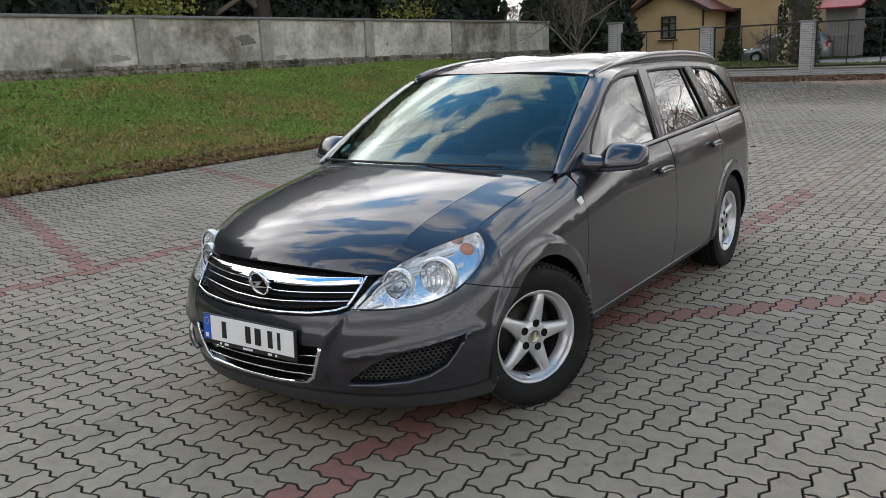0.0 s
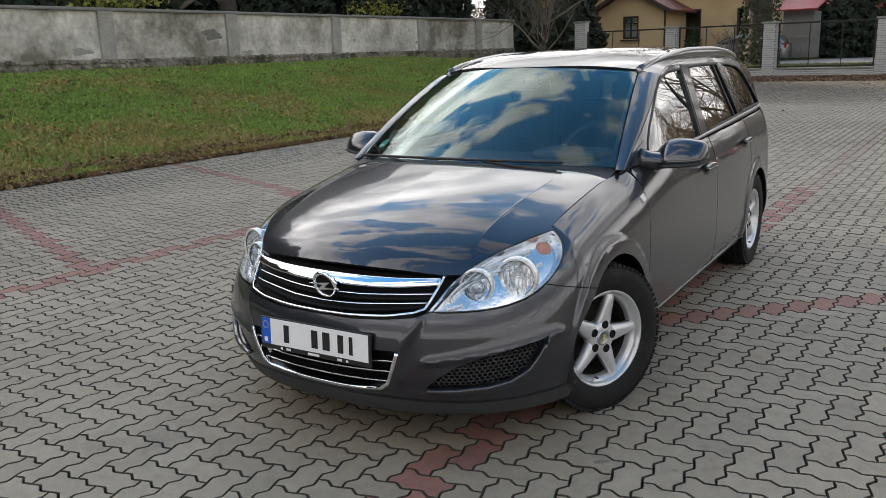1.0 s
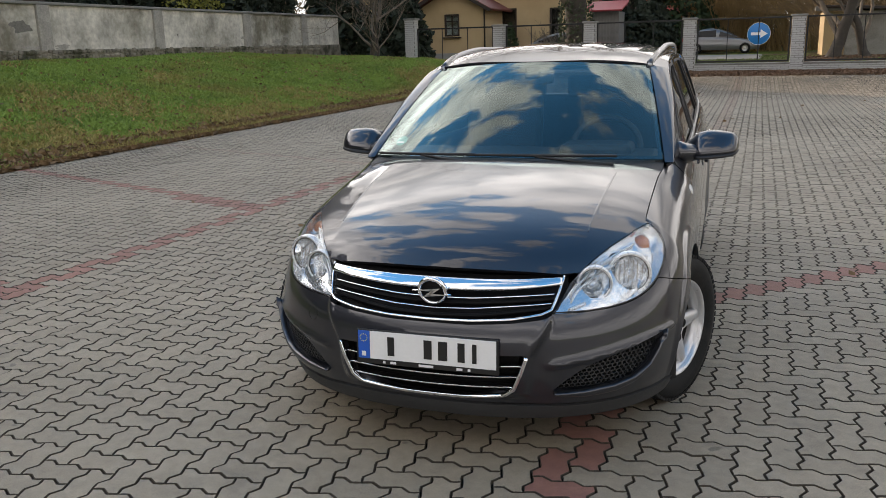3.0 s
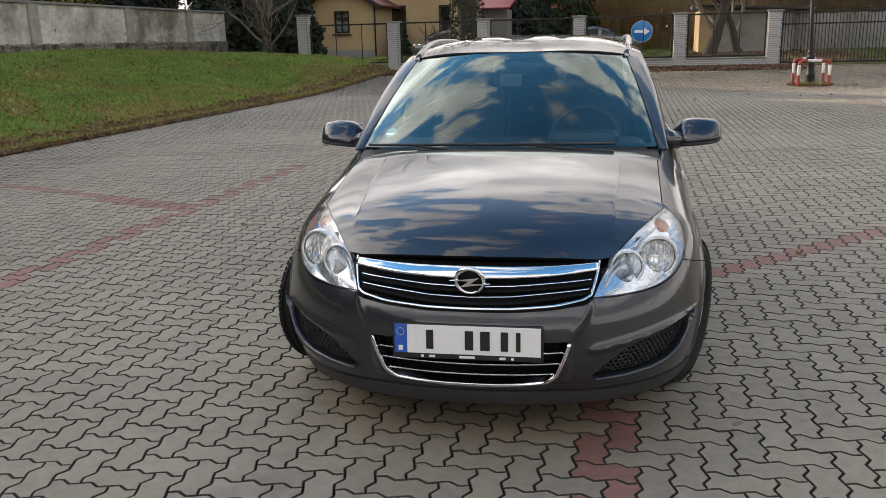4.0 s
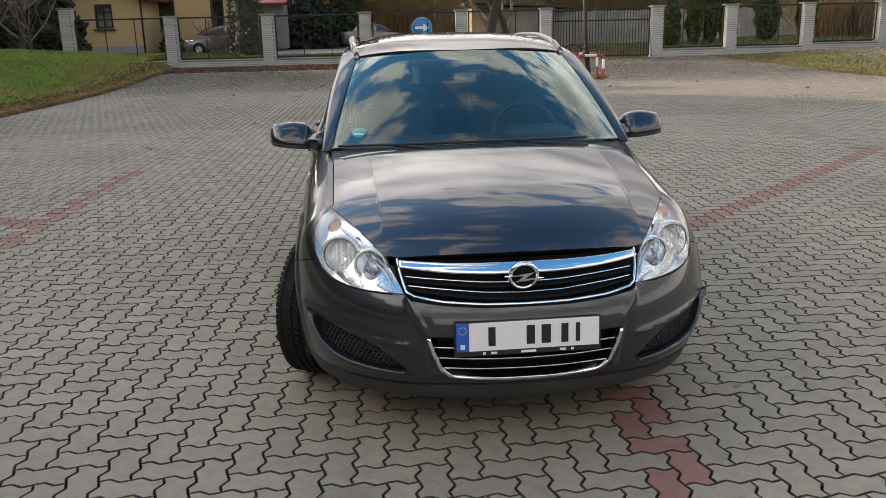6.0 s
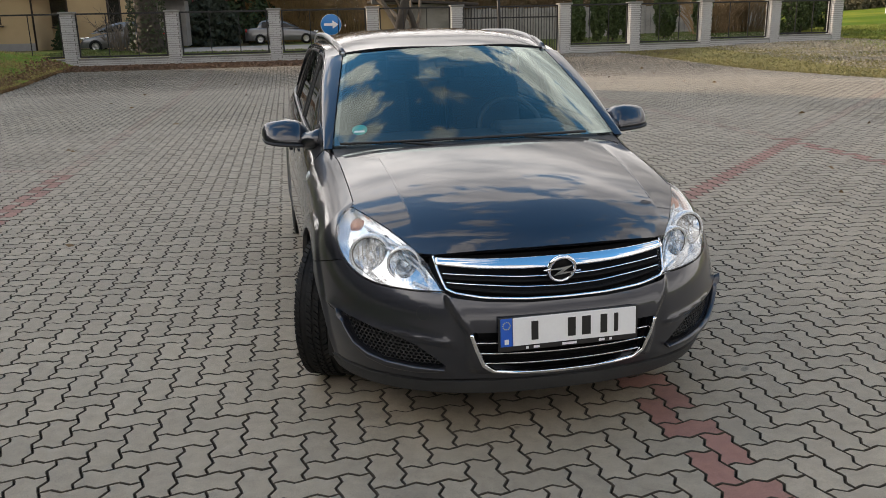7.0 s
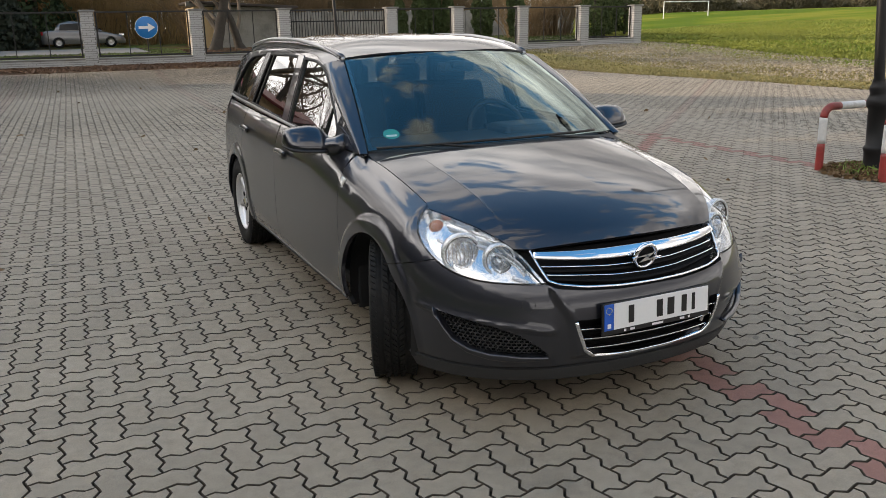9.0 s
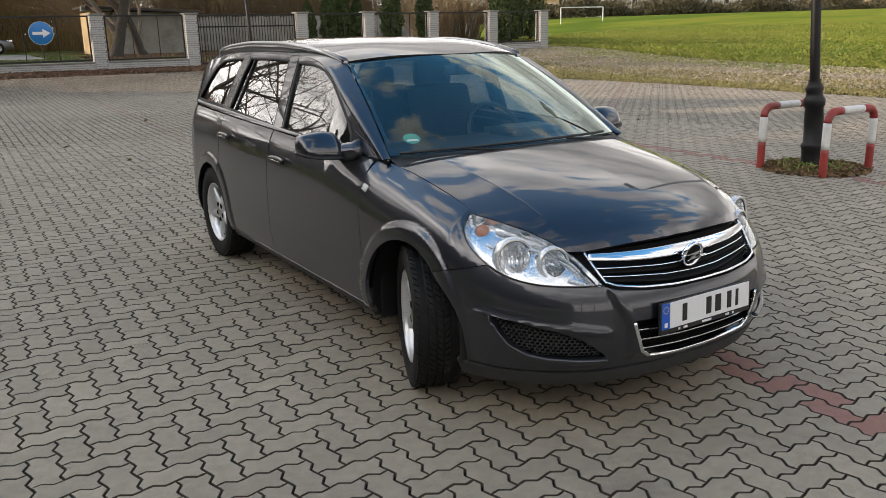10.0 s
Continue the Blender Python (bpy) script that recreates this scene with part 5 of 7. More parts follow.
GROUND = region_material()
gxs = np.unique(np.concatenate([np.linspace(-60, 60, 121), np.linspace(-12, -10, 11), [-600, -300, -150, -90, 80, 100, 150, 300, 600]]))
gys = np.unique(np.concatenate([np.linspace(-30, 80, 111), [-600, -300, -100, -60, 100, 150, 300, 600]]))
X, Y = np.meshgrid(gxs, gys, indexing="ij")
Z = ground_z(X, Y) - np.where((X > EDGE_X + 0.05) & (X < GRAVEL_X + 0.4) & (Y < FENCE_Y), np.where((X > -9.5) & (X < 5.5) & (Y < 13.5), 0.0165, 0.012), 0.0)
gv = np.stack([X.ravel(), Y.ravel(), Z.ravel()], 1)
ny_ = len(gys)
gf = [(i * ny_ + j, (i + 1) * ny_ + j, (i + 1) * ny_ + j + 1, i * ny_ + j + 1) for i in range(len(gxs) - 1) for j in range(ny_ - 1)]
tagged(part("ground", mesh_of("ground", gv, gf, GROUND), GROUND), "ground of dark bedding, turf bank, gravel strip and meadow", "ground", kind="structure")

# ---- garden wall on the bank ----
PLASTER = material("grey_plaster", (0.62, 0.59, 0.52), rough=0.95, vary=0.36, scale=1.1, fine=7, bump=0.012, bump_scale=14, second=(0.19, 0.175, 0.135), second_at=(0.43, 0.66), spec=0.2)
PLASTER_DARK = material("bare_render", (0.33, 0.31, 0.275), rough=0.95, vary=0.35, scale=3, fine=20, bump=0.008, bump_scale=20)
COPING = material("wall_coping", (0.20, 0.195, 0.18), rough=0.9, vary=0.25, scale=3, fine=30, bump=0.006, bump_scale=30)
WALL_STONE = material("rubble_footing", (0.24, 0.215, 0.17), rough=0.95, vary=0.5, scale=4, fine=20, bump=0.02, bump_scale=14, second=(0.06, 0.06, 0.035), second_at=(0.47, 0.62), objects=0.8)
WALL_X = -21.0
wall_w = thing("wall_west", pose(WALL_X, 0, 0), "weathered grey plastered garden wall with pilasters", "wall", kind="structure")
part("wall_body", boxed((0.30, 68.0, 1.75), (-0.15, 3.0, 2.05)), PLASTER, wall_w)
part("footing", boxed((0.40, 68.0, 0.90), (-0.12, 3.0, 1.195), 0.04), WALL_STONE, wall_w, "rough stone footing with moss")
part("coping", boxed((0.44, 68.0, 0.09), (-0.13, 3.0, 2.965), 0.03), COPING, wall_w)
for y in (-14, -9.3, -4.6, 0.1, 4.8, 9.4, 14.1, 18.6, 23.6, 29.0, 33.6):
    part("pilaster", boxed((0.10, 0.46, 1.30), (0.04, y, 2.27), 0.015), PLASTER_DARK, wall_w)
patch_rnd = random.Random(4)
BARE = material("bare_masonry", (0.17, 0.16, 0.14), rough=0.95, vary=0.4, scale=9, fine=40, bump=0.01, bump_scale=30)
spots = [(17.85, 2.29, 0.34, 0.19), (17.55, 2.36, 0.16, 0.10), (24.64, 2.09, 0.05, 0.05)] + [(patch_rnd.uniform(4, 34), 1.66 + 0.5 * patch_rnd.random() ** 2, patch_rnd.uniform(0.10, 0.45), patch_rnd.uniform(0.04, 0.12)) for _ in range(14)]
for i, (y, z, w, h) in enumerate(spots):
    bm = bmesh.new()
    phase = patch_rnd.uniform(0, 6)
    ring = []
    for a in np.linspace(0, 2 * math.pi, 31)[:-1]:
        q = 0.85 + 0.18 * math.sin(3 * a + phase) + 0.10 * math.sin(7 * a + 2 * phase) + patch_rnd.uniform(-0.06, 0.06)
        ring.append(bm.verts.new((0.005 + 0.0004 * i, y + w * q * math.cos(a), z + h * q * math.sin(a))))
    bm.faces.new(ring)
    part("bare_patch", bm, BARE if i < 3 else PLASTER_DARK, wall_w)
for i in range(290):
    y = 6.0 + (i % 145) * 0.20
    bm = boxed((0.10, patch_rnd.uniform(0.11, 0.22), patch_rnd.uniform(0.07, 0.13)), (0.07, y + patch_rnd.uniform(-0.06, 0.06), (1.42 if i < 145 else 1.56) + 0.06 * patch_rnd.random()), 0.02, pose(0, 0, 0, patch_rnd.uniform(-12, 12), 0, 0), 1)
    part("footing_stone", bm, WALL_STONE, wall_w)

# ---- fence of white brick pillars along the street ----
BRICK = material("white_brick", (0.40, 0.40, 0.395), rough=0.85, vary=0.12, scale=3, fine=40, objects=0.6, bump=0.002, bump_scale=60)
MORTAR = material("brick_mortar", (0.15, 0.145, 0.135), rough=0.95, vary=0.2, scale=4, fine=60)
IRON = material("fence_iron", (0.006, 0.006, 0.0065), rough=0.6, vary=0.2, scale=8, fine=60)
CAP = material("concrete_cap", (0.20, 0.197, 0.185), rough=0.9, vary=0.2, scale=4, fine=40)


def brick_skin(x0, x1, y0, y1, z0, z1, seed, sides=True):
    """Bricks in running bond, a little proud of the core, on the street side and the ends."""
    rnd = random.Random(seed)
    bm = bmesh.new()
    courses = max(1, round((z1 - z0) / 0.077))
    h = (z1 - z0) / courses
    for c in range(courses):
        z = z0 + (c + 0.5) * h
        x = x0 - (0.125 if c % 2 else 0.0)
        while x < x1 - 0.01:
            a, b = max(x, x0), min(x + 0.25, x1)
            if b - a > 0.03:
                box(bm, (b - a - 0.010, 0.02, h - 0.012), ((a + b) / 2, y0 - 0.004 - rnd.random() * 0.003, z))
            x += 0.25
        if sides:
            for xs in (x0 - 0.004, x1 + 0.004):
                for k in range(2):
                    box(bm, (0.02, (y1 - y0) / 2 - 0.01, h - 0.012), (xs, y0 + (y1 - y0) * (0.25 + 0.5 * k), z))
    return bm


fence = thing("fence", pose(0, FENCE_Y, 0), "street fence of white brick pillars with black metal panels", "fence", kind="structure")
PILLARS = [-14.6, -10.93, -7.43, -3.87, -0.30, 2.87, 7.10, 9.95, 12.94, 15.93, 18.70]
HALF = 0.20
for i, x in enumerate(PILLARS):
    zb = float(ground_z(x, FENCE_Y)) - 0.1
    zt = 2.12 + (0.35 if i == 0 else 0.0)
    pil = part("pillar", boxed((2 * HALF, 2 * HALF, zt - zb), (x, 0, (zt + zb) / 2)), MORTAR, fence, "white brick pillar")
    tagged(part("bricks", brick_skin(x - HALF, x + HALF, -HALF, HALF, zb, zt, i), BRICK, pil), kind="stuff")
    part("pillar_cap", boxed((0.52, 0.52, 0.07), (x, 0, zt + 0.035), 0.02), CAP, pil)
for i, (a, b) in enumerate(zip(PILLARS, PILLARS[1:])):
    zb = min(float(ground_z(a, FENCE_Y)), float(ground_z(b, FENCE_Y)))
    gate = i == 5
    if not gate:
        pl = part("plinth", boxed((b - a - 2 * HALF, 0.30, 0.36), ((a + b) / 2, 0, zb + 0.06)), MORTAR, fence, "low white brick plinth")
        tagged(part("bricks", brick_skin(a + HALF, b - HALF, -0.15, 0.15, zb - 0.12, zb + 0.23, i + 50, False), BRICK, pl), kind="stuff")
        part("plinth_cap", boxed((b - a - 2 * HALF, 0.38, 0.05), ((a + b) / 2, 0, zb + 0.262), 0.012), CAP, fence)
    lo, hi = (zb + 0.08, 2.10) if gate else (zb + 0.34, 2.11)
    wide = b - a - 2 * HALF - 0.10
    bm = boxed((wide, 0.05, 0.055), ((a + b) / 2, 0, lo), 0.006)
    box(bm, (wide, 0.05, 0.055), ((a + b) / 2, 0, hi), 0.006)
    for xx in (a + HALF + 0.075, b - HALF - 0.075):
        box(bm, (0.05, 0.046, hi - lo), (xx, 0, (lo + hi) / 2))
    panel = part("panel_frame", bm, IRON, fence)
    bm = bmesh.new()
    count = 34 if gate else 3
    for k in range(1, count):
        box(bm, (0.022 if gate else 0.03, 0.022, hi - lo), (a + HALF + 0.05 + wide * k / count, 0, (lo + hi) / 2))
    if gate:
        box(bm, (wide, 0.03, 0.05), ((a + b) / 2, 0.0, lo + 1.30))
    part("panel_bars", bm, IRON, panel)



# ---- plants ----
BARK = material("bark", (0.052, 0.044, 0.036), rough=0.95, vary=0.35, scale=6, fine=40, bump=0.01, bump_scale=25)
TWIG = material("twigs", (0.13, 0.105, 0.08), rough=0.95, vary=0.3, scale=6, fine=40)
WILLOW = material("dry_willow", (0.30, 0.20, 0.085), rough=0.95, vary=0.35, scale=3, fine=30, island=0.8)
CONIFER = material("conifer_needles", (0.030, 0.055, 0.022), rough=0.85, vary=0.45, scale=2, fine=20, island=1.2)
SPRUCE = material("dark_spruce_needles", (0.026, 0.038, 0.026), rough=0.9, vary=0.4, scale=2, fine=20, island=1.2)
THUJA = material("thuja_leaves", (0.052, 0.078, 0.022), rough=0.85, vary=0.4, scale=3, fine=20, island=1.0)
IVY = material("ivy", (0.03, 0.045, 0.015), rough=0.7, vary=0.4, scale=3, fine=20, island=1.0)
YELLOW_LEAF = material("yellowing_leaves", (0.22, 0.22, 0.04), rough=0.8, vary=0.4, scale=3, fine=20, island=1.0)
GRASS = material("grass_blades", (0.178, 0.272, 0.050), rough=0.8, vary=0.42, scale=0.8, fine=5, island=0.35, second=(0.225, 0.20, 0.055), second_at=(0.51, 0.70))
LEAF = material("fallen_leaves", (0.17, 0.105, 0.05), rough=0.9, vary=0.5, scale=2, fine=20, island=1.5)


def quads(name, centres, size, mat, seed, stretch=1.0, droop=0.0, flat=0.0):
    """Many small leaf faces, bent along the middle, at random slants."""
    r = np.random.RandomState(seed)
    n = len(centres)
    c = np.asarray(centres, float)
    d = r.normal(size=(n, 3))
    d[:, 2] = d[:, 2] * (1 - flat) - droop
    d /= np.linalg.norm(d, axis=1, keepdims=True)
    e = r.normal(size=(n, 3))
    e -= d * np.sum(d * e, 1, keepdims=True)
    e /= np.linalg.norm(e, axis=1, keepdims=True)
    s = size * (0.6 + 0.8 * r.rand(n, 1))
    f = np.cross(d, e)
    a, b = d * s * stretch * 0.5, e * s * 0.5
    V = np.stack([c - a, c + b + f * s * 0.12, c + a, c - b + f * s * 0.12], 1).reshape(-1, 3)
    me = bpy.data.meshes.new(name)
    me.vertices.add(4 * n)
    me.vertices.foreach_set("co", V.ravel())
    idx = np.arange(4 * n).reshape(n, 4)
    tri = np.concatenate([idx[:, [0, 1, 2]], idx[:, [0, 2, 3]]], 1).reshape(-1)
    me.loops.add(len(tri))
    me.loops.foreach_set("vertex_index", tri.astype(np.int32))
    me.polygons.add(2 * n)
    me.polygons.foreach_set("loop_start", np.arange(0, 6 * n, 3, dtype=np.int32))
    me.update(calc_edges=True)
    me.materials.append(mat)
    return me


def limbs(start, way, length, radius, depth, rnd, out, bend=0.25, split=3, up=0.12):
    """A limb of a bare tree and its branches, as (points, radii) lists."""
    pts, rad = [Vector(start)], [radius]
    d = Vector(way).normalized()
    steps = 5
    for k in range(steps):
        d = (d + Vector((rnd.gauss(0, bend), rnd.gauss(0, bend), rnd.gauss(0, bend) * 0.6 + up)) * 0.5).normalized()
        pts.append(pts[-1] + d * length / steps)
        rad.append(radius * (1 - 0.55 * (k + 1) / steps))
        if depth > 0 and k >= 1:
            for _ in range(1 if k < steps - 1 else split - 1):
                side = Vector((rnd.gauss(0, 1), rnd.gauss(0, 1), rnd.gauss(0.25, 0.5))).normalized()
                limbs(pts[-1], (d * 0.65 + side * 0.75), length * rnd.uniform(0.5, 0.72), rad[-1] * 0.62, depth - 1, rnd, out, bend, split, up)
    out.append((pts, rad))


def tubes_mesh(name, lines, mat, sides=5):
    V, F = [], []
    for pts, rad in lines:
        n = sides if rad[0] > 0.02 else 3
        base = len(V)
        for i, p in enumerate(pts):
            t = (pts[min(i + 1, len(pts) - 1)] - pts[max(i - 1, 0)]).normalized()
            a = t.orthogonal().normalized()
            b = t.cross(a)
            for k in range(n):
                q = 2 * math.pi * k / n
                V.append(p + (a * math.cos(q) + b * math.sin(q)) * rad[i])
        for i in range(len(pts) - 1):
            for k in range(n):
                F.append((base + i * n + k, base + i * n + (k + 1) % n, base + (i + 1) * n + (k + 1) % n, base + (i + 1) * n + k))
    return mesh_of(name, V, F, mat)


def bare_tree(x, y, height, radius, seed, label, depth=3, ivy=0.0, lean=(0, 0), fork=0.4):
    rnd = random.Random(seed)
    t = thing("bare_tree", pose(x, y, float(ground_z(x, y)) - 0.1), label, "tree", "bare trees")
    pts, rad = [Vector((0, 0, 0))], [radius * 1.35]
    top = height * fork
    n = 6
    for k in range(n):
        pts.append(Vector((lean[0] * (k + 1) / n + rnd.gauss(0, 0.04) * height * 0.05, lean[1] * (k + 1) / n + rnd.gauss(0, 0.04) * height * 0.05, top * (k + 1) / n)))
        rad.append(radius * (1 - 0.30 * (k + 1) / n))
    part("trunk", tubes_mesh("trunk", [(pts, rad)], BARK, 12), BARK, t)
    out = []
    for k in range(2, n + 1):
        for _ in range(1 if k < n else 4):
            a = rnd.uniform(0, 2 * math.pi)
            limbs(pts[k], (math.cos(a), math.sin(a), rnd.uniform(0.4, 1.3)), height * rnd.uniform(0.28, 0.45), rad[k] * 0.5, depth, rnd, out)
    part("crown", tubes_mesh("crown", out, TWIG), TWIG, t)
    if ivy:
        r = np.random.RandomState(seed)
        a, h = r.rand(1800) * 6.283, r.rand(1800) ** 1.2 * ivy
        rr = radius * (1.35 - 0.3 * h / top) + r.rand(1800) * 0.16
        part("ivy", quads("ivy", np.stack([rr * np.cos(a) + lean[0] * h / top, rr * np.sin(a) + lean[1] * h / top, h], 1), 0.12, IVY, seed), IVY, t, "dark ivy on the trunk")
    return t


def conifer(x, y, height, radius, seed, mat, label, name="conifer", leaves=5000, size=0.22, power=0.8, base=0.05, column=False, group="conifers"):
    t = thing(name, pose(x, y, float(ground_z(x, y)) - 0.05), label, "tree", group)
    part("trunk", rod(bmesh.new(), (0, 0, 0), (0, 0, height * 0.9), radius * 0.08 + 0.03, 0.02), BARK, t)
    r = np.random.RandomState(seed)
    h = r.rand(leaves) ** (1.0 if column else 1.35)
    prof = (np.minimum(1, 0.55 + 2.2 * h) * (1 - h ** 3.2)) if column else (1 - h) ** power
    a = r.rand(leaves) * 2 * math.pi
    lobes = 1 + 0.16 * np.sin(5 * a + 9 * h + seed) + 0.14 * np.sin(26 * h + 3 * a)
    rr = radius * prof * lobes * (0.55 + 0.45 * r.rand(leaves) ** 0.5)
    z = height * (base + (1 - base) * h)
    part("crown", quads("crown", np.stack([rr * np.cos(a), rr * np.sin(a), z], 1), size, mat, seed, 1.6, droop=0.5 if not column else -0.8), mat, t)
    return t


def shrub(x, y, height, width, seed, mat, label, strands=260, name="shrub"):
    """A many-stemmed bush of thin upright or hanging rods."""
    rnd = random.Random(seed)
    t = thing(name, pose(x, y, float(ground_z(x, y)) - 0.05), label, "shrub", "shrubs")
    out = []
    for _ in range(strands):
        a, q = rnd.uniform(0, 6.283), rnd.random() ** 0.6
        p = Vector((math.cos(a) * q * width * 0.35, math.sin(a) * q * width * 0.3, 0))
        d = Vector((math.cos(a) * q * 0.5, math.sin(a) * q * 0.5, 1))
        pts, rad = [p], [0.022]
        h = height * rnd.uniform(0.55, 1.0)
        for k in range(5):
            d = (d + Vector((rnd.gauss(0, 0.12), rnd.gauss(0, 0.12), 0.02 - 0.10 * k * q))).normalized()
            pts.append(pts[-1] + d * h / 5)
            rad.append(0.022 * (1 - 0.15 * k))
            if k > 0:
                for _ in range(2):
                    s = Vector((rnd.gauss(0, 1), rnd.gauss(0, 1), rnd.gauss(0.2, 0.6))).normalized()
                    out.append(([pts[-1], pts[-1] + (d + s * 0.6) * h * 0.10, pts[-1] + (d + s * 0.7) * h * 0.2], [0.010, 0.008, 0.005]))
        out.append((pts, rad))
    part("crown", tubes_mesh("crown", out, mat, 3), mat, t)
    return t


# dense evergreens behind the garden wall: four kinds, repeated
rnd = random.Random(11)
kinds = [conifer(-27.0, -40.0 - 4 * i, 13.4 + 0.4 * i, 3.2, 40 + i, SPRUCE, "tall dark spruce behind the garden wall", leaves=9500, size=0.36, power=0.42, group="spruces behind the wall") for i in range(4)]
# the back row and the stretch out of view are added to shade the yard
for row_x, y0, gap, grow in ((-27.0, -37.0, 3.2, 1.0), (-31.5, -38.0, 4.0, 1.12)):
    for i, y in enumerate(np.arange(y0, 34, gap)):
        src = kinds[(i * 3 + int(grow * 10)) % 4]
        m = pose(row_x + rnd.uniform(-0.8, 0.6), float(y) + rnd.uniform(-0.6, 0.6), 1.25, 0, 0, rnd.uniform(0, 360))
        copy_thing(src, m).scale = [grow * rnd.uniform(0.95, 1.08) * (1.0 if y < 0 else 0.85)] * 3
for i, y in enumerate((17.5, 21.0, 24.5, 28.0, 31.5, 35.0)):
    copy_thing(kinds[i % 4], pose(-24.4 + rnd.uniform(-0.4, 0.4), y, 1.25, 0, 0, rnd.uniform(0, 360))).scale = [0.52 + 0.05 * rnd.random()] * 3
for y, h in ((8.5, 13), (18.2, 14), (25.5, 13), (0.0, 12)):
    bare_tree(-23.2, y, h, 0.22, int(y) + 70, "leafless tree behind the garden wall", 2)
for y in (15.6, 28.0):
    t = thing("shrub", pose(-22.2, y, 1.6), "yellow-green bush looking over the wall", "shrub", "shrubs")
    r = np.random.RandomState(int(y))
    part("crown", quads("crown", np.clip(r.normal(size=(900, 3)), -2, 2) * (0.35, 0.8, 0.28) + (-0.4, 0, 1.72), 0.11, YELLOW_LEAF, 3), YELLOW_LEAF, t)
    part("trunk", rod(bmesh.new(), (0, 0, 0), (0, 0, 1.2), 0.06, 0.03), BARK, t)

bare_tree(-23.0, 20.3, 17.0, 0.36, 131, "old leafless tree with spreading limbs behind the garden wall", 3, fork=0.36)

# trees and bushes by the street
bare_tree(-16.0, 30.2, 6.8, 0.12, 5, "bare many-branched tree at the end of the bank", 4, fork=0.22, lean=(0.2, 0))
bare_tree(-15.2, 29.0, 4.2, 0.07, 9, "slim bare sapling at the end of the bank", 3, fork=0.2)
bare_tree(-9.2, 37.0, 19.0, 0.50, 21, "thick old tree trunk with ivy behind the fence", 3, ivy=4.5, fork=0.38)
bare_tree(-16.5, 49.0, 17.0, 0.30, 28, "tall bare tree behind the yellow house", 3, fork=0.4)
bare_tree(-21.5, 45.0, 16.0, 0.28, 29, "tall bare tree behind the yellow house", 3, fork=0.4)
bare_tree(1.3, 37.5, 11.0, 0.26, 24, "bare tree behind the fence", 3, fork=0.22, lean=(0.6, 0))
bare_tree(2.6, 38.2, 10.5, 0.20, 25, "bare tree behind the fence", 3, fork=0.2, lean=(-0.7, 0))
bare_tree(7.0, 52.0, 13.0, 0.26, 26, "bare tree behind the sheds", 3)
bare_tree(14.0, 50.0, 12.0, 0.24, 27, "bare tree behind the sheds", 3)
conifer(-6.1, 56.0, 12.5, 2.1, 31, CONIFER, "green garden conifer behind the fence", leaves=5200, size=0.22)
conifer(-9.2, 54.0, 13.0, 2.4, 32, SPRUCE, "dark blue-green spruce behind the fence", leaves=5200, size=0.28)
conifer(-22.8, 40.5, 8.0, 2.2, 33, SPRUCE, "dark evergreen beside the house", leaves=4200, size=0.3)
conifer(-17.5, 36.4, 4.2, 1.5, 36, SPRUCE, "dark evergreen bush beside the house", leaves=3500, size=0.22, power=0.45)
conifer(-14.1, 43.6, 1.9, 0.6, 34, CONIFER, "small conifer by the house wall", leaves=900, size=0.12)
conifer(-7.6, 50.0, 3.0, 1.5, 35, SPRUCE, "rounded dark bush beside the driveway", leaves=2600, size=0.2, power=0.4)
for i, (x, y, h, r_) in enumerate(((9.3, 35.8, 2.3, 0.46), (10.45, 36.2, 3.4, 0.42), (11.25, 36.4, 3.9, 0.45), (12.0, 36.4, 2.6, 0.4), (13.7, 36.2, 3.3, 0.62), (15.4, 36.0, 3.6, 0.5), (18.3, 33.6, 5.0, 0.85), (19.3, 34.3, 5.4, 0.95), (20.6, 36.0, 5.2, 0.95), (21.9, 36.2, 5.0, 0.9))):
    conifer(x, y, h, r_ * 0.82, 60 + i, THUJA, "columnar thuja behind the fence" if h < 4 else "tall dark thuja behind the last fence panel", name="thuja", leaves=6000, size=0.075, column=True, group="thujas")
for i, (x, y, h, w) in enumerate(((-2.6, 57.5, 8.5, 6.5), (1.2, 56.0, 8.5, 6.5), (-4.6, 60.0, 9.0, 6.5), (3.5, 48.0, 6.0, 6.0), (8.0, 47.5, 6.0, 6.0), (12.5, 47.0, 5.5, 6.0), (17.0, 46.0, 5.5, 6.0), (16.6, 37.4, 2.8, 2.6), (18.6, 37.8, 3.0, 2.8), (-11.0, 41.0, 2.0, 1.8))):
    shrub(x, y, h, w, 80 + i, WILLOW if i < 3 else TWIG if i > 8 else material("brown_twigs", (0.20, 0.14, 0.075), rough=0.95, vary=0.35, scale=3, fine=30), "tan leafless willow bush behind the fence" if i < 3 else "brown leafless bush behind the fence", 230 if i < 7 else 120 if i < 9 else 40)

# ---- house ----
STUCCO = material("yellow_stucco", (0.46, 0.345, 0.20), rough=0.9, vary=0.10, scale=0.8, fine=30, bump=0.003, bump_scale=60, second=(0.40, 0.29, 0.16), second_at=(0.5, 0.75))
ROOF = material("red_roof_sheet", (0.13, 0.028, 0.022), rough=0.6, vary=0.2, scale=3, fine=30)
ROOF_RED = material("bright_red_roof", (0.33, 0.035, 0.04), rough=0.5, vary=0.2, scale=3, fine=30)
FRAME = material("dark_window_wood", (0.025, 0.016, 0.012), rough=0.5, vary=0.2, scale=5, fine=60)
CURTAIN = material("net_curtain", (0.55, 0.55, 0.53), rough=0.9, vary=0.15, scale=8, fine=60)
PLINTH = material("grey_plinth", (0.28, 0.28, 0.28), rough=0.9, vary=0.15, scale=3, fine=40)
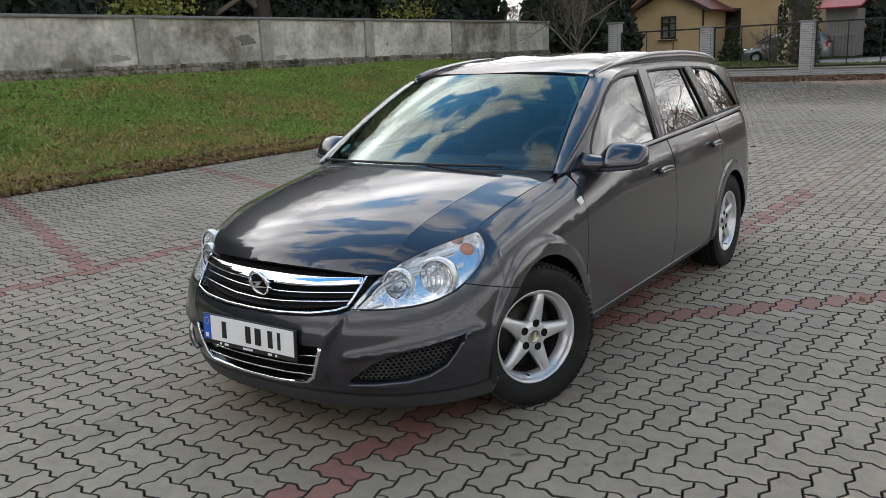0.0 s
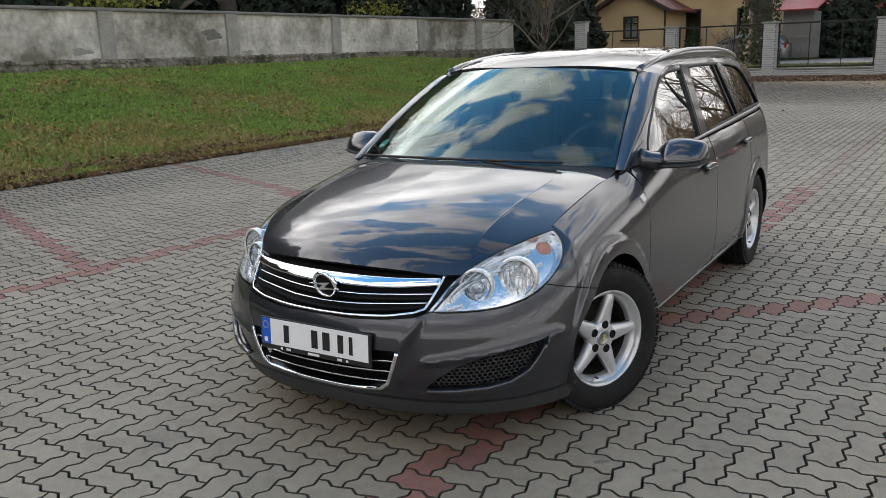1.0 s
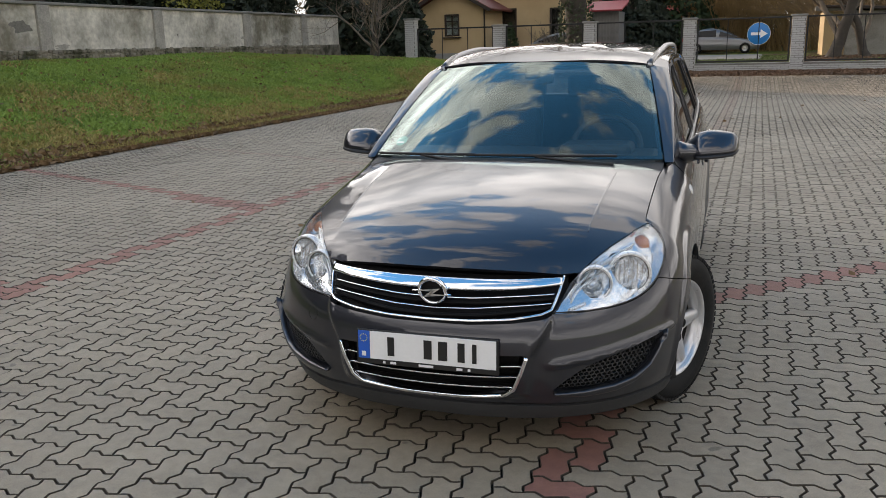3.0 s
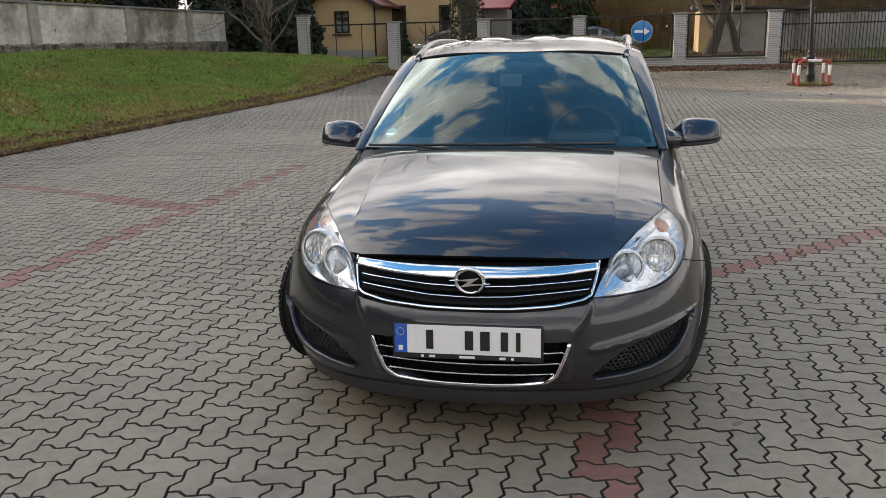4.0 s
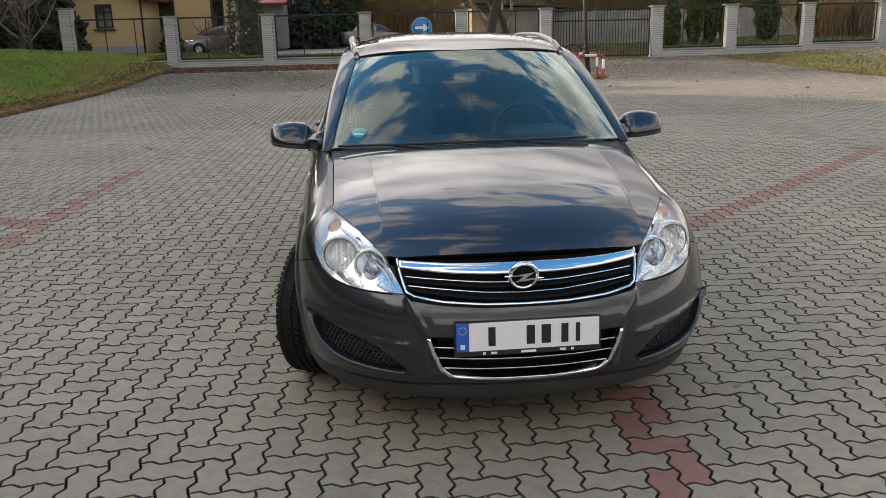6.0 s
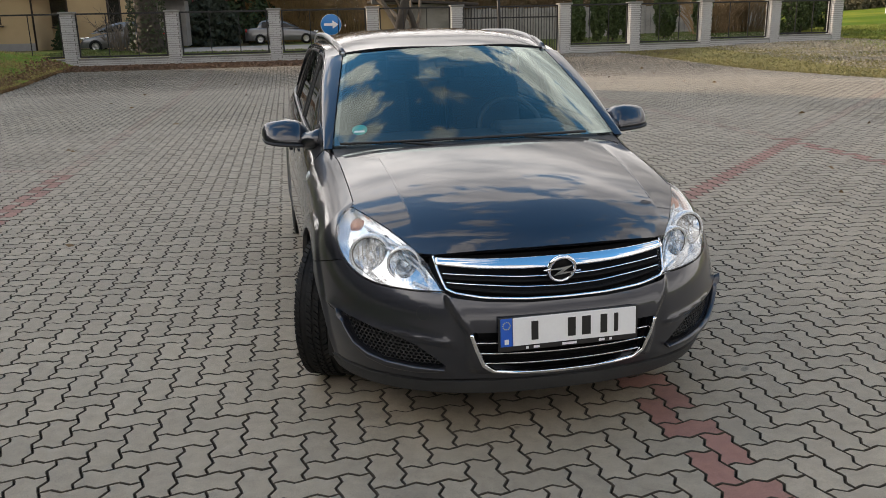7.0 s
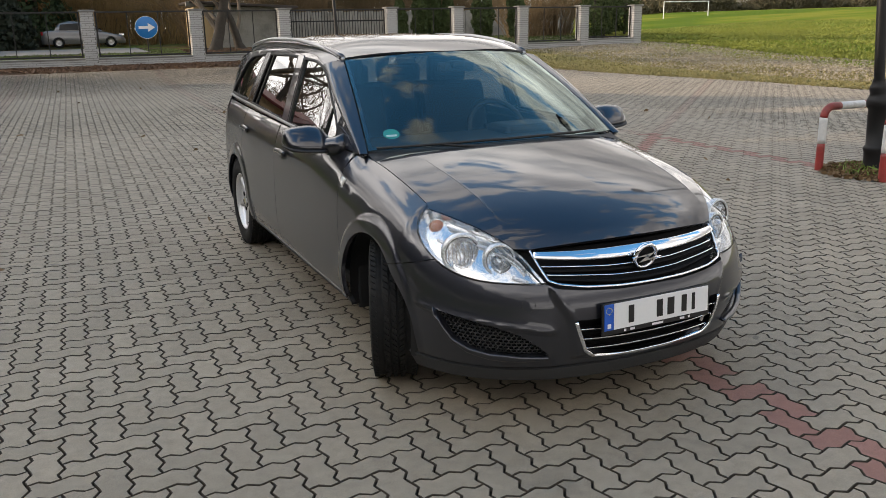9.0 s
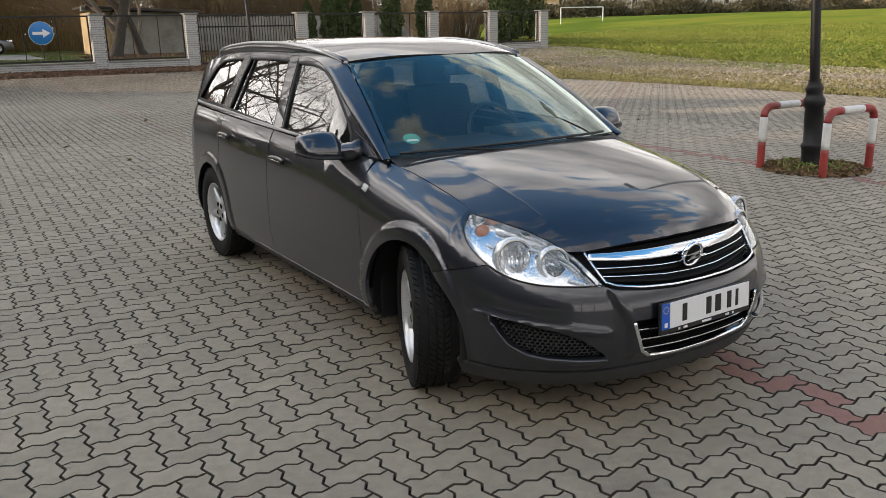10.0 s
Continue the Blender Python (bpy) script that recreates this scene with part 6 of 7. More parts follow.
WOOD_GREY = material("weathered_boards", (0.16, 0.155, 0.145), rough=0.9, vary=0.3, scale=3, fine=40, island=0.6)
CONCRETE = material("old_concrete", (0.27, 0.26, 0.24), rough=0.9, vary=0.3, scale=1.5, fine=20, bump=0.006, bump_scale=15, second=(0.15, 0.145, 0.13), second_at=(0.5, 0.7))
PANE = glass("house_pane", (0.8, 0.84, 0.84), 1.5)

house = thing("house", pose(-0.4, 42, 0), "yellow stucco house with a small red-roofed gable wing", "house")


def wall_with_hole(w, h, thick, holes):
    """A wall in the x-z plane, x from 0 to w, with square openings (x0, z0, x1, z1) through it."""
    xs = sorted({0, w, *[a for q in holes for a in (q[0], q[2])]})
    zs = sorted({0, h, *[a for q in holes for a in (q[1], q[3])]})
    bm = bmesh.new()
    for x0, x1 in zip(xs, xs[1:]):
        for z0, z1 in zip(zs, zs[1:]):
            cx, cz = (x0 + x1) / 2, (z0 + z1) / 2
            if not any(q[0] < cx < q[2] and q[1] < cz < q[3] for q in holes):
                box(bm, (x1 - x0, thick, z1 - z0), (cx, thick / 2, cz))
    bmesh.ops.remove_doubles(bm, verts=bm.verts, dist=0.001)
    return bm


def house_window(parent, x, y, z, w, h, cross=True):
    win = part("window", box(box(box(boxed((0.09, 0.1, h), (-w / 2 + 0.045, 0, 0)), (0.09, 0.1, h), (w / 2 - 0.045, 0, 0)), (w - 0.18, 0.1, 0.09), (0, 0, h / 2 - 0.045)), (w - 0.18, 0.1, 0.09), (0, 0, -h / 2 + 0.045)), FRAME, parent, "dark brown wooden window")
    win.matrix_basis = pose(x, y, z)
    part("pane", boxed((w - 0.16, 0.01, h - 0.16), (0, 0.02, 0)), PANE, win)
    part("curtain", boxed((w - 0.1, 0.02, h - 0.1), (0, 0.16, 0)), CURTAIN if cross else FRAME, win)
    if cross:
        part("mullion", box(boxed((0.07, 0.08, h - 0.18)), (w - 0.18, 0.08, 0.06), (0, 0, h * 0.18)), FRAME, win)
    part("sill", boxed((w + 0.2, 0.22, 0.06), (0, -0.1, -h / 2 - 0.06), 0.01), FRAME, win)


w1 = part("gable_wall", wall_with_hole(3.55, 2.75, 0.3, [(1.38, 1.28, 2.22, 2.42)]), STUCCO, house)
w1.matrix_basis = pose(-18.25, 0, 0.62)
bm = bmesh.new()
tri_ = [bm.verts.new(p) for p in ((-18.25, 0, 3.368), (-14.7, 0, 3.368), (-16.475, 0, 4.35), (-18.25, 0.3, 3.368), (-14.7, 0.3, 3.368), (-16.475, 0.3, 4.35))]
for f in ((0, 1, 2), (5, 4, 3), (0, 2, 5, 3), (1, 4, 5, 2), (0, 3, 4, 1)):
    bm.faces.new([tri_[i] for i in f])
part("gable", bm, STUCCO, house)
part("side_wall", boxed((0.3, 3.2, 2.75), (-14.85, 1.9, 1.995)), STUCCO, house)
part("side_wall", boxed((0.3, 3.2, 2.75), (-18.10, 1.9, 1.995)), STUCCO, house)
part("plinth", boxed((3.6, 0.08, 0.42), (-16.475, -0.045, 0.83), 0.01), PLINTH, house)
house_window(house, -16.45, 0.06, 2.47, 0.84, 1.14)
for sx in (1, -1):
    ang = math.degrees(math.atan2(0.98, 1.775))
    rf = part("roof", boxed((2.75, 4.6, 0.12), (0, 0, 0), 0.02), ROOF, house, "dark red roof with overhang")
    rf.matrix_basis = pose(-16.475 + sx * 1.12, 1.75, 3.86, 0, sx * ang, 0)
    part("fascia", boxed((2.75, 0.05, 0.16), (0, -2.3, -0.05)), FRAME, rf)
part("downpipe", tube([(-14.55, -0.3, 3.25), (-14.62, -0.1, 3.05), (-14.63, -0.05, 2.8), (-14.63, -0.05, 0.7)], 0.045, 8, mat=FRAME, name="downpipe"), FRAME, house)
w2 = part("main_wall", wall_with_hole(13.8, 3.9, 0.4, [(9.75, 1.20, 10.75, 2.75), (12.6, 1.2, 13.3, 2.7), (4.0, 1.2, 5.0, 2.75)]), STUCCO, house)
w2.matrix_basis = pose(-24.6, 3.4, 0.6)
house_window(house, -14.35, 3.5, 2.575, 1.0, 1.55, False)
house_window(house, -11.65, 3.5, 2.55, 0.7, 1.5, False)
house_window(house, -20.1, 3.5, 2.575, 1.0, 1.55)
part("end_wall", boxed((0.4, 8.0, 3.9), (-10.99, 7.8, 2.55)), STUCCO, house)
part("main_roof", boxed((15.0, 6.0, 0.2), (-17.8, 5.9, 4.95), 0.02, rot=pose(0, 0, 0, 9, 0, 0)), ROOF, house)

driveway = thing("driveway", pose(-5.6, 41.2, float(ground_z(-5.6, 41.2))), "pale worn concrete driveway behind the fence", "driveway", kind="structure")
part("driveway_slab", boxed((8.4, 9.2, 0.05), (0, 0, 0.015), 0.01), material("driveway_concrete", (0.19, 0.18, 0.165), rough=0.9, vary=0.2, scale=0.8, fine=12), driveway)

# small grey wooden hut with a bright red roof, and a red-roofed house far behind
hut = thing("wooden_hut", pose(-9.1, 44.0, 0.72), "weathered grey wooden hut with a bright red roof", "hut")
for i in range(9):
    part("board", boxed((0.145, 0.05, 2.25 + 0.02 * (i % 3)), (-0.62 + i * 0.155, 0, 1.13), 0.008), WOOD_GREY, hut)
part("crossbeam", boxed((1.40, 0.05, 0.12), (0, -0.05, 1.0)), WOOD_GREY, hut)
part("back_body", boxed((1.38, 1.8, 2.2), (0, 0.98, 1.10)), WOOD_GREY, hut)
part("roof", boxed((2.0, 2.6, 0.08), (-0.1, 0.8, 2.52), 0.02, rot=pose(0, 0, 0, 12, 0, 0)), ROOF_RED, hut)
far = thing("house", pose(-9.3, 58, 0.6), "small far house with a bright red roof", "house")
part("wall", boxed((5.0, 5.0, 2.6), (0, 2.5, 1.3)), STUCCO, far)
part("roof", boxed((6.0, 3.6, 0.12), (0, 1.2, 3.25), 0.02, rot=pose(0, 0, 0, 30, 0, 0)), ROOF_RED, far)

# low garage beside the gate
shed = thing("shed", pose(0, 42, 0.55), "low grey rendered shed with a flat dark roof", "shed")
part("wall", boxed((3.3, 3.5, 1.95), (3.75, 1.75, 0.97), 0.01), CONCRETE, shed)
part("side_wall", boxed((0.9, 3.2, 1.95), (1.64, 1.9, 0.97), 0.01), STUCCO, shed, "yellow side wall")
part("roof", boxed((5.2, 4.2, 0.12), (3.5, 1.6, 2.03), 0.02, rot=pose(0, 0, 0, 0, 3, 0)), FRAME, shed)
part("roof_edge", boxed((1.3, 0.3, 0.22), (1.4, -0.2, 2.08), 0.02), CAP, shed)

# slab fence behind the gate and the thujas
slabs = thing("slab_fence", pose(0, 43, 0.6), "grey concrete slab fence behind the lawn", "fence", kind="structure")
for i in range(62):
    part("slab", boxed((0.27, 0.05, 1.6 + 0.05 * ((i * 7) % 3)), (5.6 + i * 0.285, 0.0, 0.80), 0.01), CONCRETE, slabs)


# ---- cars parked behind the fence ----
SILVER = material("silver_car_paint", (0.16, 0.163, 0.168), rough=0.3, metal=0.5, vary=0.05, scale=3, fine=100, coat=1.0)
DARK_GLASS = material("dark_car_glass", (0.01, 0.012, 0.014), rough=0.05, vary=0.05)


def parked_car(m, length, hood, cab0, cab1, height, label):
    c = thing("car", m, label, "car", "cars behind the fence")
    low_p = spline([0, 0.04, 0.12, 0.3, 0.7, 1.0], [0.45, 0.62, 0.70, 0.86, 0.93, 0.95])
    cab = [cab0, cab0 + 0.20, cab0 + 0.34, cab1 - 0.22, cab1 - 0.06, cab1]
    cab_z = spline(cab, [0.86, height - 0.18, height - 0.03, height, height - 0.12, 0.94])
    U, n = np.linspace(0, 1, 26), 10
    V, F = [], []
    for u in U:
        top = float(low_p(u)) * (1 if u < 0.9 else 1 - 1.2 * (u - 0.9))
        wid = 0.84 * (1 - 0.10 * max(0, 1 - u / 0.12) ** 2 - 0.10 * max(0, (u - 0.88) / 0.12) ** 2)
        for k in range(n):
            t = k / (n - 1)
            prof_x = wid * (1 - 0.10 * t ** 3 - 0.05 * (1 - t) ** 3)
            V.append((prof_x, u * length, 0.22 + (top - 0.22) * t))
        V.append((0.0, u * length, top + 0.02))
    w = n + 1
    for i in range(25):
        for k in range(n):
            F.append((i * w + k, (i + 1) * w + k, (i + 1) * w + k + 1, i * w + k + 1))
    Vm = V + [(-x, y, z) for x, y, z in V]
    Fm = F + [tuple(len(V) + i for i in f)[::-1] for f in F] + [tuple(range(w)) + tuple(len(V) + i for i in range(w))[::-1]] + [tuple(25 * w + i for i in range(w))[::-1] + tuple(len(V) + 25 * w + i for i in range(w))]
    part("body", mesh_of("body", Vm, Fm, SILVER), SILVER, c)
    V, F = [], []
    us = np.linspace(cab0, cab1, 16)
    for u in us:
        zt = float(cab_z(u))
        for x, z in ((0.74, 0.90), (0.72, 0.90 + (zt - 0.90) * 0.5), (0.60, zt - 0.015 if zt > 0.92 else zt), (0.0, zt + 0.02)):
            V.append((x, u * length, max(z, 0.88)))
    for i in range(15):
        for k in range(3):
            F.append((i * 4 + k, (i + 1) * 4 + k, (i + 1) * 4 + k + 1, i * 4 + k + 1))
    Vm = V + [(-x, y, z) for x, y, z in V]
    Fm = F + [tuple(len(V) + i for i in f)[::-1] for f in F]
    part("cabin", mesh_of("cabin", Vm, Fm, SILVER), SILVER, c)
    for sx in (1, -1):
        for a, b in ((0.10, 0.46), (0.52, 0.90)):
            ya, yb = cab0 + (cab1 - cab0) * a, cab0 + (cab1 - cab0) * b
            za, zb_ = float(cab_z(ya + 0.02)) - 0.07, float(cab_z(yb - 0.02)) - 0.07
            V = [(0.765, ya * length, 0.96), (0.765, yb * length, 0.97), (0.70, (yb - 0.015) * length, max(zb_, 1.05)), (0.70, (ya + (0.06 if a < 0.2 else 0.0)) * length, max(za, 1.05))]
            V = [(sx * x, y, z) for x, y, z in V]
            bm = bmesh.new()
            fc = bm.faces.new([bm.verts.new(v) for v in V])
            ext = bmesh.ops.extrude_face_region(bm, geom=[fc])["geom"]
            bmesh.ops.translate(bm, verts=[v for v in ext if isinstance(v, bmesh.types.BMVert)], vec=(-sx * 0.05, 0, 0))
            bmesh.ops.recalc_face_normals(bm, faces=bm.faces)
            part("window", bm, DARK_GLASS, c)
        for yy in (0.18, 0.80):
            wl_ = part("wheel", lathe([(-0.09, 0.18), (-0.1, 0.24), (-0.08, 0.30), (0.08, 0.30), (0.1, 0.24), (0.09, 0.18)], 28, RUBBER, "wheel"), RUBBER, c)
            wl_.matrix_basis = pose(sx * 0.76, yy * length, 0.30)
            part("rim", lathe([(sx * 0.09, 0.175), (sx * 0.07, 0.15), (sx * 0.095, 0.06), (sx * 0.098, 0.0001)], 16, SATIN, "rim"), SATIN, wl_)
        part("headlamp", boxed((0.25, 0.2, 0.14), (sx * 0.6, 0.13, 0.66), 0.04), REFLECTOR, c)
        part("tail_lamp", boxed((0.2, 0.1, 0.2), (sx * 0.66, length - 0.06, 0.80), 0.03), material("tail_red", (0.4, 0.02, 0.02), rough=0.2), c)
    part("windscreen", boxed((1.1, 0.02, 0.62), (0, (cab0 + 0.10) * length, 1.13), 0.01, rot=pose(0, 0, 0, -58, 0, 0)), DARK_GLASS, c)
    return c


parked_car(pose(-13.25, 43.2, 0.52, 0, 0, -88), 3.95, 0.2, 0.12, 0.97, 1.42, "silver compact car parked by the house")
parked_car(pose(-1.55, 52.0, 0.56, 0, 0, 91), 4.35, 0.25, 0.24, 0.84, 1.44, "silver saloon car parked behind the fence")

# ---- street furniture ----
POST = material("black_cast_iron", (0.006, 0.006, 0.0065), rough=0.5, vary=0.2, scale=6, fine=60, spec=0.35)
RED = material("red_barrier_paint", (0.30, 0.035, 0.03), rough=0.5, vary=0.25, scale=6, fine=60, second=(0.20, 0.05, 0.04), second_at=(0.55, 0.7))
WHITE = material("white_barrier_paint", (0.68, 0.67, 0.65), rough=0.5, vary=0.12, scale=6, fine=60, second=(0.5, 0.46, 0.42), second_at=(0.58, 0.72))
SIGN_BLUE = material("sign_blue", (0.012, 0.19, 0.52), rough=0.4, vary=0.05, scale=4, fine=40)


def lamp_post(x, y, lean):
    p = thing("street_lamp_post", pose(x, y, float(ground_z(x, y)) - 0.01, -lean * 0.5, -lean * 0.86, 0), "black cast-iron street lamp post with a moulded foot", "lamp post", "street lamp posts")
    part("foot", lathe([(0.0, 0.14), (0.03, 0.14), (0.05, 0.125), (0.22, 0.118), (0.26, 0.13), (0.29, 0.118), (0.30, 0.105), (0.66, 0.092), (0.68, 0.105), (0.72, 0.112), (0.76, 0.105), (0.78, 0.088), (0.82, 0.080), (0.86, 0.090), (0.89, 0.078), (0.92, 0.062), (0.95, 0.060)], 28, POST, "foot", axis="z"), POST, p)
    V, F = [], []
    for z, r in ((0.94, 0.051), (4.6, 0.042)):
        for k in range(32):
            q = 2 * math.pi * k / 32
            rr = r * (1 if k % 2 else 0.94)
            V.append((rr * math.cos(q), rr * math.sin(q), z))
    F = [(k, (k + 1) % 32, 32 + (k + 1) % 32, 32 + k) for k in range(32)] + [tuple(range(32, 64))]
    part("pole", mesh_of("pole", V, F, POST), POST, p)
    part("arm", tube([(0, 0, 4.5), (-0.05, 0, 4.75), (-0.22, 0, 4.92), (-0.45, 0, 4.92), (-0.6, 0, 4.8)], 0.022, 8, mat=POST, name="arm"), POST, p)
    lan = part("lantern", lathe([(4.82, 0.02), (4.78, 0.06), (4.72, 0.10), (4.62, 0.24), (4.60, 0.25), (4.59, 0.22)], 24, POST, "lantern", axis="z"), POST, p)
    lan.location = (-0.6, 0, 0)
    part("lantern_glass", lathe([(4.59, 0.15), (4.50, 0.13), (4.45, 0.07), (4.44, 0.001)], 20, CURTAIN, "lantern_glass", axis="z"), CURTAIN, lan)
    return p


def hoop(x, y, width, label, turn=0.0):
    h = thing("bollard_hoop", pose(x, y, float(ground_z(x, y)), 0, 0, turn), label, "barrier", "red and white hoops")
    w, top, r = width / 2, 0.655, 0.11
    path = [(-w, 0, z) for z in np.linspace(-0.03, top - r, 14)] + [(-w + r - r * math.cos(a), 0, top - r + r * math.sin(a)) for a in np.linspace(0, math.pi / 2, 8)[1:]]
    path += [(xx, 0, top) for xx in np.linspace(-w + r, w - r, 12)[1:-1]]
    path += [(-p[0], p[1], p[2]) for p in reversed(path[:21])]
    for a, b, mat_, nm in ((0, 7, RED, "red_band"), (7, 13, WHITE, "white_band"), (13, 22, RED, "red_band"), (22, 29, WHITE, "white_band"), (29, 38, RED, "red_band"), (38, 44, WHITE, "white_band"), (44, len(path) - 1, RED, "red_band")):
        part(nm, tube(path[a:b + 1], 0.040, 14, mat=mat_, name=nm), mat_, h)
    return h


for px, py, lean in ((2.86, 5.40, 4.5), (2.74, 23.6, 3.0)):
    lamp_post(px, py, lean)
    hoop(px, py + 0.38, 0.76, "red and white painted steel hoop guarding the lamp post", 0)
    hoop(px, py - 0.38, 0.76, "red and white painted steel hoop guarding the lamp post", 0)
    r = np.random.RandomState(int(py))
    t = thing("dry_grass", pose(px, py, float(ground_z(px, py))), "dry weeds and dead leaves round the lamp post", "weeds", kind="stuff")
    a, q = r.rand(320) * 6.283, r.rand(320) ** 0.7
    part("blades", quads("blades", np.stack([q * 0.42 * np.cos(a), q * 0.40 * np.sin(a), 0.02 + 0.06 * r.rand(320) * (1.1 - q)], 1), 0.018, GRASS, 5, 7.0, droop=-0.6), GRASS, t)
    a, q = r.rand(1500) * 6.283, r.rand(1500) ** 0.8
    part("leaves", quads("leaves", np.stack([q * 0.58 * np.sin(a), q * 0.56 * np.cos(a), 0.012 + 0.05 * r.rand(1500) * (1.1 - q)], 1), 0.045, LEAF, 6, 1.5, flat=0.4), LEAF, t)

sign = thing("traffic_sign", pose(-1.58, 36.0, float(ground_z(-1.58, 36.0)) - 0.02), "round blue traffic sign with a white arrow on a grey post", "sign")
disc = part("disc", lathe([(-0.012, 0.0001), (-0.012, 0.43), (-0.004, 0.44), (0.012, 0.44), (0.012, 0.0001)], 48, SIGN_BLUE, "disc"), SIGN_BLUE, sign)
disc.matrix_basis = pose(0, 0, 1.05, 0, 0, 90)
bm = bmesh.new()
arrow = [(-0.30, 0.055), (0.06, 0.055), (0.06, 0.17), (0.33, 0.0), (0.06, -0.17), (0.06, -0.055), (-0.30, -0.055)]
fc = bm.faces.new([bm.verts.new((ax, -0.018, 1.05 + az)) for ax, az in arrow])
ext = bmesh.ops.extrude_face_region(bm, geom=[fc])["geom"]
bmesh.ops.translate(bm, verts=[v for v in ext if isinstance(v, bmesh.types.BMVert)], vec=(0, 0.004, 0))
bmesh.ops.recalc_face_normals(bm, faces=bm.faces)
part("arrow", bm, SIGN_WHITE, sign)
part("rim", lathe([(-0.013, 0.425), (-0.016, 0.432), (-0.013, 0.44)], 48, SIGN_WHITE, "rim"), SIGN_WHITE, sign).matrix_basis = pose(0, 0, 1.05, 0, 0, 90)
part("post", rod(bmesh.new(), (0, 0.05, 0), (0, 0.05, 1.5), 0.024), DARK_METAL, sign)

# goal on the meadow, far houses and woods
goal = thing("goal_frame", pose(62.8, 85, float(ground_z(62.8, 85))), "white football goal frame on the meadow", "goal")
part("goal_post", rod(bmesh.new(), (0, 0, 0), (0, 0, 2.0), 0.06), WHITE, goal)
part("goal_post", rod(bmesh.new(), (5.6, -1.5, 0), (5.6, -1.5, 2.0), 0.06), WHITE, goal)
part("crossbar", rod(bmesh.new(), (0, 0, 2.0), (5.6, -1.5, 2.0), 0.06), WHITE, goal)
RENDER_WHITE = material("white_render", (0.36, 0.355, 0.34), rough=0.9, vary=0.1, scale=0.5, fine=20)
for i, (x, y, w, h, col) in enumerate(((70, 122, 9, 4.5, RENDER_WHITE), (92, 128, 7, 4.0, STUCCO), (110, 122, 11, 5.0, CONCRETE), (133, 120, 10, 5.5, RENDER_WHITE), (158, 112, 12, 5, STUCCO))):
    hs = thing("house", pose(x, y, float(ground_z(x, y)), 0, 0, -40), "small far house across the meadow", "house", "far houses")
    part("wall", boxed((w, 7, h), (0, 3.5, h / 2)), col, hs)
    for sx in (1, -1):
        part("roof", boxed((w + 1, 4.8, 0.2), (0, 3.5 + sx * 2.0, h + 1.0), rot=pose(0, 0, 0, -sx * 28, 0, 0)), ROOF if i % 2 else CONCRETE, hs)
    for kx in range(3):
        wn_ = part("window", boxed((1.1, 0.1, 1.3), (-w / 2 + w * (kx + 0.5) / 3, -0.02, h * 0.5)), WHITE, hs)
        part("pane", boxed((0.9, 0.05, 1.1), (-w / 2 + w * (kx + 0.5) / 3, -0.07, h * 0.5)), DARK_GLASS, wn_)
r = np.random.RandomState(8)
woods = thing("far_woods", pose(0, 0, 0), "leafless brown woods along the far edge of the meadow", "woods", kind="stuff")
n = 90000
tt = r.rand(n)
fx, fy = -70 + 330 * tt, 140 - 10 * tt + r.normal(0, 4, n) - 90 * np.maximum(0, tt - 0.55)
hh = (7 + 3 * np.sin(tt * 60) + 2 * np.sin(tt * 151)) * r.rand(n)
part("twigs", quads("twigs", np.stack([fx, fy, ground_z(fx, fy) + hh], 1), 0.15, material("far_twigs", (0.13, 0.10, 0.065), rough=0.95, vary=0.5, scale=0.3, fine=2, island=1.0), 9, 9.0, droop=-0.8), None, woods)
n = 80000
fx, fy = -60 + 82 * r.rand(n), 66 + r.normal(0, 3, n)
hh = (6 + 2.5 * np.sin(fx * 0.5) + 1.5 * np.sin(fx * 1.3)) * r.rand(n)
part("twigs", quads("twigs", np.stack([fx, fy, ground_z(fx, fy) + hh], 1), 0.07, material("near_twigs", (0.14, 0.105, 0.06), rough=0.95, vary=0.5, scale=0.3, fine=2, island=1.0), 10, 11.0, droop=-0.8), None, woods)

hedge = thing("far_hedge", Matrix(), "dark brown hedge and undergrowth in front of the far houses", "hedge", kind="stuff")
n = 60000
fx = 42 + 130 * r.rand(n)
fy = 113 - 0.05 * fx + r.normal(0, 1.4, n)
hh = (2.0 + 0.9 * np.sin(fx * 0.31) + 0.6 * np.sin(fx * 0.83) + 0.5 * np.sin(fx * 2.1)) * r.rand(n) ** 0.8
part("twigs", quads("twigs", np.stack([fx, fy, ground_z(fx, fy) + np.maximum(hh, 0.05)], 1), 0.16, material("hedge_twigs", (0.075, 0.065, 0.032), rough=0.95, vary=0.5, scale=0.3, fine=2, island=1.2), 35, 4.0, droop=-0.5), None, hedge)

# ---- turf and fallen leaves ----
turf = thing("grass", Matrix(), "autumn grass on the bank with fallen leaves", "grass", kind="stuff")
r = np.random.RandomState(14)
n = 240000
gx = EDGE_X - 9.8 * r.rand(n) ** 1.25
gy = 3.0 + 31 * r.rand(n) ** 1.2
part("blades", quads("blades", np.stack([gx, gy, ground_z(gx, gy) + 0.024 + 0.03 * np.maximum(0, np.sin(gx * 2.3 + 1.3 * gy) + np.sin(gy * 3.1 - 1.7 * gx) - 0.6)], 1), 0.026, GRASS, 15, 4.4, droop=-0.7), GRASS, turf)
n = 17000
gx = EDGE_X + 0.12 - np.abs(r.normal(0, 0.33, n))
gy = 2.5 + 29 * r.rand(n)
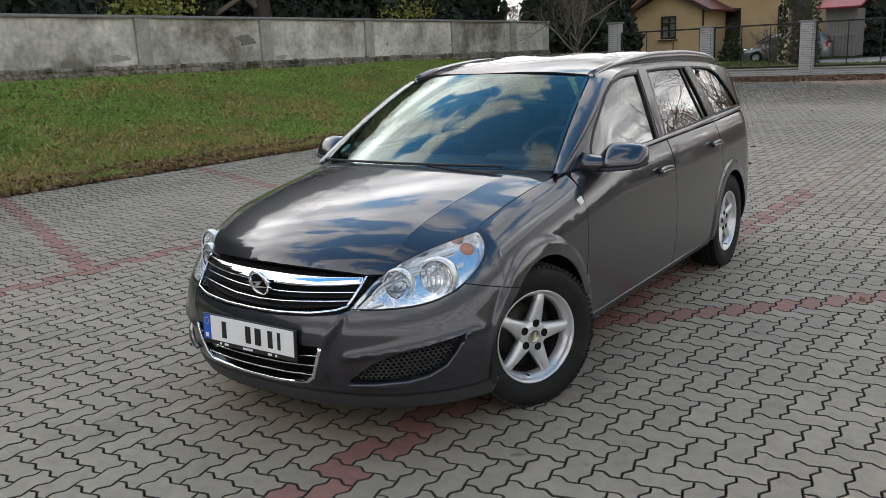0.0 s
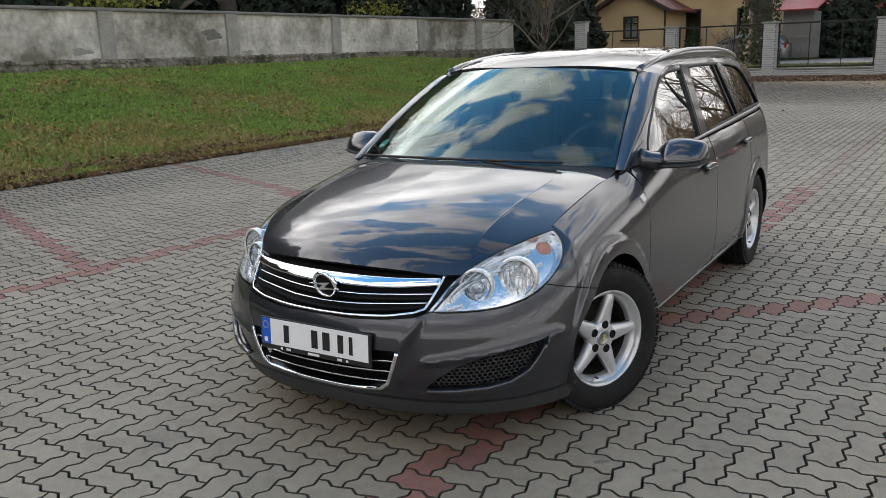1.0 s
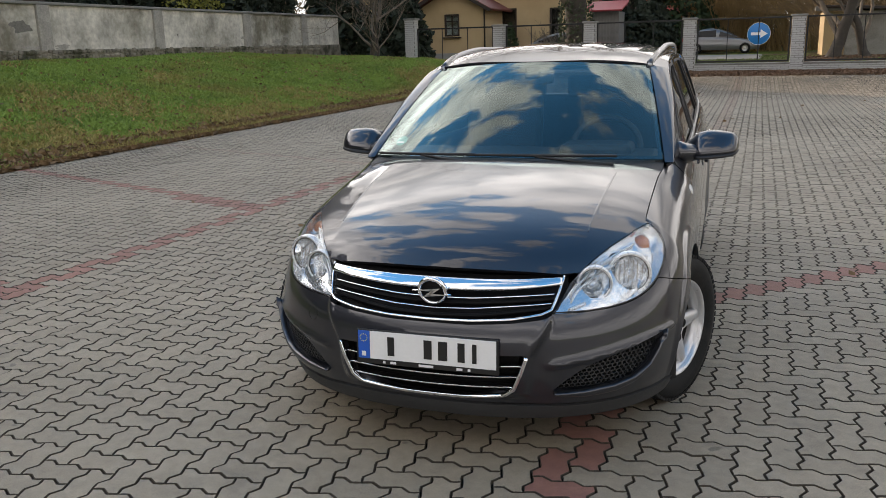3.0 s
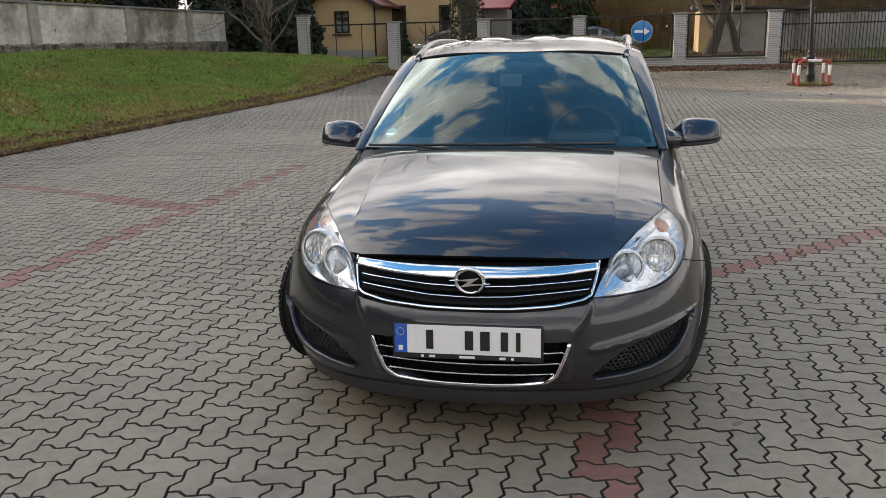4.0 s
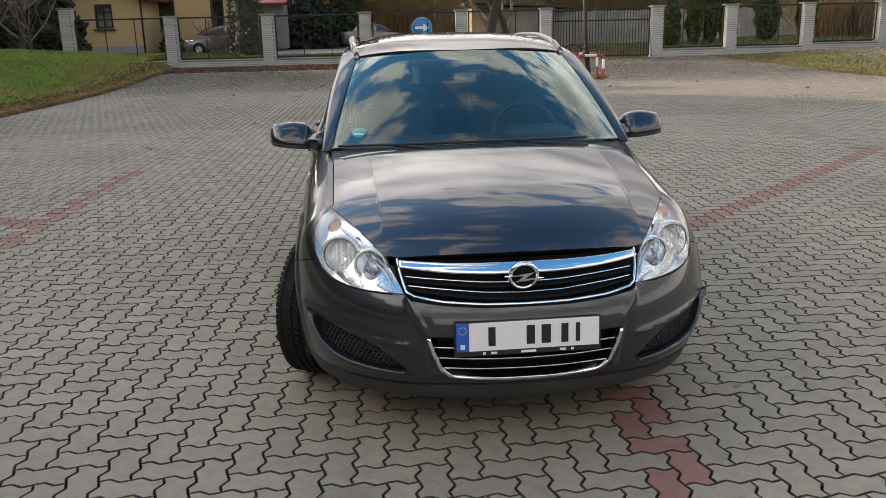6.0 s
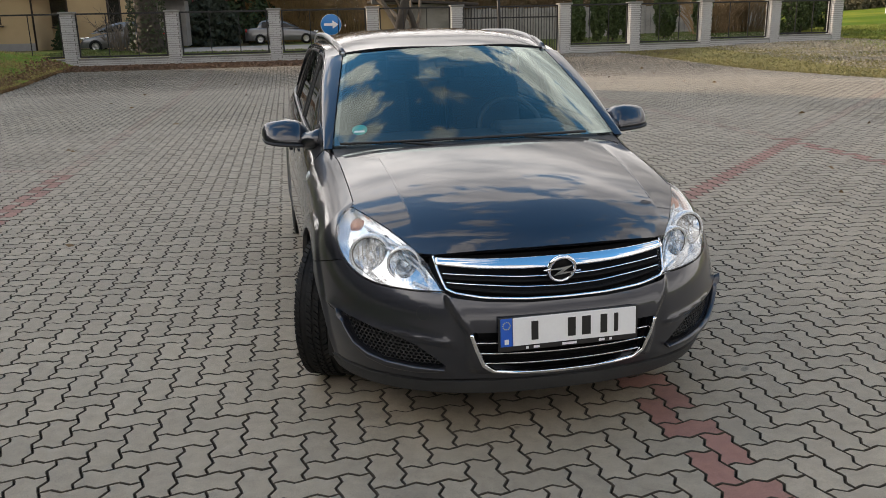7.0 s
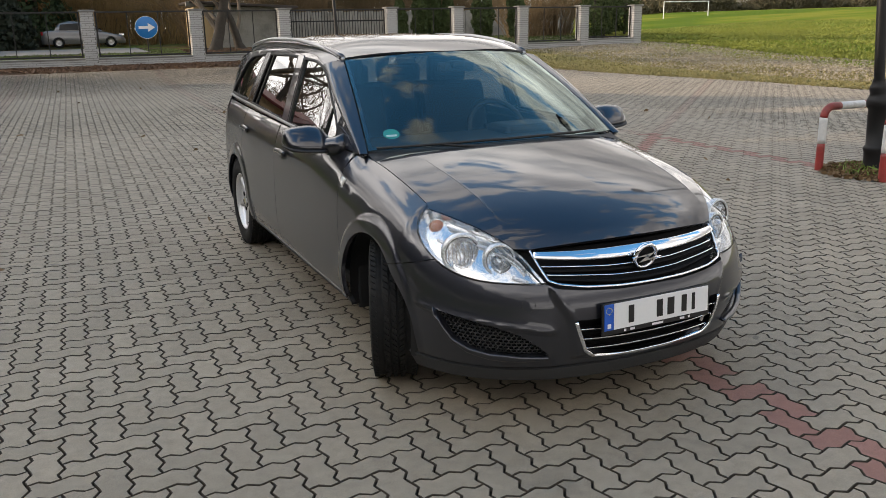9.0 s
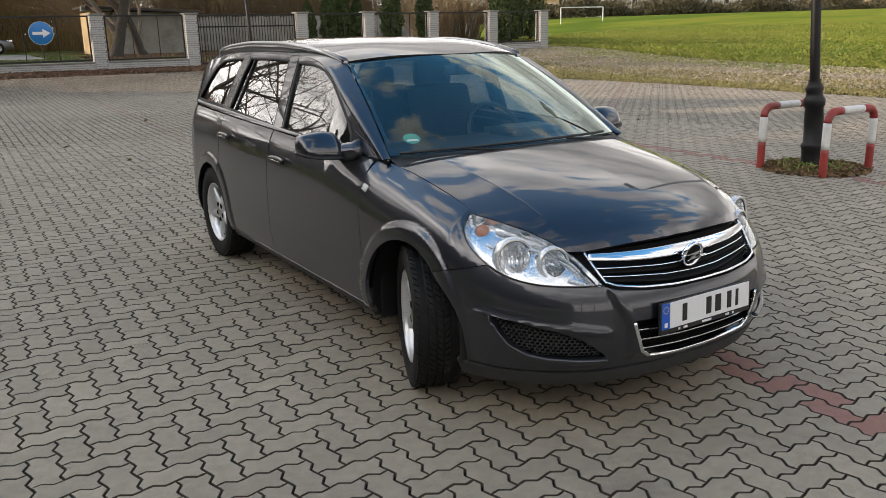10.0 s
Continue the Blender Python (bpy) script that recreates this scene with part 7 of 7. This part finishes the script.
part("leaves", quads("leaves", np.stack([gx, gy, ground_z(np.minimum(gx, EDGE_X - 0.02), gy) + 0.03 + 0.07 * r.rand(n) * np.clip((EDGE_X - gx) / 0.3, 0.1, 1)], 1), 0.075, LEAF, 16, 1.3, flat=0.6), LEAF, turf)
n = 120000
gx = EDGE_X - 9.6 * r.rand(n) ** 1.5
gy = 3.0 + 31 * r.rand(n) ** 1.2
thick = np.sin(gx * 1.7 + 0.6 * gy) + np.sin(gy * 1.1 - 0.8 * gx) + np.sin(gy * 2.9 + gx * 2.3) * 0.7
keep = thick + r.normal(0, 0.7, n) > np.clip((EDGE_X - gx) / (1.1 + 2.0 * (1 - smooth((gy - 12) / 9))) - 0.8, -0.8, 2.5)
gx, gy = gx[keep], gy[keep]
part("dry_blades", quads("dry_blades", np.stack([gx, gy, ground_z(gx, gy) + 0.045], 1), 0.032, material("dry_grass_blades", (0.29, 0.235, 0.080), rough=0.9, vary=0.45, scale=0.9, fine=12, island=1.3), 23, 4.5, droop=-0.6), None, turf)
n = 1100
gx = EDGE_X - 9.0 * r.rand(n)
gy = 3 + 29 * r.rand(n)
part("leaves", quads("leaves", np.stack([gx, gy, ground_z(gx, gy) + 0.06], 1), 0.07, LEAF, 17, 1.3, flat=0.6), LEAF, turf)
tufts = thing("meadow_grass", Matrix(), "uneven green meadow grass beyond the gravel", "grass", kind="stuff")
n = 80000
gx = 20 + 36 * r.rand(n) ** 1.5
gy = 4 + 58 * r.rand(n)
part("blades", quads("blades", np.stack([gx, gy, ground_z(gx, gy) + 0.05], 1), 0.05, material("meadow_blades", (0.165, 0.185, 0.03), rough=0.85, vary=0.4, scale=0.35, fine=3, island=0.9), 33, 2.4, droop=-0.8), None, tufts)
strip = thing("gravel_strip", Matrix(), "loose gravel and dry straw beside the paving", "gravel", kind="stuff")
n = 26000
gx = GRAVEL_X + 1.5 + 7.5 * r.rand(n)
gy = 6 + 34 * r.rand(n)
part("stones", quads("stones", np.stack([gx, gy, ground_z(gx, gy) + 0.012], 1), 0.048, material("pale_gravel", (0.30, 0.262, 0.205), rough=0.95, vary=0.4, scale=0.5, fine=10, island=1.5), 21, 1.3, flat=0.5), None, strip)
n = 16000
gy = 5 + 26 * r.rand(n)
gx = GRAVEL_X - 0.1 - 0.13 * np.maximum(0, gy - 15) + 4.5 * r.rand(n) ** 1.6
part("straw", quads("straw", np.stack([gx, gy, ground_z(gx, gy) + 0.015], 1), 0.032, material("dry_straw", (0.175, 0.155, 0.062), rough=0.9, vary=0.5, scale=0.5, fine=10, island=1.2), 22, 2.2, droop=-0.7), None, strip)
litter = thing("leaf_litter", Matrix(), "brown fallen leaves along and behind the fence plinth", "leaves", kind="stuff")
n = 16000
gx = -11.5 + 15.2 * r.rand(n)
gy = 28.5 + 2.25 * r.rand(n) ** 0.7
gx[::4], gy[::4] = 0.0 + 6.6 * r.rand(len(gx[::4])), FENCE_Y + 0.4 + 9 * r.rand(len(gx[::4]))
part("leaves", quads("leaves", np.stack([gx, gy, ground_z(gx, gy) + 0.008 + 0.03 * r.rand(n)], 1), 0.065, material("wet_leaf_litter", (0.118, 0.070, 0.043), rough=0.95, vary=0.5, scale=2, fine=20, island=1.5), 18, 1.3, flat=0.5), None, litter)
verge = thing("grass", Matrix(), "short grass behind the street fence", "grass", kind="stuff")
n = 30000
gx, gy = -13 + 32 * r.rand(n), FENCE_Y + 0.4 + 11 * r.rand(n) ** 1.3
keep = ~((gx > -9.6) & (gx < -1.5) & (gy > 36.4)) & ~((gx > -0.2) & (gx < 6.4))
gx, gy = gx[keep], gy[keep]
part("blades", quads("blades", np.stack([gx, gy, ground_z(gx, gy) + 0.03], 1), 0.045, material("verge_grass", (0.085, 0.115, 0.03), rough=0.85, vary=0.4, scale=0.9, fine=12, island=1.0), 19, 2.6, droop=-1.0), None, verge)
stray = thing("fallen_leaves", Matrix(), "a few dry brown leaves scattered on the paving", "leaves", kind="stuff")
n = 60
gx, gy = -9.5 + 17 * r.rand(n), 4.5 + 23 * r.rand(n)
part("leaves", quads("leaves", np.stack([gx, gy, ground_z(gx, gy) + 0.008], 1), 0.06, LEAF, 27, 1.4, flat=0.8), LEAF, stray)
# ---- herringbone paving ----
def paver_material(name, colour, stain):
    """Cast concrete: a tone of its own for each stone, mottling, sandy grain and darker stains across the yard."""
    m = bpy.data.materials.new(name)
    m.use_nodes = True
    n, l = m.node_tree.nodes, m.node_tree.links
    b = n["Principled BSDF"]
    b.inputs["Specular IOR Level"].default_value = 0.5
    geo, info = n.new("ShaderNodeNewGeometry"), n.new("ShaderNodeObjectInfo")

    def field(scale, detail, lo, hi, rough=0.5):
        t, r = n.new("ShaderNodeTexNoise"), n.new("ShaderNodeMapRange")
        t.inputs["Scale"].default_value, t.inputs["Detail"].default_value, t.inputs["Roughness"].default_value = scale, detail, rough
        l.new(geo.outputs["Position"], t.inputs["Vector"])
        r.inputs["From Min"].default_value, r.inputs["From Max"].default_value = 0.32, 0.68
        r.inputs["To Min"].default_value, r.inputs["To Max"].default_value = lo, hi
        l.new(t.outputs["Fac"], r.inputs["Value"])
        return r.outputs[0], t.outputs["Fac"]

    def spread(out, lo, hi):
        r = n.new("ShaderNodeMapRange")
        r.inputs["To Min"].default_value, r.inputs["To Max"].default_value = lo, hi
        l.new(out, r.inputs["Value"])
        return r.outputs[0]

    def times(a, c):
        k = n.new("ShaderNodeMath")
        k.operation = "MULTIPLY"
        l.new(a, k.inputs[0])
        l.new(c, k.inputs[1])
        return k.outputs[0]

    grain, grain_raw = field(230, 3, 0.80, 1.20, 0.7)
    mottle, _ = field(17, 6, 0.86, 1.14, 0.65)
    wide, _ = field(0.55, 5, 0.88, 1.10)
    tone = times(times(grain, mottle), times(wide, times(spread(geo.outputs["Random Per Island"], 0.90, 1.10), spread(info.outputs["Random"], 0.92, 1.08))))
    dirt = n.new("ShaderNodeTexNoise")
    dirt.inputs["Scale"].default_value, dirt.inputs["Detail"].default_value, dirt.inputs["Roughness"].default_value = 2.6, 9, 0.7
    l.new(geo.outputs["Position"], dirt.inputs["Vector"])
    cut = n.new("ShaderNodeMapRange")
    cut.inputs["From Min"].default_value, cut.inputs["From Max"].default_value, cut.inputs["To Max"].default_value = 0.55, 0.78, 0.75
    l.new(dirt.outputs["Fac"], cut.inputs["Value"])
    spot, drip, most = n.new("ShaderNodeTexNoise"), n.new("ShaderNodeMapRange"), n.new("ShaderNodeMath")      # old oil drips
    spot.inputs["Scale"].default_value, spot.inputs["Detail"].default_value = 8.0, 1.5
    l.new(geo.outputs["Position"], spot.inputs["Vector"])
    drip.inputs["From Min"].default_value, drip.inputs["From Max"].default_value, drip.inputs["To Max"].default_value = 0.745, 0.775, 1.0
    l.new(spot.outputs["Fac"], drip.inputs["Value"])
    most.operation = "MAXIMUM"
    l.new(cut.outputs[0], most.inputs[0])
    l.new(drip.outputs[0], most.inputs[1])
    mx = n.new("ShaderNodeMix")
    mx.data_type = "RGBA"
    mx.inputs["A"].default_value, mx.inputs["B"].default_value = (*colour, 1), (*stain, 1)
    l.new(most.outputs[0], mx.inputs["Factor"])
    out = n.new("ShaderNodeVectorMath")
    out.operation = "SCALE"
    l.new(mx.outputs["Result"], out.inputs[0])
    l.new(tone, out.inputs["Scale"])
    l.new(out.outputs[0], b.inputs["Base Color"])
    b.inputs["Roughness"].default_value = 0.7
    bump = n.new("ShaderNodeBump")
    bump.inputs["Distance"].default_value = 0.0018
    l.new(grain_raw, bump.inputs["Height"])
    l.new(bump.outputs[0], b.inputs["Normal"])
    return m


PAVER = paver_material("grey_paver", (0.270, 0.228, 0.172), (0.155, 0.135, 0.105))
PAVER_RED = paver_material("red_paver", (0.245, 0.116, 0.090), (0.16, 0.085, 0.07))
PAVER_FADED = paver_material("faded_red_paver", (0.260, 0.195, 0.148), (0.155, 0.115, 0.09))
JOINT = material("joint_dirt_and_shade", (0.062, 0.050, 0.037), rough=0.95, vary=0.3, scale=3, fine=60)
UNIT, PX0, PY0 = 0.1125, -2.165, 1.945


def paver_shape(joint):
    """Twice as long as wide, lying along x; every unit of its edge has the same S-shaped bend, so that all neighbours fit."""
    bend = ((0.0, 0.0), (0.16, 0.55), (0.33, 1.0), (0.67, -1.0), (0.84, -0.55))
    amp = 0.0115
    out = []
    for (x, y), (dx, dy), units in (((-UNIT, -UNIT / 2), (1, 0), 2), ((UNIT, -UNIT / 2), (0, 1), 1), ((UNIT, UNIT / 2), (-1, 0), 2), ((-UNIT, UNIT / 2), (0, -1), 1)):
        for u in range(units):
            for t, d in bend:
                out.append((x + dx * (u + t) * UNIT - dy * d * amp, y + dy * (u + t) * UNIT + dx * d * amp))
    return shrink(np.array(out), joint)


OUTER, INNER, MID, FAR = (paver_shape(j) for j in (0.0040, 0.0061, 0.0092, 0.0066))


def paver_mesh(turned):
    n = len(OUTER)
    rows = [(INNER, 0.0), (OUTER, -0.0014), (OUTER, -0.0175)]
    V = [((-y, x, z) if turned else (x, y, z)) for pts, z in rows for x, y in pts]
    F = [tuple(range(n))] + [(i, n + i, n + (i + 1) % n, (i + 1) % n) for i in range(n)] + [(n + i, 2 * n + i, 2 * n + (i + 1) % n, n + (i + 1) % n) for i in range(n)]
    return V, F


def dark_sides(me, V, F):
    """The stones' sides and edges are coloured dark for the joints' dirt and shade."""
    me.materials.append(JOINT)
    idx = np.array([1 if len(f) == 4 else 0 for f in F], dtype=np.int32)
    me.polygons.foreach_set("material_index", idx)


def stones(x0, x1, y0, y1):
    """Cells (lying, centre x, y, red) of the herringbone in a stretch of the plan."""
    for a in range(int((x0 - PX0) / UNIT), int((x1 - PX0) / UNIT) + 1):
        for b in range(int((y0 - PY0) / UNIT), int((y1 - PY0) / UNIT) + 1):
            k = (a - b) % 4
            if k == 0:
                cx, cy, lying = PX0 + (a + 1) * UNIT, PY0 + (b + 0.5) * UNIT, True
            elif k == 3:
                cx, cy, lying = PX0 + (a + 0.5) * UNIT, PY0 + (b + 1) * UNIT, False
            else:
                continue
            red = False
            for col in (0, -35, 42):
                red |= (a == col and lying) or (a in (col, col + 1) and not lying)
            if a - b == -17 and cx > -2.2:
                red = True
            for yl in (3.31, 6.25, 9.2):
                if cx < -5.95 and abs(cy - (yl - 0.335 * (cx + 6.0))) < 0.085:
                    red = True
            yield lying, cx, cy, red


# the far edge of the paving draws in towards the fence
pav = thing("pavement", Matrix(), "herringbone pavement of grey and red interlocking concrete stones", "pavement", kind="structure")
NEAR = (-4.3, -1.2, 0.75, 3.2)
pieces = {}
rest = {"field": ([], []), "lines": ([], []), "faded": ([], [])}
rng = np.random.RandomState(5)
for lying, cx, cy, red in stones(EDGE_X - 0.05, GRAVEL_X, -20.0, FENCE_Y - 0.5):
    if NEAR[0] < cx < NEAR[1] and NEAR[2] < cy < NEAR[3] and len(pieces) < 300:
        pieces[(cx, cy)] = (lying, red)
        continue
    if cx < 3.4 and cy > 28.5 or cx > GRAVEL_X - 0.13 * max(0.0, cy - 15.0):
        continue
    V, F = rest["field" if not red else "lines" if cy < 9.0 else "faded"]
    near = -3 < cy < 13 and -9 < cx < 5
    sv, sf = paver_mesh(not lying)
    n = len(OUTER)
    dz = float(ground_z(cx, cy)) + rng.normal(0, 0.0006)
    tilt = rng.normal(0, 0.004, 2)
    base = len(V)
    if not near:
        sv, sf = [((x, y, -0.001) if lying else (-y, x, -0.001)) for x, y in (MID if cy < 17 else FAR)], sf[:1]
    V += [(cx + p[0], cy + p[1], dz + p[2] + p[0] * tilt[0] + p[1] * tilt[1]) for p in sv]
    F += [tuple(base + i for i in f) for f in sf]
for key, nm, mat_ in (("field", "paving_field", PAVER), ("lines", "paving_lines", PAVER_RED), ("faded", "paving_lines", PAVER_FADED)):
    V, F = rest[key]
    me = mesh_of(nm, V, F, mat_, False)
    dark_sides(me, V, F)
    tagged(part(nm, me, None, pav), kind="stuff")
shapes = {}
for lying in (True, False):
    for red in (True, False):
        V, F = paver_mesh(not lying)
        shapes[(lying, red)] = mesh_of("paving_stone", V, F, PAVER_RED if red else PAVER, False)
        dark_sides(shapes[(lying, red)], V, F)
for (cx, cy), (lying, red) in sorted(pieces.items()):
    ob = new("paving_stone", shapes[(lying, red)])
    ob.parent = pav
    ob.matrix_basis = pose(cx, cy, rng.normal(0, 0.0006), rng.normal(0, 0.2), rng.normal(0, 0.2), 0)
